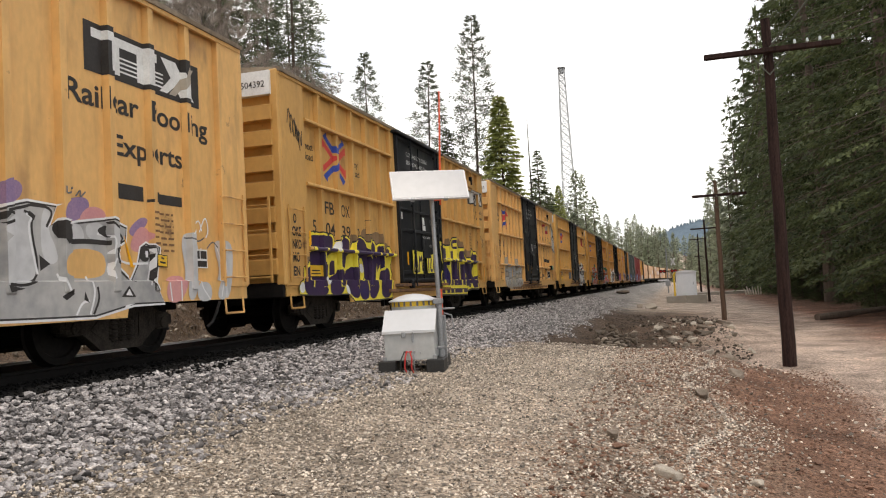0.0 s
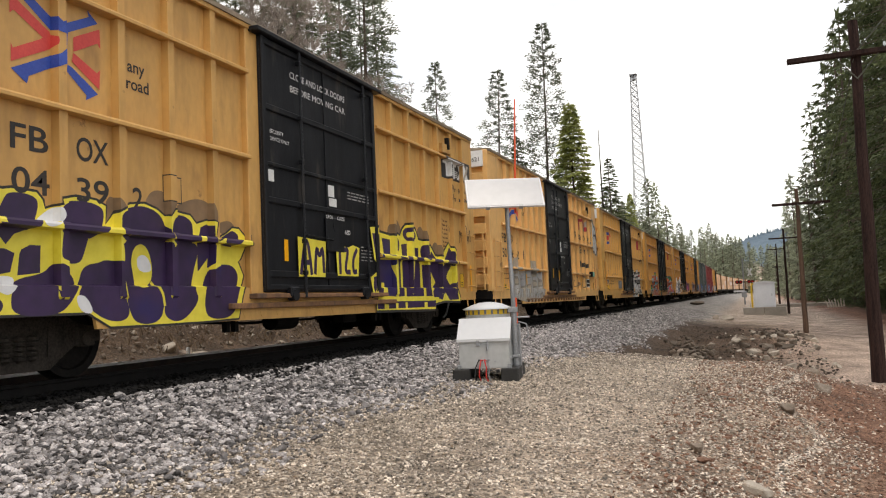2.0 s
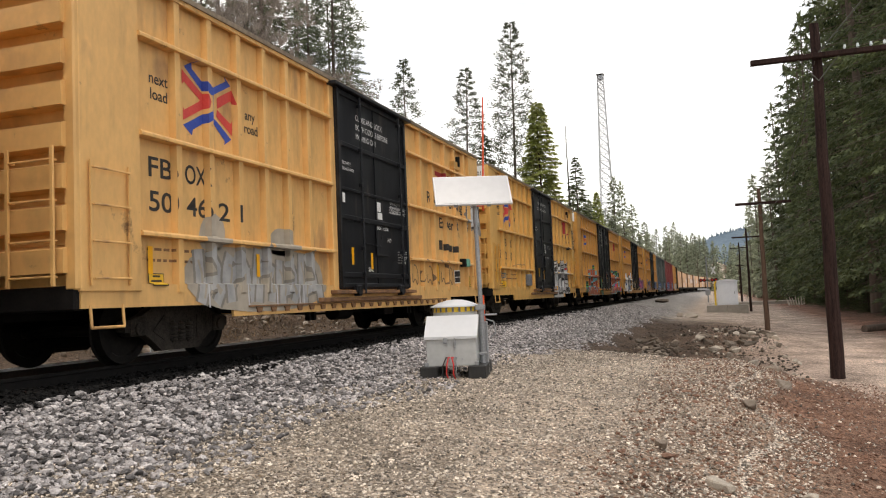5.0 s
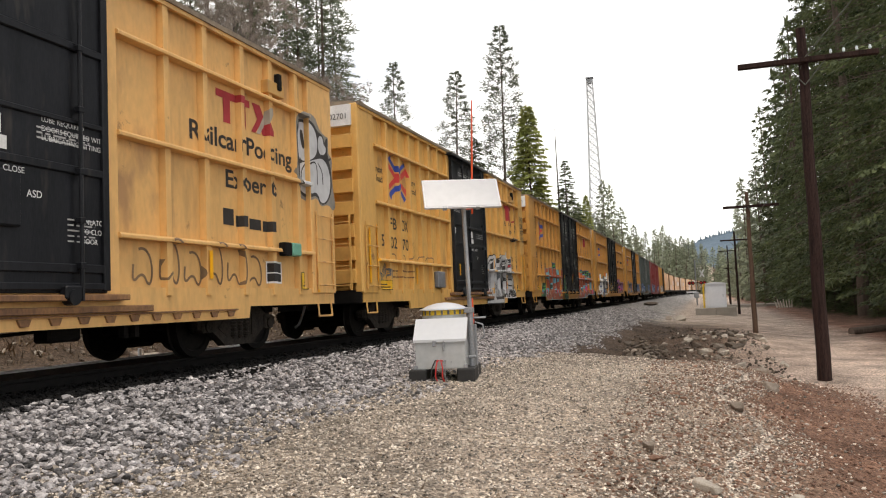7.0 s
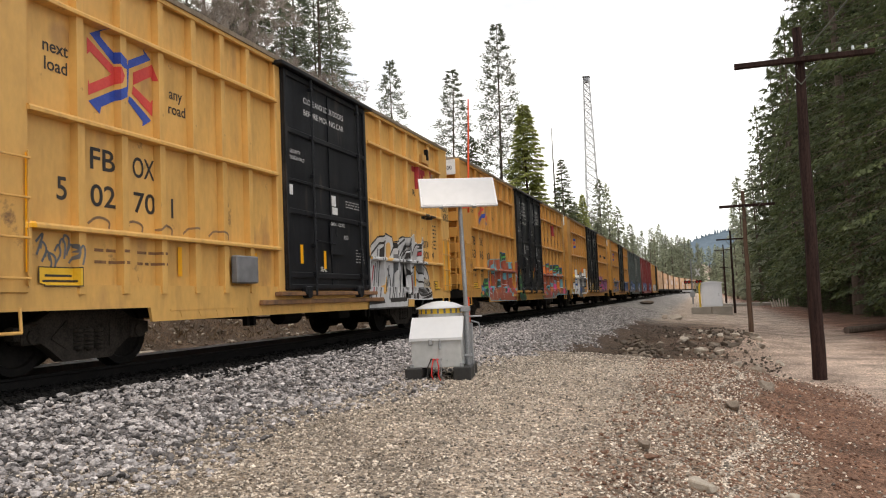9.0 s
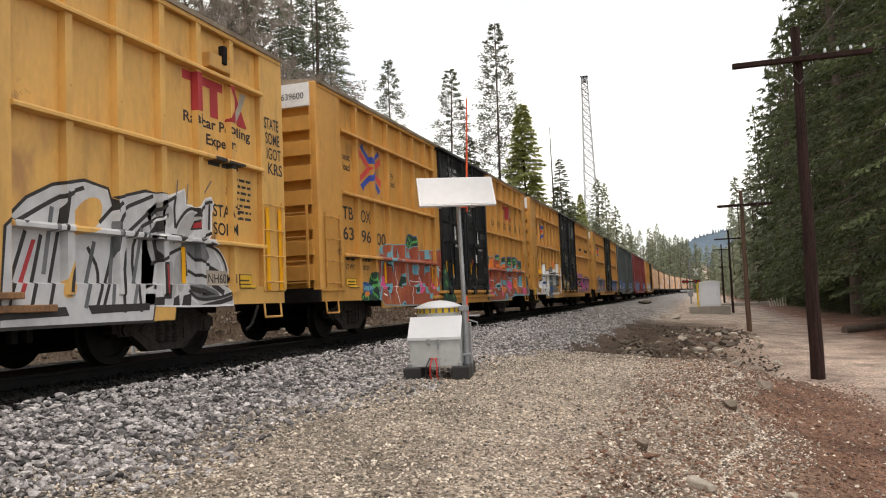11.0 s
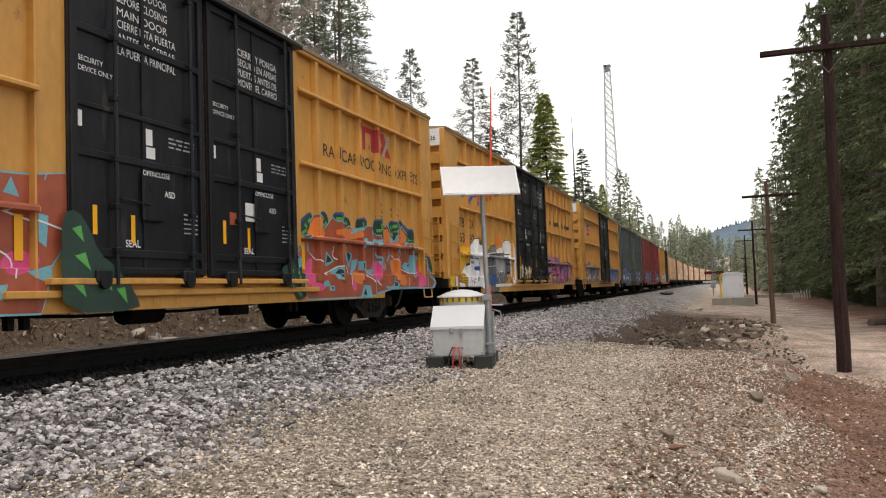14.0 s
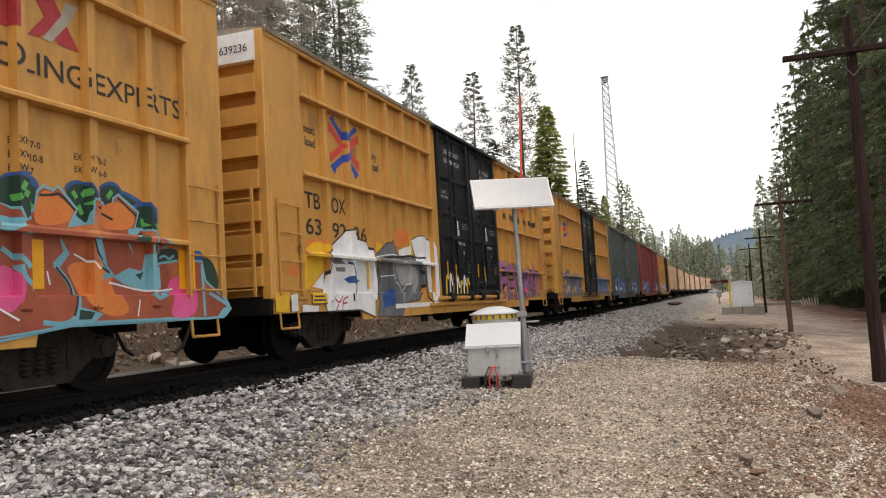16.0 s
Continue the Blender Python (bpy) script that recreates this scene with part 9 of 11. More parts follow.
def bubble_letters(car, s):
    """Two pale bubble letters with black edges high at the end of the side."""
    lay_graffiti(car, s, [
        ('soft', WORNGREY, 'dark haze round the bubble letters', 0, [(14.61, 4.14), (15.3, 4.21), (15.45, 3.96), (15.72, 3.86), (15.84, 3.89), (15.79, 3.57), (15.98, 3.48), (15.92, 3.28), (15.97, 2.88), (16.06, 2.58), (15.97, 2.51), (15.77, 2.63), (15.46, 2.54), (15.31, 2.72), (15.03, 2.6), (14.71, 2.74), (14.58, 3.05), (14.65, 3.24), (14.63, 3.57)]),
        ('soft', INK, 'black edge of the bubble letters', 0, [(14.63, 3.88), (14.77, 4.0), (15.0, 4.07), (15.26, 4.03), (15.42, 3.89), (15.63, 3.87), (15.68, 3.71), (15.76, 3.83), (15.82, 3.87), (15.75, 3.53), (15.92, 3.28), (15.93, 2.91), (15.74, 2.64), (15.46, 2.57), (15.32, 2.75), (15.03, 2.67), (14.77, 2.8), (14.69, 2.99), (14.66, 3.24)]),
        ('soft', PALESPRAY, 'pale silver bubble letters', 0, [(14.78, 3.92), (14.96, 4.02), (15.21, 3.98), (15.35, 3.84), (15.38, 3.61), (15.27, 3.43), (14.93, 3.31), (14.83, 3.56)]),
        ('soft', PALESPRAY, '', 0, [(14.67, 3.84), (14.74, 3.87), (14.83, 3.56), (14.88, 3.33), (14.7, 3.26), (14.67, 3.52)]),
        ('soft', PALESPRAY, '', 0, [(15.45, 3.83), (15.59, 3.85), (15.63, 3.7), (15.73, 3.66), (15.68, 3.54), (15.44, 3.52)]),
        ('soft', PALESPRAY, '', 0, [(14.74, 3.0), (14.82, 3.22), (15.23, 3.34), (15.62, 3.44), (15.85, 3.24), (15.86, 2.9), (15.71, 2.67), (15.47, 2.6), (15.34, 2.82), (15.03, 2.73), (14.79, 2.86)]),
        ('line', INK, 'black inner line', 0.03, [(14.91, 2.98), (14.93, 3.15), (15.11, 3.3), (15.35, 3.34), (15.35, 2.92)]),
        ('line', INK, '', 0.03, [(15.39, 3.33), (15.57, 3.18), (15.57, 2.95)]),
        ('soft', INK, '', 0, [(14.93, 3.86), (14.98, 3.89), (15.04, 3.69), (15.06, 3.57), (15.02, 3.55), (14.95, 3.7)]),
        ('line', INK, '', 0.04, [(15.7, 3.49), (15.82, 3.54), (15.79, 3.43), (15.94, 3.5)]),
    ])


# ---------------------------------------------------------------- the train, car by car
SHORT = dict(length=15.75, doors=[(6.38, 9.85)], zones=[(1.0, 6.20), (10.10, 15.07)],
             ribs=[1.76, 2.49, 3.22, 3.95, 4.66, 5.38, 10.90, 11.74, 12.57, 13.40, 14.25])
WIDE = dict(length=15.75, doors=[(6.12, 9.88)], zones=[(.98, 5.84), (10.10, 15.07)],      # panels set wider apart
            ribs=[1.69, 2.54, 3.39, 4.24, 5.09, 10.86, 11.72, 12.57, 13.43, 14.30])
LONG = dict(length=18.75, doors=[(7.20, 9.55), (9.66, 12.0)], zones=[(.98, 6.80), (12.28, 18.05)],
            ribs=[1.80, 2.67, 3.56, 4.44, 5.32, 6.21, 12.98, 13.86, 14.75, 15.64, 16.53, 17.42])
CARS = []


def door_notices(car, a, b, spanish=False, heading=True):
    """White stencils, stickers and seals on a black door."""
    w = b - a
    f = 1.672
    if spanish:
        for k, t in enumerate(("CIERRE Y PONGA", "SEGURO EN AMBAS", "PUERTAS ANTES DE", "MOVER EL CARRO")):
            say(car, None, t, a + .33 * w, 4.22 - .15 * k, .15, WHITE, 0.0, .46 * w, flat=f)
    elif heading:
        for k, t in enumerate(("CLOSE AND LOCK DOORS", "BEFORE MOVING CAR")):
            say(car, None, t, a + .22 * w, 4.32 - .22 * k, .15, WHITE, 0.0, .48 * w, flat=f)
    say(car, None, "SECURITY", a + .06 * w, 3.34, .085, WHITE, 0.0, flat=f)
    say(car, None, "DEVICE ONLY", a + .06 * w, 3.23, .085, WHITE, 0.0, flat=f)
    say(car, None, "OPEN", a + .46 * w, 2.17, .09, WHITE, 0.0, flat=1.735)
    say(car, None, "CLOSE", a + .56 * w, 2.17, .09, WHITE, 0.0, flat=1.735)
    say(car, None, "ASD", a + .66 * w, 1.95, .11, WHITE, flat=f)
    say(car, None, "SEAL", a + .36 * w, 1.30, .12, WHITE, flat=f)
    bars(car, None, a + .70 * w, 2.7, .22 * w, 3, SILVER, .055, .02, f, 3)
    bars(car, None, a + .82 * w, 1.75, .12 * w, 5, SILVER, .06, .018, f, 4)
    paint_on(car, None, [rect(a + .50 * w, a + .57 * w, 2.56, 2.76), rect(a + .52 * w, a + .59 * w, 2.40, 2.54), rect(a + .04 * w, a + .08 * w, 2.60, 2.78)], WHITE, "sticker", .006, f, "white paper sticker")
    paint_on(car, None, [rect(a + .14 * w, a + .17 * w, 1.42, 1.75), rect(a + .40 * w, a + .43 * w, 1.35, 1.68)], STRIPE, "reflector_stripe", .006, f)


def bracket(car, y=13.75):
    """The small hinged board and catch high on the side."""
    part("route_board", block(1.49, 1.66, y - .12, y + .42, 4.24, 4.46, bevel=.01), YELLOW, car)
    part("board_catch", block(1.60, 1.70, y + .18, y + .28, 4.34, 4.62, bevel=.01), UNDER, car, "black catch above the board")


def small_stencils(car, side, y, z, seed):
    """The plate of data at the foot of the side."""
    bars(car, side, y, z, .5, 2, RUST_SILL, .14, .035, None, seed)
    bars(car, side, y + .75, z, .5, 2, RUST_SILL, .14, .035, None, seed + 1)


def grey_car():     # the car that leaves the picture first, with silver letters
    car, s = boxcar(-3.67, paint=YELLOW_OLD, rails=(), label="faded yellow boxcar with silver graffiti along its foot", **SHORT)
    logo(car, s, 12.32, 3.72, 2.2, .50, INK, WHITE)
    say(car, s, "Railcar Pooling", 11.85, 3.22, .40, width=3.0)
    say(car, s, "Experts", 12.66, 2.67, .38, width=1.5)
    paint_on(car, s, [rect(12.62, 13.25, 2.10, 2.30), rect(13.32, 13.36, 2.10, 2.14), rect(13.42, 14.12, 2.10, 2.24)], INK, "web_address", label="web address as plain bars")
    silver_letters(car, s)
    bars(car, s, 13.35, 1.95, .55, 7, RUST_SILL, .085, .03, None, 8)
    placard(car, s, 13.35, 1.22, .36, .17)
    paint_on(car, s, [rect(14.32, 14.70, 1.22, 1.5)], WHITE, "notice", .020)
    paint_on(car, s, [rect(14.34, 14.50, 1.36, 1.48), rect(14.52, 14.68, 1.36, 1.48), rect(14.34, 14.68, 1.24, 1.33)], INK, "notice", .0212)
    door_notices(car, *SHORT["doors"][0])
    CARS.append(car)


def violet_car():   # purple and lemon letters
    car, s = boxcar(13.43, paint=YELLOW, number="FBOX 504392", label="yellow ribbed boxcar with black door and purple-and-yellow graffiti", **WIDE)
    slogan(car, s, 3.60, 1.08, 3.58)
    for t, y, z in (("FB", 1.97, 2.40), ("OX", 2.80, 2.40), ("5", 1.37, 1.98), ("04", 1.98, 1.96), ("39", 2.80, 1.95), ("2", 3.63, 1.94)):
        say(car, s, t, y, z, .37, width=(.46 if len(t) == 2 else None))
    violet_letters(car, s)
    tall_letters(car, s)
    door_letters(car, s)
    logo(car, s, 13.92, 3.74, 1.55, .40, INK, WHITE)
    say(car, s, "Railcar", 14.27, 3.42, .17, width=.48)
    say(car, s, "Pooling", 14.95, 3.40, .17, width=.5)
    say(car, s, "Experts", 14.27, 3.18, .17, width=.48)
    paint_on(car, s, [rect(14.95, 15.12, 3.19, 3.27)], INK, "web_address", label="web address as plain bars")
    paint_on(car, s, [rect(15.17, 15.42, 3.19, 3.26)], INK, "web_address")
    bars(car, s, 13.45, 2.6, .6, 7, RUST_SILL, .10, .04, None, 9)
    tag = [stroke([(14.85 + .12 * i, 2.15 + .22 * ((i * 7) % 3)), (14.9 + .12 * i, 2.55 - .1 * (i % 2)), (15.0 + .1 * i, 2.2)], .03) for i in range(5)]
    paint_on(car, s, tag, INK, "graffiti_tag", .006, label="black scrawled tag")
    tag = [stroke([(.25 + .1 * i, 3.95 - .07 * i), (.34 + .1 * i, 4.35 - .1 * i), (.42 + .1 * i, 3.7 - .05 * i), (.36 + .12 * i, 3.9)], .025) for i in range(5)]
    paint_on(car, s, tag + [stroke([(.55, 4.1), (.75, 3.5)], .025)], INK, "graffiti_tag", .006, label="black scrawled tag")
    for t, y, z, w in (("O", .33, 2.10, .13), ("OKE", .27, 1.86, .36), ("NKO", .27, 1.62, .36), ("MO", .27, 1.38, .28), ("EN", .27, 1.12, .26)):
        say(car, s, t, y, z, .24, INK, .03, w, name="graffiti_tag", label="black scrawled tag")
    placard(car, s, 1.12, 1.10, .52, .24)
    stripes(car, s, [1.15], 1.72, 2.0)
    stripes(car, s, [15.25], .95, 1.6)
    placard(car, s, 14.75, 1.05, .26, .34)
    door_notices(car, *WIDE["doors"][0])
    paint_on(car, s, [rect(4.15, 4.50, 2.08, 2.42)], INK, "plate_frame", .0045)
    paint_on(car, s, [rect(4.165, 4.485, 2.095, 2.405)], YELLOW, "plate_frame", .0055)
    say(car, s, "F", 4.28, 2.14, .16)
    bracket(car)
    CARS.append(car)


def chalky_car():   # grey overspray at its foot, red mark past the door
    car, s = boxcar(30.66, paint=YELLOW_OLD, flange=RUST_SILL, number="FBOX 504621", label="weathered yellow boxcar with black door and grey-patched foot", **dict(SHORT, length=15.97, ribs=SHORT["ribs"][:6] + [11.05, 11.93, 12.91, 13.76, 14.64]))
    slogan(car, s, 3.60)
    for t, y, z in (("FB", 1.26, 2.40), ("OX", 2.0, 2.40), ("50", 1.26, 1.96), ("46", 2.02, 1.96), ("21", 2.76, 1.95)):
        say(car, s, t, y, z, .37, width=.47)
    paint_on(car, s, [rounded(p) for p in ([(1.9, .62), (5.9, .60), (5.9, 1.55), (4.4, 1.6), (1.9, 1.55)], [(2.2, 1.5), (2.9, 1.5), (2.9, 2.0), (2.4, 2.05)], [(4.0, 1.5), (5.0, 1.5), (4.8, 1.95), (4.2, 1.95)])], FADEDGREY, "graffiti", .0045, label="grey overpainted patch")
    sprayed_piece(car, s, 2.1, 5.7, .72, 1.6, 5, 9, SILVER, WORNGREY, FADEDGREY, PALESPRAY)
    stripes(car, s, [3.7, 1.2], 1.15, 1.5)
    small_stencils(car, s, 1.2, 1.45, 3)
    placard(car, s, 1.2, 1.0, .3, .16)
    logo(car, s, 12.32, 3.53, 1.55, .48, None, RED_INK)
    say(car, s, "Railcar Pooling", 11.66, 3.13, .40, width=2.92)
    say(car, s, "Experts", 12.53, 2.55, .38, width=1.50)
    paint_on(car, s, [rect(12.44, 12.72, 1.97, 2.22), rect(12.78, 13.10, 1.96, 2.13), rect(13.16, 13.50, 1.95, 2.12), rect(13.56, 13.96, 1.94, 2.11)], INK, "web_address", label="web address as plain bars")
    bubble_letters(car, s)
    bm = block(1.60, 1.76, 14.15, 14.44, 1.56, 1.78, bevel=.02)
    part("defect_card_box", bm, SEAFOAM, car, "small pale green metal box")
    part("defect_card_box", block(1.60, 1.74, 13.93, 14.14, 1.56, 1.78, bevel=.015), UNDER, car, "small black metal box")
    paint_on(car, s, [rect(13.62, 14.12, 1.10, 1.46)], WHITE, "notice", .0045, label="white-framed notice")
    paint_on(car, s, [rect(13.65, 13.86, 1.28, 1.43), rect(13.88, 14.09, 1.28, 1.43), rect(13.65, 14.09, 1.13, 1.26)], INK, "notice", .0055)
    rng = random.Random(31)
    for i in range(6):
        y, w, h = 10.42 + .52 * i, rng.uniform(.40, .50), rng.uniform(.45, .72)
        loop = rounded([(y, 1.06), (y + .1 * w, 1.06 + .7 * h), (y + .4 * w, 1.06 + h), (y + .85 * w, 1.06 + .85 * h), (y + w, 1.06 + .3 * h), (y + .8 * w, 1.02), (y + .5 * w, 1.06 + .35 * h)], 1)
        paint_on(car, s, [stroke(loop[3:] + loop[:2], .036)], HAZE, "graffiti_tag", .0058 + .0002 * i, label="worn grey-brown scrawl")
    stripes(car, s, [11.9], 1.15, 1.55)
    stripes(car, s, [15.2], .95, 1.6)
    placard(car, s, 14.6, 1.0, .3, .3)
    a, b = SHORT["doors"][0]
    f = 1.672
    for i, t in enumerate(("CLOSE AND LOCK", "BOTH DOORS BEFORE", "MOVING CAR")):
        say(car, None, t, a + .25 * (b - a), 4.30 - .19 * i, .16, WHITE, 0.0, None, flat=f)
    for i, t in enumerate(("LUBE REQUIRED", "DOORS EQUIPPED WITH", "LUBRICATING FITTINGS")):
        say(car, None, t, a + .72 * (b - a), 2.78 - .10 * i, .085, WHITE, 0.0, None, flat=f)
    for i, t in enumerate(("UNLATCH", "TO CLOSE", "DOOR")):
        say(car, None, t, a + .88 * (b - a), 1.72 - .11 * i, .085, WHITE, 0.0, None, flat=f)
    door_notices(car, a, b, heading=False)
    bracket(car)
    CARS.append(car)


def clean_car():    # grey box on its side, black-and-white letters past the door
    car, s = boxcar(47.75, paint=YELLOW_PALE, number="FBOX 502701", label="yellow boxcar with black door and black-and-white graffiti", nose=.22, **SHORT)
    slogan(car, s, 3.60)
    for t, y, z in (("FB", 2.00, 2.40), ("OX", 2.74, 2.40), ("5", 1.48, 1.98), ("02", 2.00, 1.96), ("70", 2.75, 1.95), ("1", 3.50, 1.94)):
        say(car, s, t, y, z, .37, width=(.42 if len(t) == 2 else None))
    bm = block(1.60, 1.72, 4.80, 5.40, 1.06, 1.48, bevel=.02)
    part("grey_cover_plate", bm, GREYPAINT, car, "grey steel cover plate")
    for i in range(5):
        paint_on(car, s, [stroke([(1.95 + .6 * i, 1.74), (2.1 + .6 * i, 1.84), (2.32 + .6 * i, 1.80), (2.3 + .6 * i, 1.70)], .03)], HAZE, "graffiti_tag", .0048, label="worn grey-brown scrawl")
    rng = random.Random(23)
    for i in range(9):
        y, z = 1.18 + .065 * i, rng.uniform(1.28, 1.5)
        paint_on(car, s, [stroke([(y, z), (y + rng.uniform(-.05, .1), z + .1), (y + .1, z + rng.uniform(-.1, .1)), (y + rng.uniform(0, .12), z - .14)], .028)], GREYPAINT, "graffiti_tag", .006 + .0002 * i, label="thin grey scrawl")
    small_stencils(car, s, 2.05, 1.42, 5)
    placard(car, s, 1.2, 1.0, .55, .22)
    stripes(car, s, [3.6, 5.55], 1.15, 1.55)
    stripes(car, s, [.93], 1.15, 2.4, .11)
    stripes(car, s, [.50], 1.15, 2.3, .09)
    striped_head(car, s)
    striped_letters(car, s)
    stripes(car, s, [13.0], 1.05, 1.55)
    paint_on(car, s, [rect(13.45, 14.1, 1.02, 1.24)], FADEDGREY, "stencil_patch", .0185)
    say(car, s, "XNH60M", 13.47, 1.06, .19, lift=.0195)
    logo(car, s, 13.12, 3.52, 1.66, .56, None, RED_INK)
    say(car, s, "Railcar Pooling", 13.13, 3.34, .22, width=1.75)
    say(car, s, "Experts", 13.67, 3.10, .22, width=.8)
    paint_on(car, s, [rect(13.70, 14.0, 2.80, 2.92), rect(14.05, 14.5, 2.80, 2.90)], INK, "web_address")
    say(car, s, "STATE", 13.80, 2.05, .26, lift=.006, name="graffiti_tag", label="black marker tag")
    say(car, s, "SOME", 13.80, 1.78, .26, lift=.006, name="graffiti_tag", label="black marker tag")
    for k, w in enumerate(("STATE", "SOME", "IGOT", "KRS")):
        say(car, s, w, 15.16 + .03 * k, 3.62 - .25 * k, .27, width=.46, lift=.006, name="graffiti_tag", label="black marker tag")
    bars(car, s, 14.35, 2.65, .5, 7, INK, .10, .04, None, 12)
    stripes(car, s, [15.1, 15.5], .95, 2.3, .12)
    placard(car, s, 14.3, .98, .5, .22)
    door_notices(car, *SHORT["doors"][0])
    bracket(car)
    CARS.append(car)


def orange_car():   # long car, double doors
    car, s = boxcar(64.9, paint=YELLOW_DEEP, number="TBOX 639600", label="long deep-yellow boxcar with double black doors and orange graffiti", **LONG)
    slogan(car, s, 3.60, 1.17, 3.78, 2.08)
    for t, y, z in (("TB", 1.16, 2.40), ("OX", 2.08, 2.40), ("63", 1.16, 1.98), ("96", 2.08, 1.97), ("00", 2.92, 1.96)):
        say(car, s, t, y, z, .37, width=.52)
    say(car, s, "LT WT", 1.25, 1.38, .14)
    say(car, s, "80700", 2.1, 1.38, .14)
    bars(car, s, 1.25, 1.56, .45, 1, INK, .1, .06, None, 2)
    bars(car, s, 2.05, 1.56, .45, 1, INK, .1, .06, None, 3)
    placard(car, s, 1.2, 1.0, .5, .2)
    orange_front(car, s)
    stripes(car, s, [3.27, 6.60], 1.11, 1.58, .11)
    orange_rear(car, s)
    orange_tail(car, s)
    stripes(car, s, [12.35, 15.75, 17.93], 1.10, 1.57, .17)
    logo(car, s, 14.75, 3.56, 1.7, .48, None, RED_INK)
    say(car, s, "RAILCAR POOLING EXPERTS", 13.33, 3.18, .32, width=4.75)
    for k, t in enumerate(("EXH 17-0", "EXW 10-8", "EW 9-7")):
        say(car, s, t, 15.55, 2.45 - .13 * k, .095)
    for k, t in enumerate(("EXH W 8-2", "EXW H 6-0")):
        say(car, s, t, 16.35, 2.42 - .13 * k, .095)
    f = 1.672
    a, b = LONG["doors"][0]
    for k, t in enumerate(("LINE THIS DOOR", "BEFORE CLOSING", "MAIN DOOR")):
        say(car, None, t, a + .32 * (b - a), 4.35 - .16 * k, .14, WHITE, 0.0, .9, flat=f)
    for k, t in enumerate(("CIERRE ESTA PUERTA", "ANTES DE CERRAR", "LA PUERTA PRINCIPAL")):
        say(car, None, t, a + .32 * (b - a), 3.78 - .0 - .16 * k + .1, .14, WHITE, 0.0, 1.05, flat=1.676)
    door_notices(car, *LONG["doors"][0], heading=False)
    door_notices(car, *LONG["doors"][1], spanish=True)
    paint_on(car, None, [rect(10.15, 10.32, 1.7, 1.88)], BRICKRED, "sticker", .006, f)
    paint_on(car, None, [rect(10.55, 10.8, 1.78, 2.05)], WHITE, "sticker", .006, f)
    CARS.append(car)


def ghost_car():    # white and grey rounded shapes
    car, s = boxcar(84.85, paint=YELLOW_DEEP, number="TBOX 639236", label="long deep-yellow boxcar with double black doors and white-and-grey graffiti", **LONG)
    slogan(car, s, 3.60, 1.17, 3.78, 2.08)
    for t, y, z in (("TB", 1.16, 2.40), ("OX", 2.08, 2.40), ("63", 1.16, 1.98), ("92", 2.08, 1.97), ("36", 2.92, 1.96)):
        say(car, s, t, y, z, .37, width=.52)
    ghost_shapes(car, s)
    rng = random.Random(17)
    for k in range(7):
        y = 7.28 + .26 * k
        paint_on(car, None, [stroke([(y, .98), (y + .05, 1.3 + .25 * rng.random()), (y + .2, 1.1 + .3 * rng.random())], .09)], CHALK if k % 2 else PLACARD, "graffiti", .0005 * k, 1.716, "white and yellow stroke on the door")
    stripes(car, s, [1.1, 3.35, 6.3], 1.1, 1.6)
    placard(car, s, 1.1, .86, .5, .2)
    sprayed_piece(car, s, 12.6, 17.4, .76, 1.95, 6, 31, MAUVE, INK, PINK, BLUESPRAY)
    stripes(car, s, [17.2], 1.0, 1.6, .12)
    bars(car, s, 13.3, 3.25, 4.2, 1, INK, .2, .17, None, 14)
    door_notices(car, *LONG["doors"][0])
    door_notices(car, *LONG["doors"][1], spanish=True)
    CARS.append(car)


def mauve_car():
    car, s = boxcar(105.8, paint=YELLOW_DEEP, label="yellow boxcar with black door and grey-mauve graffiti", **SHORT)
    part("number_panel", block(-1.5, 1.5, -.012, .02, 4.43, 4.87), WHITE, car, "white number panel")
    sprayed_piece(car, s, 1.3, 5.9, .78, 1.95, 6, 42, GREYPAINT, BLUESPRAY, VIOLETSPRAY, SILVER)
    sprayed_piece(car, s, 10.3, 14.9, .78, 1.90, 6, 43, BLUESPRAY, GREYPAINT, VIOLETSPRAY, MAUVE)
    emblem(car, s, 1.92, 3.10, 1.2, 1.0)
    door_notices(car, *SHORT["doors"][0])
    CARS.append(car)


def plain_car(start, length, paint, doors, label, seed, eave, slats=False, door_paint=None):
    n = int((length - 2.4) / .62)
    ribs = [c for c in (1.2 + k * .62 for k in range(n)) if not any(a - .1 < c < b + .1 for a, b in doors)]
    zones = []
    at = .9
    for a, b in doors:
        zones.append((at, a - .12))
        at = b + .12
    zones.append((at, length - .9))
    car, s = boxcar(start, length, paint, doors, ribs, zones, rails=(), label=label, eave=eave, turning=False, grabs=True, door_paint=door_paint)
    rng = random.Random(seed)
    for a, b in zones:
        sprayed_piece(car, s, a + .3, b - .3, .78, 1.9, max(2, int((b - a) / .9)), seed + int(a), BLUESPRAY if seed % 2 else PALESPRAY, INK, CHALK, CHALK)
    if slats:
        a, b = doors[0]
        rows = [rect(a + rng.uniform(.1, .4), b - rng.uniform(.1, .5), z, z + .07) for z in np.arange(1.9, 4.2, .19)]
        paint_on(car, None, rows, SILVER, "door_corrugation", .008, 1.71, "pale worn ridges on the door")
    part("number_panel", block(-.6, 1.4, -.012, .02, eave - .45, eave - .1), WHITE, car, "pale placard on the end wall")
    CARS.append(car)


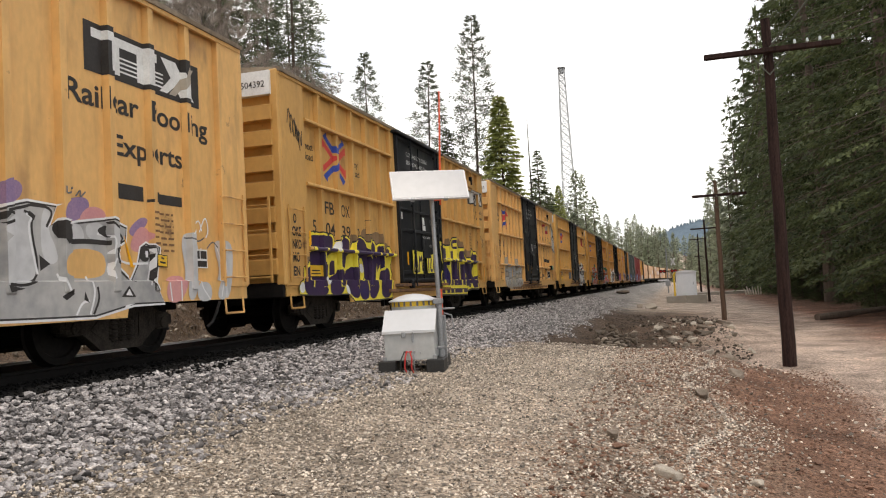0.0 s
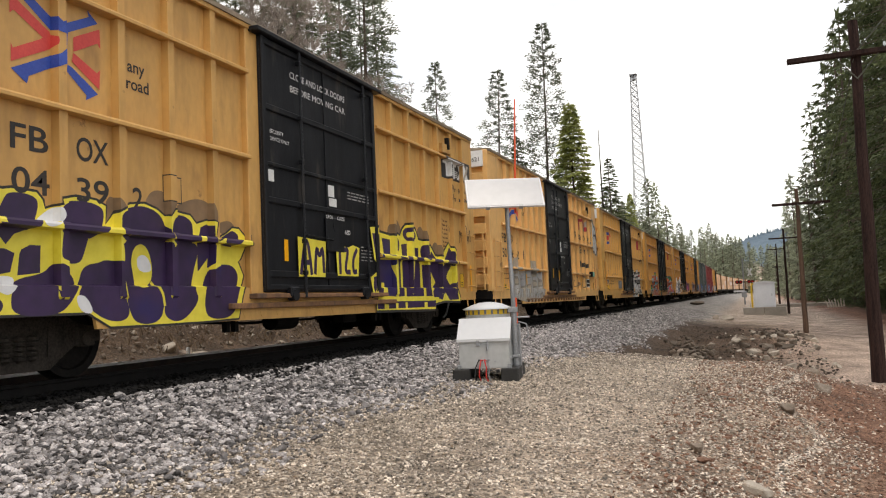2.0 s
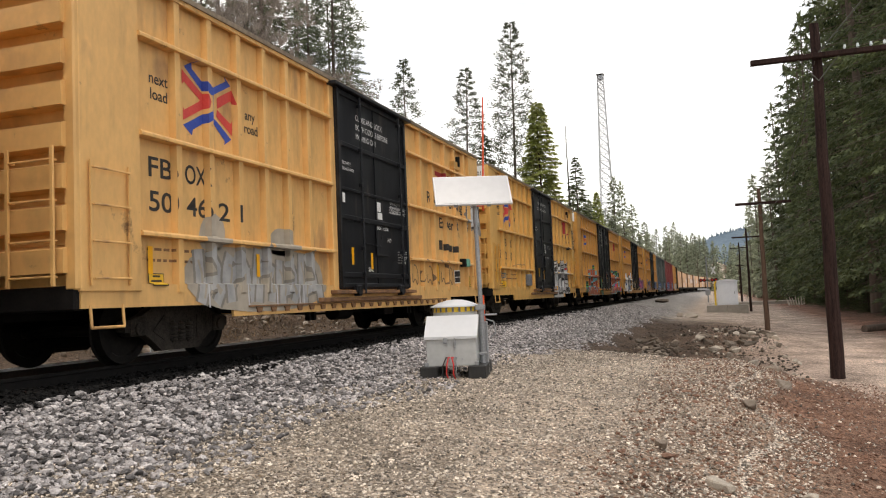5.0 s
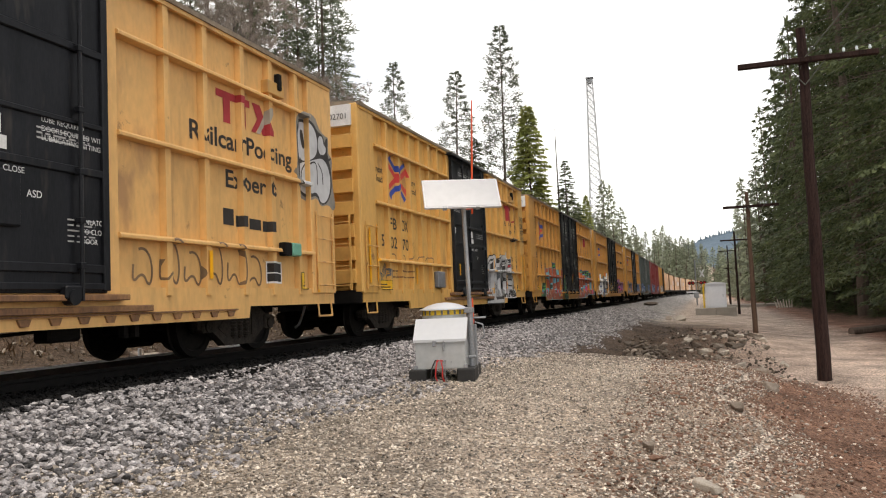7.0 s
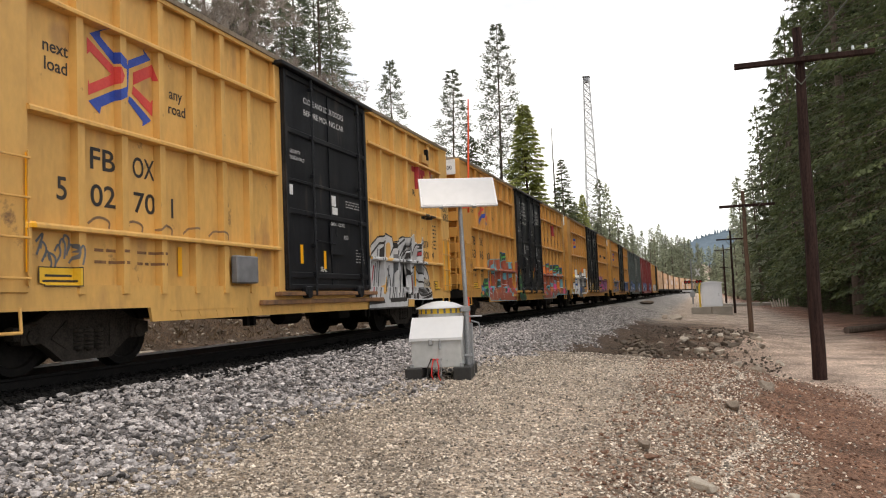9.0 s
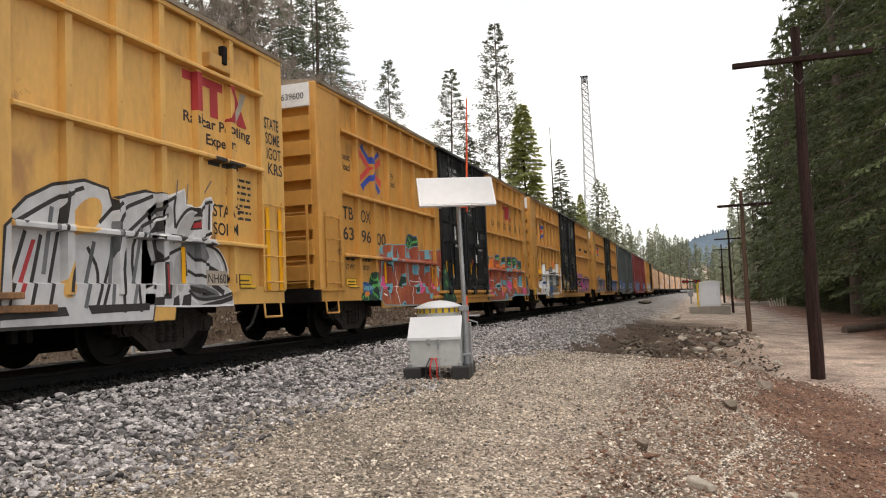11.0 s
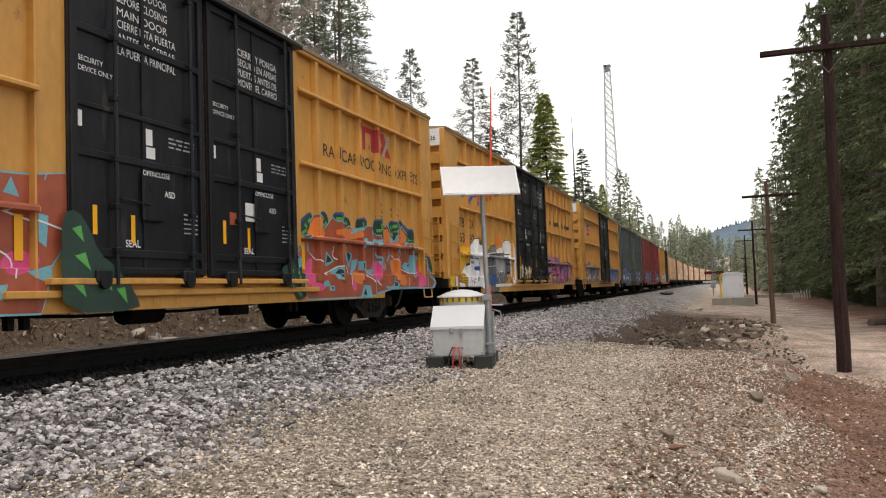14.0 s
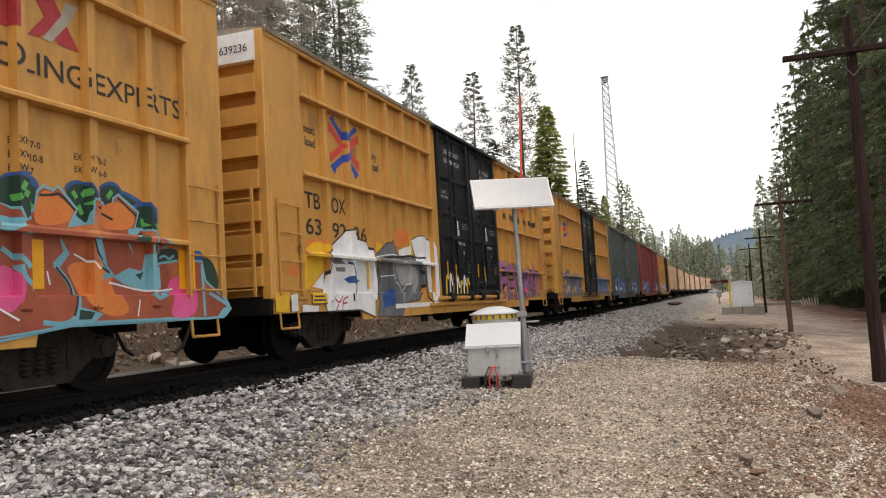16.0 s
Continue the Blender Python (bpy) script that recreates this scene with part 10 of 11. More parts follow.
def lumber_car(start, seed, first=False):
    """A centre-beam flat car with wrapped and bare bundles of boards."""
    L = 22.2
    car = tagged(new("lumber_flatcar"), "long flat car stacked with bundles of pale sawn lumber", "flatcar", "train of freight cars")
    part("deck", block(-1.4, 1.4, .2, L - .2, .85, 1.12, bevel=.03), UNDER, car, "dark steel deck")
    part("centre_sill", block(-.35, .35, .2, L - .2, .55, .86), UNDER, car)
    for y, turn in ((.2, 0), (L - .2, 180)):
        bm = bmesh.new()
        slab(bm, -1.45, 1.45, -.08, .10, 1.1, 4.5, .03)
        for x in (-1.0, -.5, 0, .5, 1.0):
            slab(bm, x - .06, x + .06, -.14, -.06, 1.1, 4.4)
        b = part("bulkhead", bm, RUST_SILL, car, "ribbed end bulkhead")
        b.matrix_basis = pose(0, y, 0, 0, 0, turn)
    rng = random.Random(seed)
    shapes = []
    for mat in (LUMBER, LUMBER, WRAP):
        bm = bmesh.new()
        for k in range(7):
            slab(bm, -.62, .62, -2.38, 2.38, .01 + k * .145, .145 + k * .145, .008)
        for y in (-1.6, 0, 1.6):
            slab(bm, -.635, .635, y - .03, y + .03, .0, 1.03)
        shapes.append(keep("lumber_bundle", bm, mat))
    for i in range(4):
        hi = 3 if not (first and i == 0) else 3
        for k in range(hi):
            for x in (.70, -.70):
                share("lumber_bundle", shapes[rng.randrange(3)], car, "strapped bundle of boards", pose(x, 2.95 + i * 5.35 + rng.uniform(-.1, .1), 1.13 + k * 1.08))
    for y in (2.6, L - 2.6):
        truck(car, y, False)
    for y, turn in ((0, 0), (L, 180)):
        share("coupler", COUPLER, car, at=pose(0, y, 0, 0, 0, turn))
    car["start"] = start
    CARS.append(car)


grey_car()
violet_car()
chalky_car()
clean_car()
orange_car()
ghost_car()
mauve_car()
plain_car(122.2, 16.2, GREEN_CAR, [(6.6, 9.6)], "grey-green boxcar with a pale ridged door and graffiti", 7, 4.85, True, GREEN_CAR)
plain_car(139.9, 19.0, RED_CAR, [(8.2, 11.2)], "oxide-red boxcar with blue graffiti at its foot", 9, 4.85, False, RED_CAR)
plain_car(160.6, 15.8, YELLOW_DEEP, [(8.6, 11.6)], "yellow boxcar with a dark door", 10, 4.75)
for i in range(7):
    lumber_car(178.4 + i * 23.6, 50 + i, i == 0)


# ---------------------------------------------------------------- trackside things
def make_lubricator():
    """The grey trackside tank with its sloped lid, domed drum, solar panel on a post and orange whip."""
    bx, by = -3.747, 11.605
    g = land(bx, by + .4)
    box = tagged(new("trackside_grease_tank"), "grey steel trackside grease tank with sloped lid on black timbers", "equipment box")
    box.matrix_basis = pose(bx, by, g, 0, 0, 11)
    for x in (-.34, .37):
        part("base_timber", block(x - .13, x + .13, -.05, 1.12, -.04, .18, bevel=.015), BLACKRUB, box, "black timber skid")
    bm = bmesh.new()
    prism(bm, [(0, .18), (1.05, .18), (1.05, .89), (.34, .89), (.0, .60)], 'x', -.37, .37)
    bmesh.ops.bevel(bm, geom=bm.edges[:], offset=.012, segments=2, affect='EDGES')
    part("cabinet", bm, GREYBOX, box)
    bm = bmesh.new()
    prism(bm, [(-.03, .575), (-.03, .615), (.32, .915), (.36, .905), (.0, .60), (.0, .575)], 'x', -.395, .395)
    part("lid", bm, PALEBOX, box, "pale sloping lid")
    part("hasp", block(-.11, -.05, -.035, .0, .51, .60, bevel=.008), GALV, box, "steel hasp")
    bm = bmesh.new()
    slab(bm, .04, .075, -.03, .0, .47, .60, .006)
    rod(bm, (.057, -.035, .50), (.057, -.035, .44), .016)
    part("padlock", bm, GALV, box, "small steel padlock")
    for x in (-.37, .37):
        part("foot_clip", block(x - .03, x + .03, -.012, .02, .18, .24, bevel=.005), GALV, box)
    bm = bmesh.new()
    rod(bm, (.16, -.01, .28), (.16, .01, .28), .012)
    part("bolt", bm, GALV, box)
    # drum behind
    bm = bmesh.new()
    rod(bm, (0, .70, .86), (0, .70, 1.045), .345, sides=32)
    part("drum", bm, GREYBOX, box)
    bm = bmesh.new()
    rod(bm, (0, .70, .962), (0, .70, 1.038), .35, sides=32)
    part("hazard_band", bm, YELLOWPAINT, box, "yellow band with grey dashes")
    for i in range(11):
        a = math.pi * (1.05 + i / 11)
        bm = bmesh.new()
        c, s = math.cos(a), math.sin(a)
        slab(bm, .352, .356, -.016, .016, .966, 1.034)
        bmesh.ops.transform(bm, matrix=pose(0, .70, 0, 0, 0, math.degrees(a)), verts=bm.verts[:])
        part("band_dash", bm, GREYPAINT, box)
    bm = bmesh.new()
    prof = [(.0, 1.155), (.12, 1.146), (.24, 1.115), (.33, 1.075), (.385, 1.055), (.385, 1.038)]
    rings = [[bm.verts.new((r * math.cos(2 * math.pi * q / 32), .70 + r * math.sin(2 * math.pi * q / 32), z)) for q in range(32)] for r, z in prof[1:]]
    tip = bm.verts.new((0, .70, prof[0][1]))
    for q in range(32):
        bm.faces.new((tip, rings[0][q], rings[0][(q + 1) % 32]))
        for a, b in zip(rings, rings[1:]):
            bm.faces.new((a[q], b[q], b[(q + 1) % 32], a[(q + 1) % 32]))
    bmesh.ops.recalc_face_normals(bm, faces=bm.faces[:])
    part("domed_lid", bm, PALEBOX, box, "domed pale grey drum lid", smooth=True)
    # hoses at the foot
    for x0, dx, mat in ((-.02, .0, HOSE_RED), (.03, .05, HOSE_RED), (-.05, -.03, BLACKRUB), (.08, .04, GALV)):
        bm = bmesh.new()
        pipe(bm, [(x0, .0, .30), (x0 - .02, -.06, .31), (x0 - .04 + dx, -.10, .20), (x0 - .05 + dx, -.10, .08), (x0 - .02 + dx, -.06, -.02)], .010, 6)
        part("hose", bm, mat, box, "red hose" if mat is HOSE_RED else "")
    # post, bracket and panel
    bm = bmesh.new()
    rod(bm, (.43, .42, -.1), (.43, .42, 1.05), .045, sides=12)
    rod(bm, (.43, .42, 1.0), (.40, .40, 2.72), .034, sides=12)
    part("post", bm, GALV, box, "galvanised steel post")
    bm = bmesh.new()
    slab(bm, .35, .49, .36, .48, .30, .34, .006)
    slab(bm, .35, .49, .36, .48, .98, 1.06, .006)
    slab(bm, .372, .50, .56, .66, .0, .8, .01)
    pipe(bm, [(.50, .36, .84), (.62, .34, .80), (.64, .36, .62), (.55, .40, .56)], .010)
    rod(bm, (.30, .5, .90), (.66, .5, .90), .014)
    part("bracket", bm, GALV, box)
    tilt = 56
    m = pose(.387, .30, 2.79, 0, 0, 14) @ pose(0, 0, 0, tilt, 0, 0)
    for nm, bm, mat, lab in (("panel_frame", block(-.585, .585, -.285, .285, -.02, .018, bevel=.006), PANELLINE, "white aluminium frame"),
                             ("panel_face", block(-.560, .560, -.262, .262, .019, .023), PANELGLASS, "glossy face, the pale sky's reflection put into its colour")):
        p = part(nm, bm, mat, box, lab)
        p.matrix_basis = m
    p = part("panel_bracket", block(-.10, .10, -.2, .2, -.06, -.021), GALV, box)
    p.matrix_basis = m
    for x in (-.28, .22):
        p = part("panel_clip", block(x - .03, x + .03, -.30, -.27, -.03, .03), GALV, box)
        p.matrix_basis = m
    # whip and its lower flag
    bm = bmesh.new()
    rod(bm, (.505, .713, 2.52), (.58, .70, 4.32), .017, .012, sides=8)
    rod(bm, (.40, .40, 2.56), (.507, .716, 2.60), .012, sides=6)
    part("whip", bm, ORANGE, box, "orange fibreglass marker whip")
    bm = bmesh.new()
    slab(bm, .42, .46, .70, .74, .80, 1.20, .006)
    part("whip_sleeve", bm, ORANGE, box)


make_lubricator()


def make_bungalow():
    y = 63.0
    hut = tagged(new("signal_bungalow"), "white steel signal bungalow with a peaked cap beside the track", "bungalow")
    g = land(.8, y)
    hut.location = (.72, y, -.60)
    part("cabinet", block(-.73, .73, 0, 1.5, .0, 1.76, bevel=.02), HUTWHITE, hut)
    bm = bmesh.new()
    prism(bm, [(-.80, 1.74), (.80, 1.74), (.80, 1.80), (0, 1.90), (-.80, 1.80)], 'y', -.08, 1.58)
    part("cap", bm, HUTWHITE, hut)
    part("door_panel", block(-.62, .62, -.02, .0, .10, 1.64, bevel=.005), HUTWHITE, hut)
    part("door_handle", block(.48, .52, -.05, -.02, .8, .98), GALV, hut)
    for i, (a, b) in enumerate(((-.78, .62), (.66, 2.1))):
        tagged(part("concrete_block", block(a, b, y - .5, y + 1.9, g - .1, -.60, bevel=.03), CONCRETE), "weathered concrete foundation block under a bungalow", "block", "foundation blocks")
    bm = bmesh.new()
    rod(bm, (-.14, y - .2, -.62), (-.14, y - .2, 1.0), .065, sides=10)
    rod(bm, (-.14, y - .2, 1.0), (-.02, y - .2, 1.18), .065, sides=10)
    tagged(part("guard_post", bm, YELLOWPAINT), "yellow painted steel guard post beside the bungalow", "post")


make_bungalow()


def make_pole(x, y, top, arm_z, arm_half, off, r0, lean=0.0, pins=(.45, .72, .98, 1.24), label="dark weathered timber telegraph pole with one crossarm"):
    g = land(x, y)
    p = tagged(new("telegraph_pole"), label, "pole", "telegraph poles")
    p.matrix_basis = pose(x, y, g, 0, lean, 0)
    h = top - g
    bm = bmesh.new()
    rings = []
    for k in range(9):
        z = -.4 + (h + .4) * k / 8
        r = r0 * (1 - .35 * k / 8)
        rings.append([bm.verts.new((r * math.cos(a) + .012 * math.sin(k * 2.1), r * math.sin(a) + .012 * math.cos(k * 1.3), z)) for a in np.linspace(0, 2 * math.pi, 13)[:-1]])
    for a, b in zip(rings, rings[1:]):
        for i in range(12):
            bm.faces.new((a[i], a[(i + 1) % 12], b[(i + 1) % 12], b[i]))
    bm.faces.new(rings[-1])
    bmesh.ops.recalc_face_normals(bm, faces=bm.faces[:])
    part("pole_shaft", bm, TAN_POLE if "brown" in label else POLE, p)
    az = arm_z - g
    part("crossarm", block(off - arm_half, off + arm_half, -r0 - .11, -r0 * .7, az - .055, az + .055, bevel=.008), POLE, p)
    bm = bmesh.new()
    for s in (-1, 1):
        pipe(bm, [(off * .2 + s * .42, -r0 - .05, az - .05), (0, -r0 * .9, az - .55)], .012)
    part("arm_brace", bm, DULL_WIRE, p)
    for q in pins:
        bm = bmesh.new()
        rod(bm, (off + q, -r0 - .05, az + .05), (off + q, -r0 - .05, az + .11), .009)
        rod(bm, (off + q, -r0 - .05, az + .09), (off + q, -r0 - .05, az + .17), .034, .022, sides=10)
        part("insulator", bm, GLASS_INS, p, "pale glass insulator")
    return p


make_pole(2.38, 19.8, 6.48, 5.71, 1.44, .05, .155, 0.3, (.50, .76, 1.02, 1.28))
make_pole(1.93, 37.0, 4.85, 4.20, 1.12, .12, .112, 0.2, (.40, .62, .84, 1.0), "brown timber telegraph pole with crossarm at the road's edge")
make_pole(2.45, 68.0, 5.3, 4.6, 1.1, .0, .105, 0.0, (.3, .6, .9))
make_pole(3.0, 110.0, 6.4, 5.7, 1.1, .0, .11)
make_pole(3.4, 128.0, 4.4, 3.9, .6, .0, .10, 0.0, ())


def make_wires():
    bm = bmesh.new()
    pts = [Vector((2.38, 19.6, 5.7)).lerp(Vector((9.0, 15.0, 12.5)), k / 6) for k in range(7)]
    pipe(bm, pts, .017, 5)
    tagged(part("guy_wire", bm, DULL_WIRE), "thin slack cable rising from a pole", "cable")
    bm = bmesh.new()
    pts = [(2.36, 19.65, 5.6), (2.2, 21, 4.6), (2.05, 27, 3.4), (2.0, 33, 3.5), (1.95, 36.9, 4.2)]
    pipe(bm, pts, .009, 5)
    tagged(part("hanging_wire", bm, DULL_WIRE), "thin slack wire between two poles", "cable")


make_wires()


def make_tower():
    """A slim tapering lattice mast with a platform head."""
    x, y, top = -20.7, 170.0, 47.0
    base = land(x, y)
    t = tagged(new("lattice_tower"), "tall slim galvanised lattice tower with a small head", "tower")
    t.location = (x, y, base)
    h = top - base
    def half(z):
        return .60 + 1.15 * (1 - z / h) ** 1.1
    levels = [h * (1 - (1 - k / 26) ** 1.12) for k in range(27)]
    corners = [(-1, -1), (1, -1), (1, 1), (-1, 1)]
    for cx, cy in corners:
        bm = bmesh.new()
        pipe(bm, [(cx * half(z), cy * half(z), z) for z in levels[::2] + [h]], .065, 5)
        part("tower_leg", bm, PALESTEEL, t)
    for a, b in zip(levels, levels[1:]):
        bm = bmesh.new()
        for i in range(4):
            (ax, ay), (bx, by) = corners[i], corners[(i + 1) % 4]
            rod(bm, (ax * half(a), ay * half(a), a), (bx * half(b), by * half(b), b), .06, sides=4)
            rod(bm, (bx * half(a), by * half(a), a), (ax * half(b), ay * half(b), b), .06, sides=4)
            rod(bm, (ax * half(b), ay * half(b), b), (bx * half(b), by * half(b), b), .06, sides=4)
        part("tower_bracing", bm, PALESTEEL, t)
    bm = bmesh.new()
    slab(bm, -.8, .8, -.8, .8, h - .15, h + .02, .05)
    slab(bm, -.5, .5, -.5, .5, h - 1.2, h - .15, .2)
    part("tower_head", bm, GALV, t, "dark platform head")


make_tower()


def make_crossing():
    y, x = 104.0, -1.05
    g = land(x, y)
    c = tagged(new("crossing_signal"), "level crossing signal with crossbuck and paired red lamps", "crossing signal")
    c.location = (x, y, g)
    bm = bmesh.new()
    rod(bm, (0, 0, 0), (0, 0, 5.6), .09, sides=10)
    part("mast", bm, GALV, c)
    for s in (1, -1):
        p = part("crossbuck_blade", block(-.50, .50, -.06, -.03, -.09, .09), WHITE, c, "white crossbuck blade")
        p.matrix_basis = pose(.75, -.05, 3.9, 0, s * 62, 0)
    bm = bmesh.new()
    rod(bm, (-.9, -.05, 2.75), (1.1, -.05, 2.75), .06)
    part("lamp_arm", bm, UNDER, c)
    for q in (-.75, -.35, .6, 1.0):
        bm = bmesh.new()
        rod(bm, (q, -.16, 2.75), (q, -.10, 2.75), .22, sides=18)
        part("lamp_backing", bm, UNDER, c, "black round lamp backing")
        bm = bmesh.new()
        rod(bm, (q, -.22, 2.75), (q, -.16, 2.75), .12, sides=14)
        part("lamp", bm, SIGNAL_RED, c, "dark red lamp lens")
    part("gate_mechanism", block(-.3, .3, -.25, .25, .9, 1.6, bevel=.05), GALV, c)
    part("cantilever", block(-1.2, .1, -.05, .05, 1.55, 1.75), PALEBOX, c)


make_crossing()


def make_markers():
    bm = bmesh.new()
    for i in range(6):
        rod(bm, (0, 0, i * .09), (0, 0, i * .09 + .07), .035, sides=8)
    rod(bm, (0, 0, 0), (0, 0, .55), .030, sides=8)
    rod(bm, (0, 0, -.3), (0, 0, .04), .03)
    m = keep("marker_post", bm, WHITE)
    for x, y in ((-10.35, 13.2), (-10.6, 30.0)):
        tagged(share("marker_post", m, None, at=pose(x, y, land(x, y) + .02)), "small white marker post beyond the rails", "post", "marker posts")
    bm = bmesh.new()
    bmesh.ops.create_icosphere(bm, subdivisions=3, radius=.5)
    for v in bm.verts:
        v.co *= 1 + .3 * noise.noise(v.co * 3)
        v.co.z *= .45
    ob = part("stone_heap", bm, DARK_ROCK, None)
    ob.matrix_basis = pose(-4.6, 74, land(-4.6, 74) + .2) @ Matrix.Diagonal((1.3, 1.0, .7, 1))
    tagged(ob, "dark heap of ballast near the crossing", "heap")
    bm = bmesh.new()
    for q in range(7):
        rod(bm, (q * .22 - .7, 0, .1), (q * .26 - .9, .3, .75 + .15 * (q % 2)), .09, .04, sides=6)
    ob = part("brush_pile", bm, PALE_ROCK, None)
    ob.matrix_basis = pose(7.2, 84, land(7.2, 84))
    tagged(ob, "pale broken stump at the forest's edge", "stump")
    bm = bmesh.new()
    rod(bm, (5.6, 37, land(5.6, 37) + .12), (9.5, 40.5, land(9.5, 40.5) + .15), .16, .11, sides=10)
    tagged(part("fallen_log", bm, BARK), "dark fallen log at the forest's edge", "log")
    road = part("road", block(-5.2, 9, 97, 102, land(0, 99) - .3, land(0, 99) + .05), CONCRETE)
    tagged(road, "pale paved road that crosses the track", "road", kind="structure")


make_markers()


# ---------------------------------------------------------------- trees
def leaf(verts, faces, p, d, up, l, w):
    """One flat needle spray: a pointed blade from p along d."""
    s = d.cross(up)
    if s.length < 1e-4:
        s = Vector((1, 0, 0))
    s = s.normalized() * (w / 2)
    k = len(verts)
    verts.extend((p + d * (l * .15) + s, p + d * l, p + d * (l * .15) - s))
    faces.append((k, k + 1, k + 2))


def trunk_bm(h, r, bend, rng, top=1.0):
    bm = bmesh.new()
    rings = []
    n = 10
    for k in range(n + 1):
        z = -.6 + (h * top + .6) * k / n
        rr = r * (1 - .93 * k / n) + .02
        if k == 0:
            rr *= 1.35
        ox, oy = bend * math.sin(k * .5), bend * math.cos(k * .4)
        rings.append([bm.verts.new((ox + rr * math.cos(a), oy + rr * math.sin(a), z)) for a in np.linspace(0, 2 * math.pi, 9)[:-1]])
    for a, b in zip(rings, rings[1:]):
        for i in range(8):
            bm.faces.new((a[i], a[(i + 1) % 8], b[(i + 1) % 8], b[i]))
    bmesh.ops.recalc_face_normals(bm, faces=bm.faces[:])
    return bm


def conifer(name, seed, h, radius, first, branches, sprays, l, w, mat, shape=1.0, droop=.25, gaps=.1, trunk_r=None, tuft=False, label="", fill=.5, bough=False):
    """A conifer: a tapered trunk, limbs in uneven whorls, and needle sprays along each limb.
    first: where the crown begins, as a share of the height; tuft: sprays in balls at the limbs' ends, as pines have."""
    rng = random.Random(seed)
    tree = tagged(new(name), label, "tree")
    trunk = part("trunk", trunk_bm(h, trunk_r or h * .013, .05, rng), BARK, tree, smooth=True)
    limbs = bmesh.new()
    verts, faces = [], []
    up = Vector((0, 0, 1))
    lump = [rng.uniform(.72, 1.18) for _ in range(9)]
    for b in range(branches):
        f = first + (1 - first) * ((b + rng.random()) / branches)
        if rng.random() < gaps:
            continue
        az = b * 2.399 + rng.uniform(-.5, .5)
        taper = (1 - (f - first) / (1 - first)) ** shape
        rise = min(1.0, (f - first) / .12 + .55)
        reach = radius * taper * rise * rng.uniform(.7, 1.12) * lump[int((az * 1.4 + f * 7) % 9)] + .15
        z = f * h
        out = Vector((math.cos(az), math.sin(az), 0))
        pitch = (.45 if tuft else .12) * (f - .4) - droop * (1 - .6 * f)
        tip = out * reach + up * (reach * pitch)
        base = Vector((0, 0, z))
        if reach > .9:
            rod(limbs, base, base + tip * .92, .012 + reach * .005, .005, sides=3)
        n = max(3, int(sprays * (.35 + reach / radius)))
        if bough:       # flat fans of side twigs, each hung with sprays
            side = out.cross(up)
            for k in range(n):
                q = .18 + .82 * rng.random() ** .7
                lat = rng.choice((-1, 1)) * rng.random() ** .8
                fan = .42 * reach * (1.15 - q) + .06
                p = base + tip * q + side * (lat * fan) + out * (abs(lat) * fan * .45) + up * (-.10 * reach * q * q - .35 * abs(lat) * fan * rng.random() - .05 * rng.random())
                d = (out * rng.uniform(.3, 1) + side * (lat * rng.uniform(.4, 1.2)) - up * rng.uniform(.1, 1.1)).normalized()
                leaf(verts, faces, p, d, Vector((rng.uniform(-.5, .5), rng.uniform(-.5, .5), 1)), l * rng.uniform(.6, 1.3), w * rng.uniform(.7, 1.3))
            continue
        for k in range(n):
            q = rng.random() ** (.45 if tuft else .62)
            q = fill + (1 - fill) * q if not tuft else .3 + .7 * q
            p = base + tip * q + Vector((rng.uniform(-1, 1), rng.uniform(-1, 1), rng.uniform(-1, .6))) * ((.30 if tuft else .16 if fill > .3 else .30) * reach * (1.1 - .5 * q) + .04)
            spread = rng.uniform(-1.2, 1.2)
            d = (out * math.cos(spread) + out.cross(up) * math.sin(spread) + up * (rng.uniform(-.5, .8) if tuft else rng.uniform(-1.1, .15))).normalized()
            leaf(verts, faces, p, d, out * .8 + Vector((rng.uniform(-.7, .7), rng.uniform(-.7, .7), .8)), l * rng.uniform(.6, 1.3), w * rng.uniform(.7, 1.3))
    for k in range(10):
        leaf(verts, faces, Vector((0, 0, h * (.97 + .003 * k))), Vector((rng.uniform(-.5, .5), rng.uniform(-.5, .5), 1)).normalized(), up.cross(Vector((1, 0, 0))) + Vector((.2, .3, .1)), l, w)
    part("branchwork", limbs, BARK, tree)
    me = bpy.data.meshes.new("crown")
    me.from_pydata([v[:] for v in verts], [], faces)
    me.materials.append(mat)
    share("crown", me, tree, "needle sprays")
    return tree


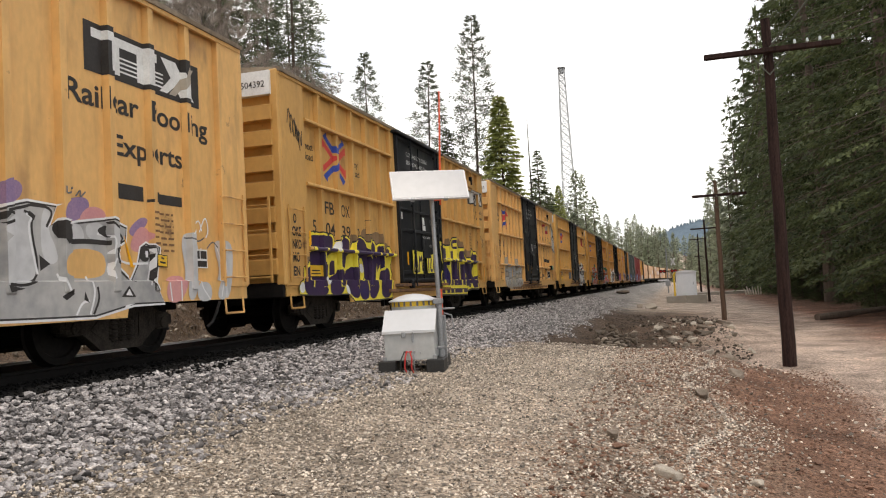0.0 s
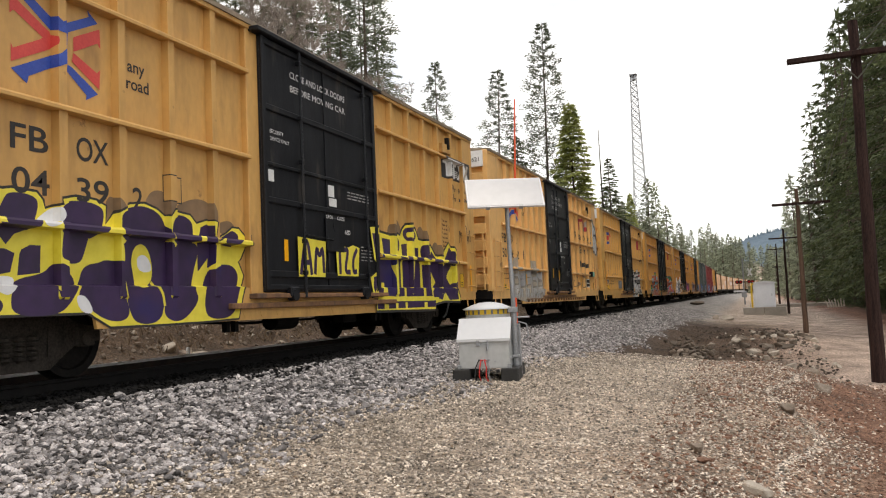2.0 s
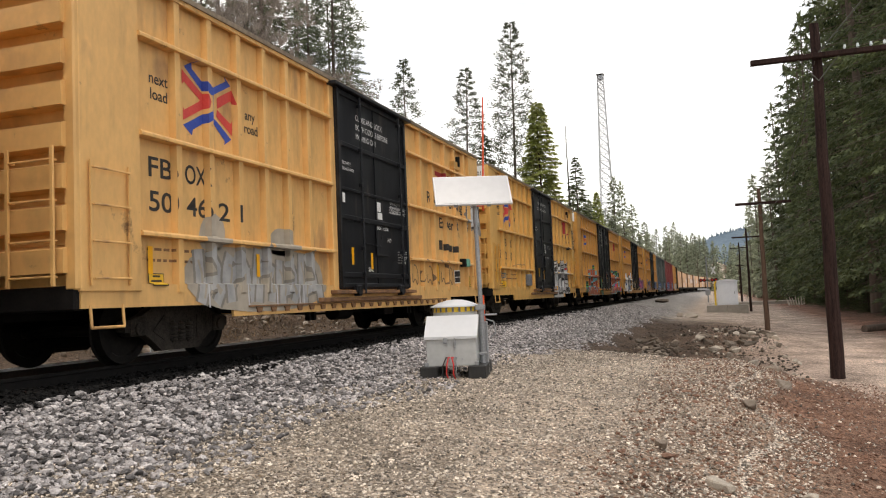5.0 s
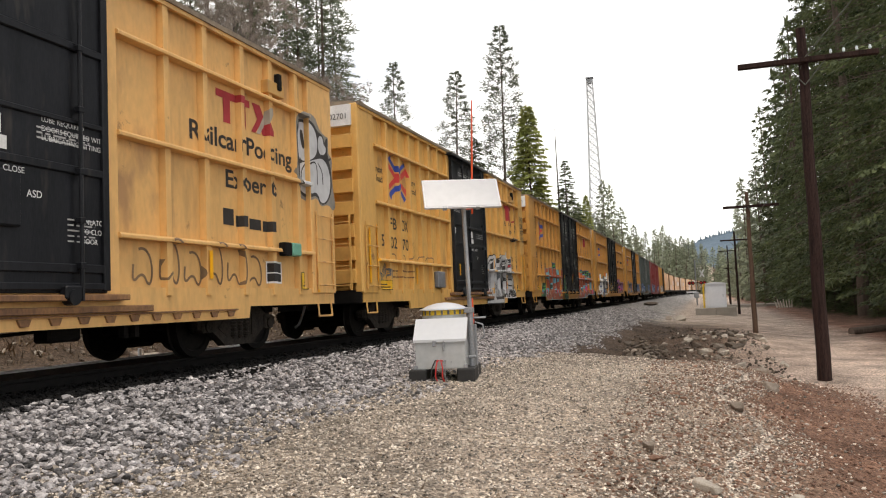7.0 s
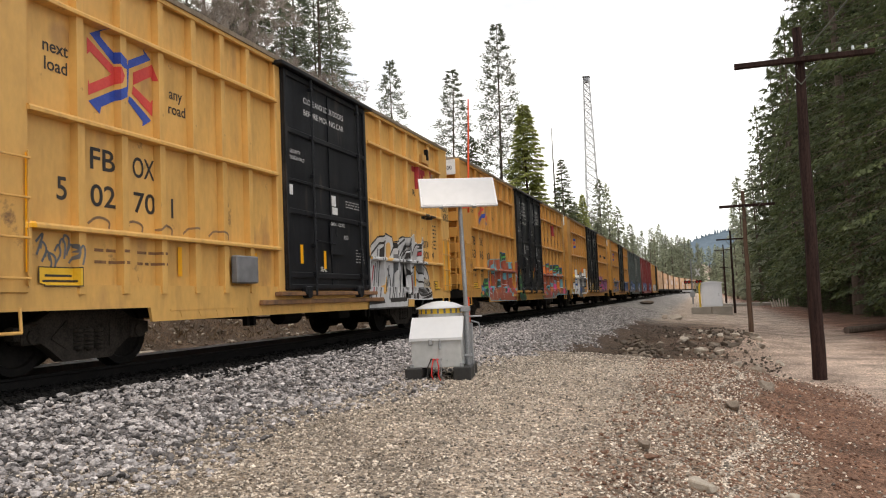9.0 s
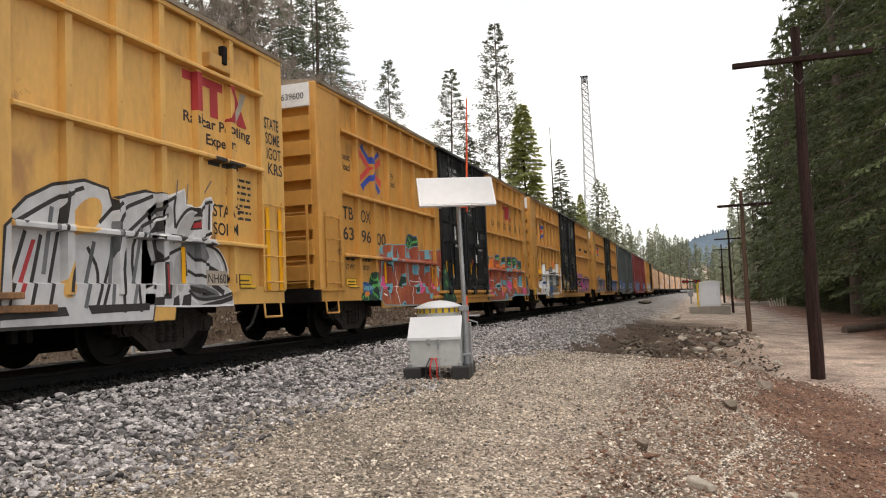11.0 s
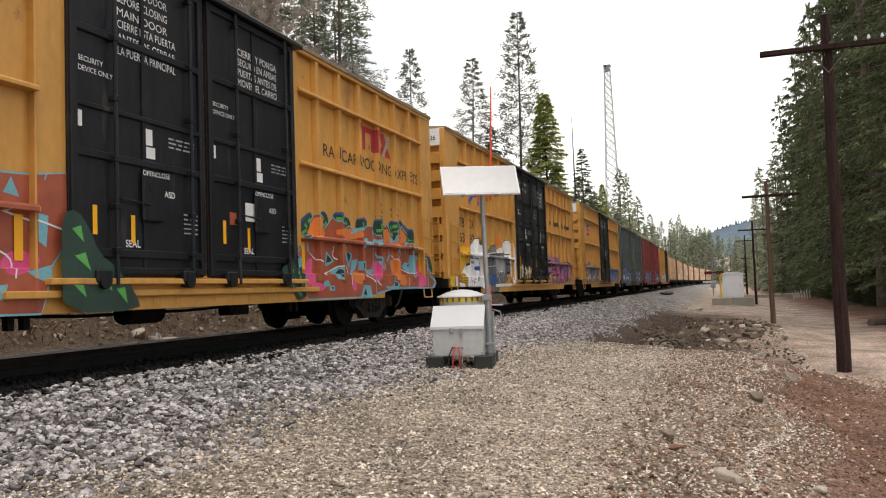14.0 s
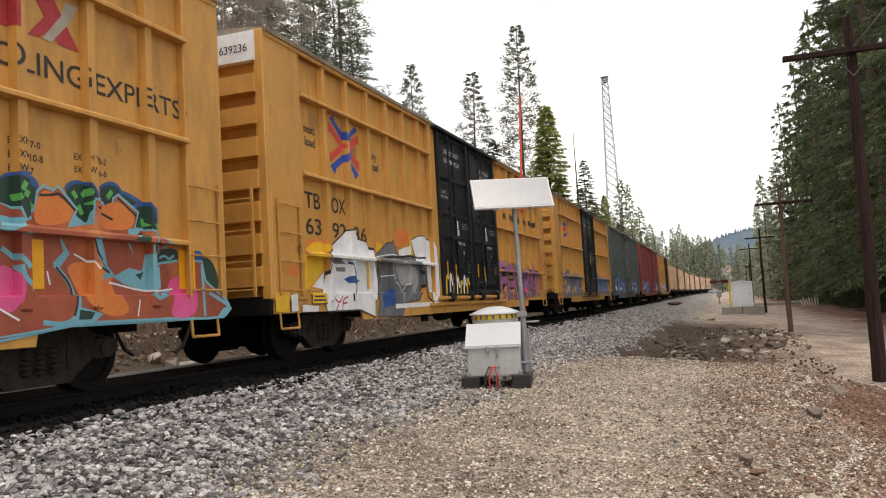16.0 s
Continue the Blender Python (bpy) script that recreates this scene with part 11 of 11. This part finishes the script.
def bare_tree(seed, h, spread, mat, label):
    """A leafless broad tree: forking limbs that end in fine twigs."""
    rng = random.Random(seed)
    tree = tagged(new("bare_tree"), label, "tree")
    part("trunk", trunk_bm(h * .55, .11, .1, rng), mat, tree)
    bm = bmesh.new()
    verts, faces = [], []
    def fork(p, d, l, r, depth):
        q = p + d * l
        rod(bm, p, q, r, r * .6, sides=4)
        for _ in range(3):
            dd = (d + Vector((rng.uniform(-1, 1), rng.uniform(-1, 1), rng.uniform(-.3, .8))) * .65).normalized()
            if depth > 0:
                fork(p + d * (l * rng.uniform(.5, 1)), dd, l * rng.uniform(.55, .75), r * .6, depth - 1)
            else:
                for _ in range(16):
                    t = (dd + Vector((rng.uniform(-1, 1), rng.uniform(-1, 1), rng.uniform(-.6, 1))) * .8).normalized()
                    leaf(verts, faces, q, t, Vector((rng.uniform(-1, 1), rng.uniform(-1, 1), .3)), rng.uniform(.3, .75), .011)
    for k in range(7):
        a = k * .9
        fork(Vector((0, 0, h * (.15 + .06 * k))), Vector((math.cos(a) * spread, math.sin(a) * spread, 1)).normalized(), h * .24, .028, 3)
    part("branchwork", bm, mat, tree)
    me = bpy.data.meshes.new("twig_haze")
    me.from_pydata([v[:] for v in verts], [], faces)
    me.materials.append(TWIG)
    share("twig_haze", me, tree)
    return tree


FIRS = [conifer("fir_tree", 100 + k, 24, 4.1, .07, 150, 165, .160, .105, FIR_LEAF, .75, .30, .12, .24, label="tall dense dark-green fir with drooping boughs", bough=True) for k in range(3)]
BACK = [conifer("fir_tree", 110 + k, 24, 3.9, .03, 110, 26, .75, .22, FIR_LEAF, .75, .32, .08, .24, label="tall dark-green fir deep in the wood") for k in range(2)]
SLIM = [conifer("fir_tree", 120 + k, 20, 2.9, .05, 170, 90, .26, .14, FIR_LEAF, .85, .20, .08, .14, label="slender dark-green fir in a mixed wood", bough=True) for k in range(2)]
BANK = [conifer("fir_tree", 130 + k, 26, 3.9, .06, 210, 150, .18, .100, BANK_LEAF, .80, .22, .16, .18, label="tall airy grey-green fir on the bank", bough=True) for k in range(2)]
PINES = [conifer("pine_tree", 140 + k, 26, 3.3, .10, 210, 80, .30, .115, PINE_LEAF, .62, .06, .12, .16, True, "tall open-crowned grey-green pine with a visible trunk") for k in range(3)]
CEDARS = [conifer("cedar_tree", 160 + k, 18, 2.5, .03, 300, 80, .32, .13, CEDAR_LEAF, .80, .06, .0, .10, label="dense yellow-green cedar of conical shape", bough=True) for k in range(2)]
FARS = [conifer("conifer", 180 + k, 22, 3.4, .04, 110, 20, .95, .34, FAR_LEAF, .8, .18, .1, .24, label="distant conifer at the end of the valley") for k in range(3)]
BARE = [bare_tree(200 + k, 11, .8, SNAGWOOD, "leafless brown tree on the bank") for k in range(2)]
PLANTED = set()
TURNS = {}


def plant(kind, x, y, height, rng, group, fat=1.0):
    """Stands a tree of a kind at a place, grown to a height."""
    src = kind[TURNS.setdefault(id(kind), 0) % len(kind)]
    TURNS[id(kind)] += 1
    full = {id(t): hh for ts, hh in ((FIRS, 24), (BACK, 24), (SLIM, 20), (BANK, 26), (PINES, 26), (CEDARS, 18), (FARS, 22), (BARE, 11)) for t in ts}[id(src)]
    k = height / full
    m = pose(x, y, land(x, y) - .1, rng.uniform(-1.5, 1.5), rng.uniform(-1.5, 1.5), rng.uniform(0, 360)) @ Matrix.Diagonal((k * fat, k * fat, k, 1))
    if id(src) in PLANTED:
        t = copy_thing(src, m)
    else:
        PLANTED.add(id(src))
        src.matrix_basis = m
        t = src
    t["group"] = group
    return t


def make_woods():
    rng = random.Random(77)
    # single trees that stand out beyond the train
    top = lambda x, y, z: z - land(x, y)
    plant(PINES, -19.0, 80, top(-19.0, 80, 29.1), rng, "trees beyond the track", 1.15)
    plant(PINES, -24.2, 80, top(-24.2, 80, 25.1), rng, "trees beyond the track", 1.35)
    plant(PINES, -25.0, 65, top(-25, 65, 22), rng, "trees beyond the track", 1.15)
    plant(CEDARS, -15.1, 75, top(-15.1, 75, 19.2), rng, "trees beyond the track", 1.5)
    plant(SLIM, -20.8, 76, top(-20.8, 76, 17.0), rng, "trees beyond the track", 1.5)
    plant(SLIM, -14.0, 90, top(-14, 90, 16.2), rng, "trees beyond the track", 1.4)
    plant(PINES, -17.5, 92, top(-17.5, 92, 15.0), rng, "trees beyond the track", .8)
    plant(FARS, -14.9, 130, top(-14.9, 130, 19.0), rng, "trees beyond the track", 1.0)
    plant(FARS, -13.4, 132, top(-13.4, 132, 18.4), rng, "trees beyond the track", .75)
    plant(FARS, -13.9, 150, top(-13.9, 150, 16.5), rng, "trees beyond the track", 1.2)
    for kind, x, y, z, fat in ((FARS, -19.5, 118, 19.5, 1.2), (FARS, -17.5, 122, 17.2, 1.0), (CEDARS, -16, 120, 15.8, 1.1), (PINES, -14.8, 125, 14.5, 1.2), (FARS, -16.5, 140, 17.5, 1.1),
                               (FARS, -15.5, 150, 15.8, 1.0), (PINES, -18.5, 135, 20, 1.2), (FARS, -14.2, 138, 14.2, 1.1), (FARS, -13.6, 155, 14, 1.1), (FARS, -22, 150, 21, 1.2)):
        plant(kind, x, y, top(x, y, z), rng, "trees beyond the track", fat)
    # the dense wood on the bank behind the near cars
    for kind, x, y, z, fat in ((PINES, -26.9, 55, 29.5, 1.1), (BANK, -27.6, 60, 29, .95), (BANK, -29.0, 55, 31, .85), (BANK, -31.6, 58, 33, .9), (BANK, -36, 60, 36, .95), (BANK, -40, 58, 37, .95), (SLIM, -34, 54, 29, .9),
                               (BANK, -46, 62, 40, 1.0), (SLIM, -30, 50, 23, .9), (BANK, -31, 63, 36, .8), (BANK, -33.5, 61, 38, .9), (BANK, -38, 64, 40, 1.0)):
        plant(kind, x, y, top(x, y, z), rng, "wood on the bank", fat)
    for x, y, z in ((-25.2, 46, 16.0), (-27.4, 45, 18.5), (-29.5, 44, 21.5), (-23.6, 48, 14.5), (-31.5, 46, 23), (-26.2, 43, 17), (-28.2, 47, 22), (-24.4, 44.5, 15.5), (-30.3, 47, 24)):
        plant(BARE, x, y, top(x, y, z), rng, "wood on the bank", .9)
    for i in range(26):
        y = rng.uniform(14, 110)
        x = -24 - rng.uniform(4, 26)
        if x / y > -.58 or y < 26:
            continue
        plant(BACK, x, y, rng.uniform(18, 28), rng, "wood on the bank", .9)
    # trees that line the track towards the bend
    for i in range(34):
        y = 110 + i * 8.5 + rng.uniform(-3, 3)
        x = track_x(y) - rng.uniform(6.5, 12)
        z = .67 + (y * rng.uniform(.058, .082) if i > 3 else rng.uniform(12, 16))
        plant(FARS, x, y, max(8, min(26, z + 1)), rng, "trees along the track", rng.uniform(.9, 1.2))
    # the wood across the road
    for i in range(26):
        y = 33 + i * 4.4 + rng.uniform(-1.2, 1.2)
        x = 9.3 + rng.uniform(-.9, 2.2) + .012 * y
        plant(FIRS if y < 82 else BACK, x, y, rng.uniform(22, 32), rng, "wood across the road", rng.uniform(.9, 1.2))
    for i in range(18):
        y = 30 + i * 6.5 + rng.uniform(-2, 2)
        plant(BACK, 14.5 + rng.uniform(-1, 3), y, rng.uniform(24, 32), rng, "wood across the road", 1.15)
    for i in range(7):
        y = 40 + i * 12 + rng.uniform(-3, 3)
        plant(BACK, 21 + rng.uniform(-1, 4), y, rng.uniform(24, 32), rng, "wood across the road", 1.2)
    for i in range(9):
        y = 36 + i * 7 + rng.uniform(-2, 2)
        plant(SLIM, 8.8 + rng.uniform(-.3, .6), y, rng.uniform(3, 6), rng, "saplings at the forest's edge", 1.5)
    for x, y, h in ((8.3, 124, 27), (7.4, 148, 25.5), (6.6, 163, 21.5), (9.5, 138, 26)):
        plant(FARS, x, y, h, rng, "wood across the road", .9)
    for i in range(16):
        y = 150 + i * 13 + rng.uniform(-4, 4)
        plant(FARS, 8.5 + max(0, (y - 170) ** 2 / 3000) + rng.uniform(-1, 5), y, rng.uniform(17, 25), rng, "wood across the road", 1.2)
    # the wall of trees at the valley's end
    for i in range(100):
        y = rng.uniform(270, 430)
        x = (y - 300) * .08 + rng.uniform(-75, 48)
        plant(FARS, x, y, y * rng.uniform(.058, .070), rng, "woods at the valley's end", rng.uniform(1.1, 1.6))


make_woods()


def make_snag():
    x, y = -15.1, 90.0
    rng = random.Random(5)
    s = tagged(new("dead_snag"), "bare grey dead trunk with short broken twigs", "dead tree")
    g = land(x, y)
    s.location = (x, y, g)
    h = 19.8 - g
    part("trunk", trunk_bm(h, .17, .04, rng), SNAGWOOD, s)
    bm = bmesh.new()
    for k in range(46):
        z = h * rng.uniform(.3, .93)
        a = rng.uniform(0, 6.3)
        l = rng.uniform(.3, 1.1) * (1 - z / h) * 1.8 + .15
        rod(bm, (0, 0, z), (l * math.cos(a), l * math.sin(a), z - l * rng.uniform(-.1, .4)), .02, .006, sides=4)
    part("branchwork", bm, SNAGWOOD, s)


make_snag()


def make_brush():
    """Dry brush on the bank beyond the rails and low green scrub by the woods, as uncounted tufts."""
    rng = random.Random(19)
    for nm, mat, n, place, size, label in (
            ("dry_brush", DRYBRUSH, 8000, lambda: (rng.uniform(-16, -12.2), 5 + 50 * rng.random() ** 1.2), (.1, .38), "brown dry brush and dead grass on the bank"),
            ("undergrowth", FIR_LEAF, 7000, lambda: (rng.uniform(8.8, 12) + rng.random() * 2, rng.uniform(32, 90)), (.12, .4), "low green undergrowth at the forest's edge"),
            ("leaf_litter", DRYBRUSH, 1500, lambda: (rng.uniform(-3.9, 1.0), 4 + 14 * rng.random()), (.03, .07), "dead leaves and straw on gravel")):
        verts, faces = [], []
        for _ in range(n):
            x, y = place()
            g = land(x, y)
            flat = nm == "leaf_litter"
            d = Vector((rng.uniform(-1, 1), rng.uniform(-1, 1), rng.uniform(.02, .2) if flat else rng.uniform(.5, 1.6))).normalized()
            l = rng.uniform(*size)
            leaf(verts, faces, Vector((x, y, g + (.012 if flat else 0))), d, Vector((rng.uniform(-1, 1), rng.uniform(-1, 1), 1.5 if flat else .4)), l, l * (.35 if flat else .12))
        me = bpy.data.meshes.new(nm)
        me.from_pydata([v[:] for v in verts], [], faces)
        me.materials.append(mat)
        tagged(new(nm, me), label, "plants", kind="stuff")


make_brush()


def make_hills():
    """The wooded ridge that closes the valley far behind everything, coloured for haze."""
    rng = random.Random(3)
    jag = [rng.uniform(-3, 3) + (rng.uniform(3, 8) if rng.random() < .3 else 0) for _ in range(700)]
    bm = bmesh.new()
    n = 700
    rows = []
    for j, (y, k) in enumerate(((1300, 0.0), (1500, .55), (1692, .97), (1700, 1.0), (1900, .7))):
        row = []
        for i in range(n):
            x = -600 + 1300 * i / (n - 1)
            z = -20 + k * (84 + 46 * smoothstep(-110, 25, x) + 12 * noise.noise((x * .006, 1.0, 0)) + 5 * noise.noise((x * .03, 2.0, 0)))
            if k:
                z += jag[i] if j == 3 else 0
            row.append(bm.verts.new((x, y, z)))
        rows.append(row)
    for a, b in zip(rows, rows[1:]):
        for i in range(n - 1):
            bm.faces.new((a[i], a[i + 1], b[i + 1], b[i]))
    tagged(part("backdrop", bm, HILL), "far wooded ridge, haze painted into its blue-green", "hill", kind="structure")


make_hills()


# ---------------------------------------------------------------- what moves
def motions():
    """The train rolls past at a steady pace, and its wheels turn."""
    for car in CARS:
        start = car["start"]
        times = (0, 16) if start < 170 - 1 else [2 * k for k in range(9)]
        rows = []
        for t in times:
            y = start - SPEED * t
            x, x2 = track_x(y), track_x(y + 16)
            rows.append((t, pose(x, y, 0, 0, 0, -math.degrees(math.atan2(x2 - x, 16)))))
        walk(car, rows)
    turn = math.degrees(SPEED / .457)
    for wheel, y in TURNING:
        walk(wheel, [(k * 4 / 30, pose(0, y, .457, turn * k * 4 / 30, 0, 0)) for k in range(121)])


motions()
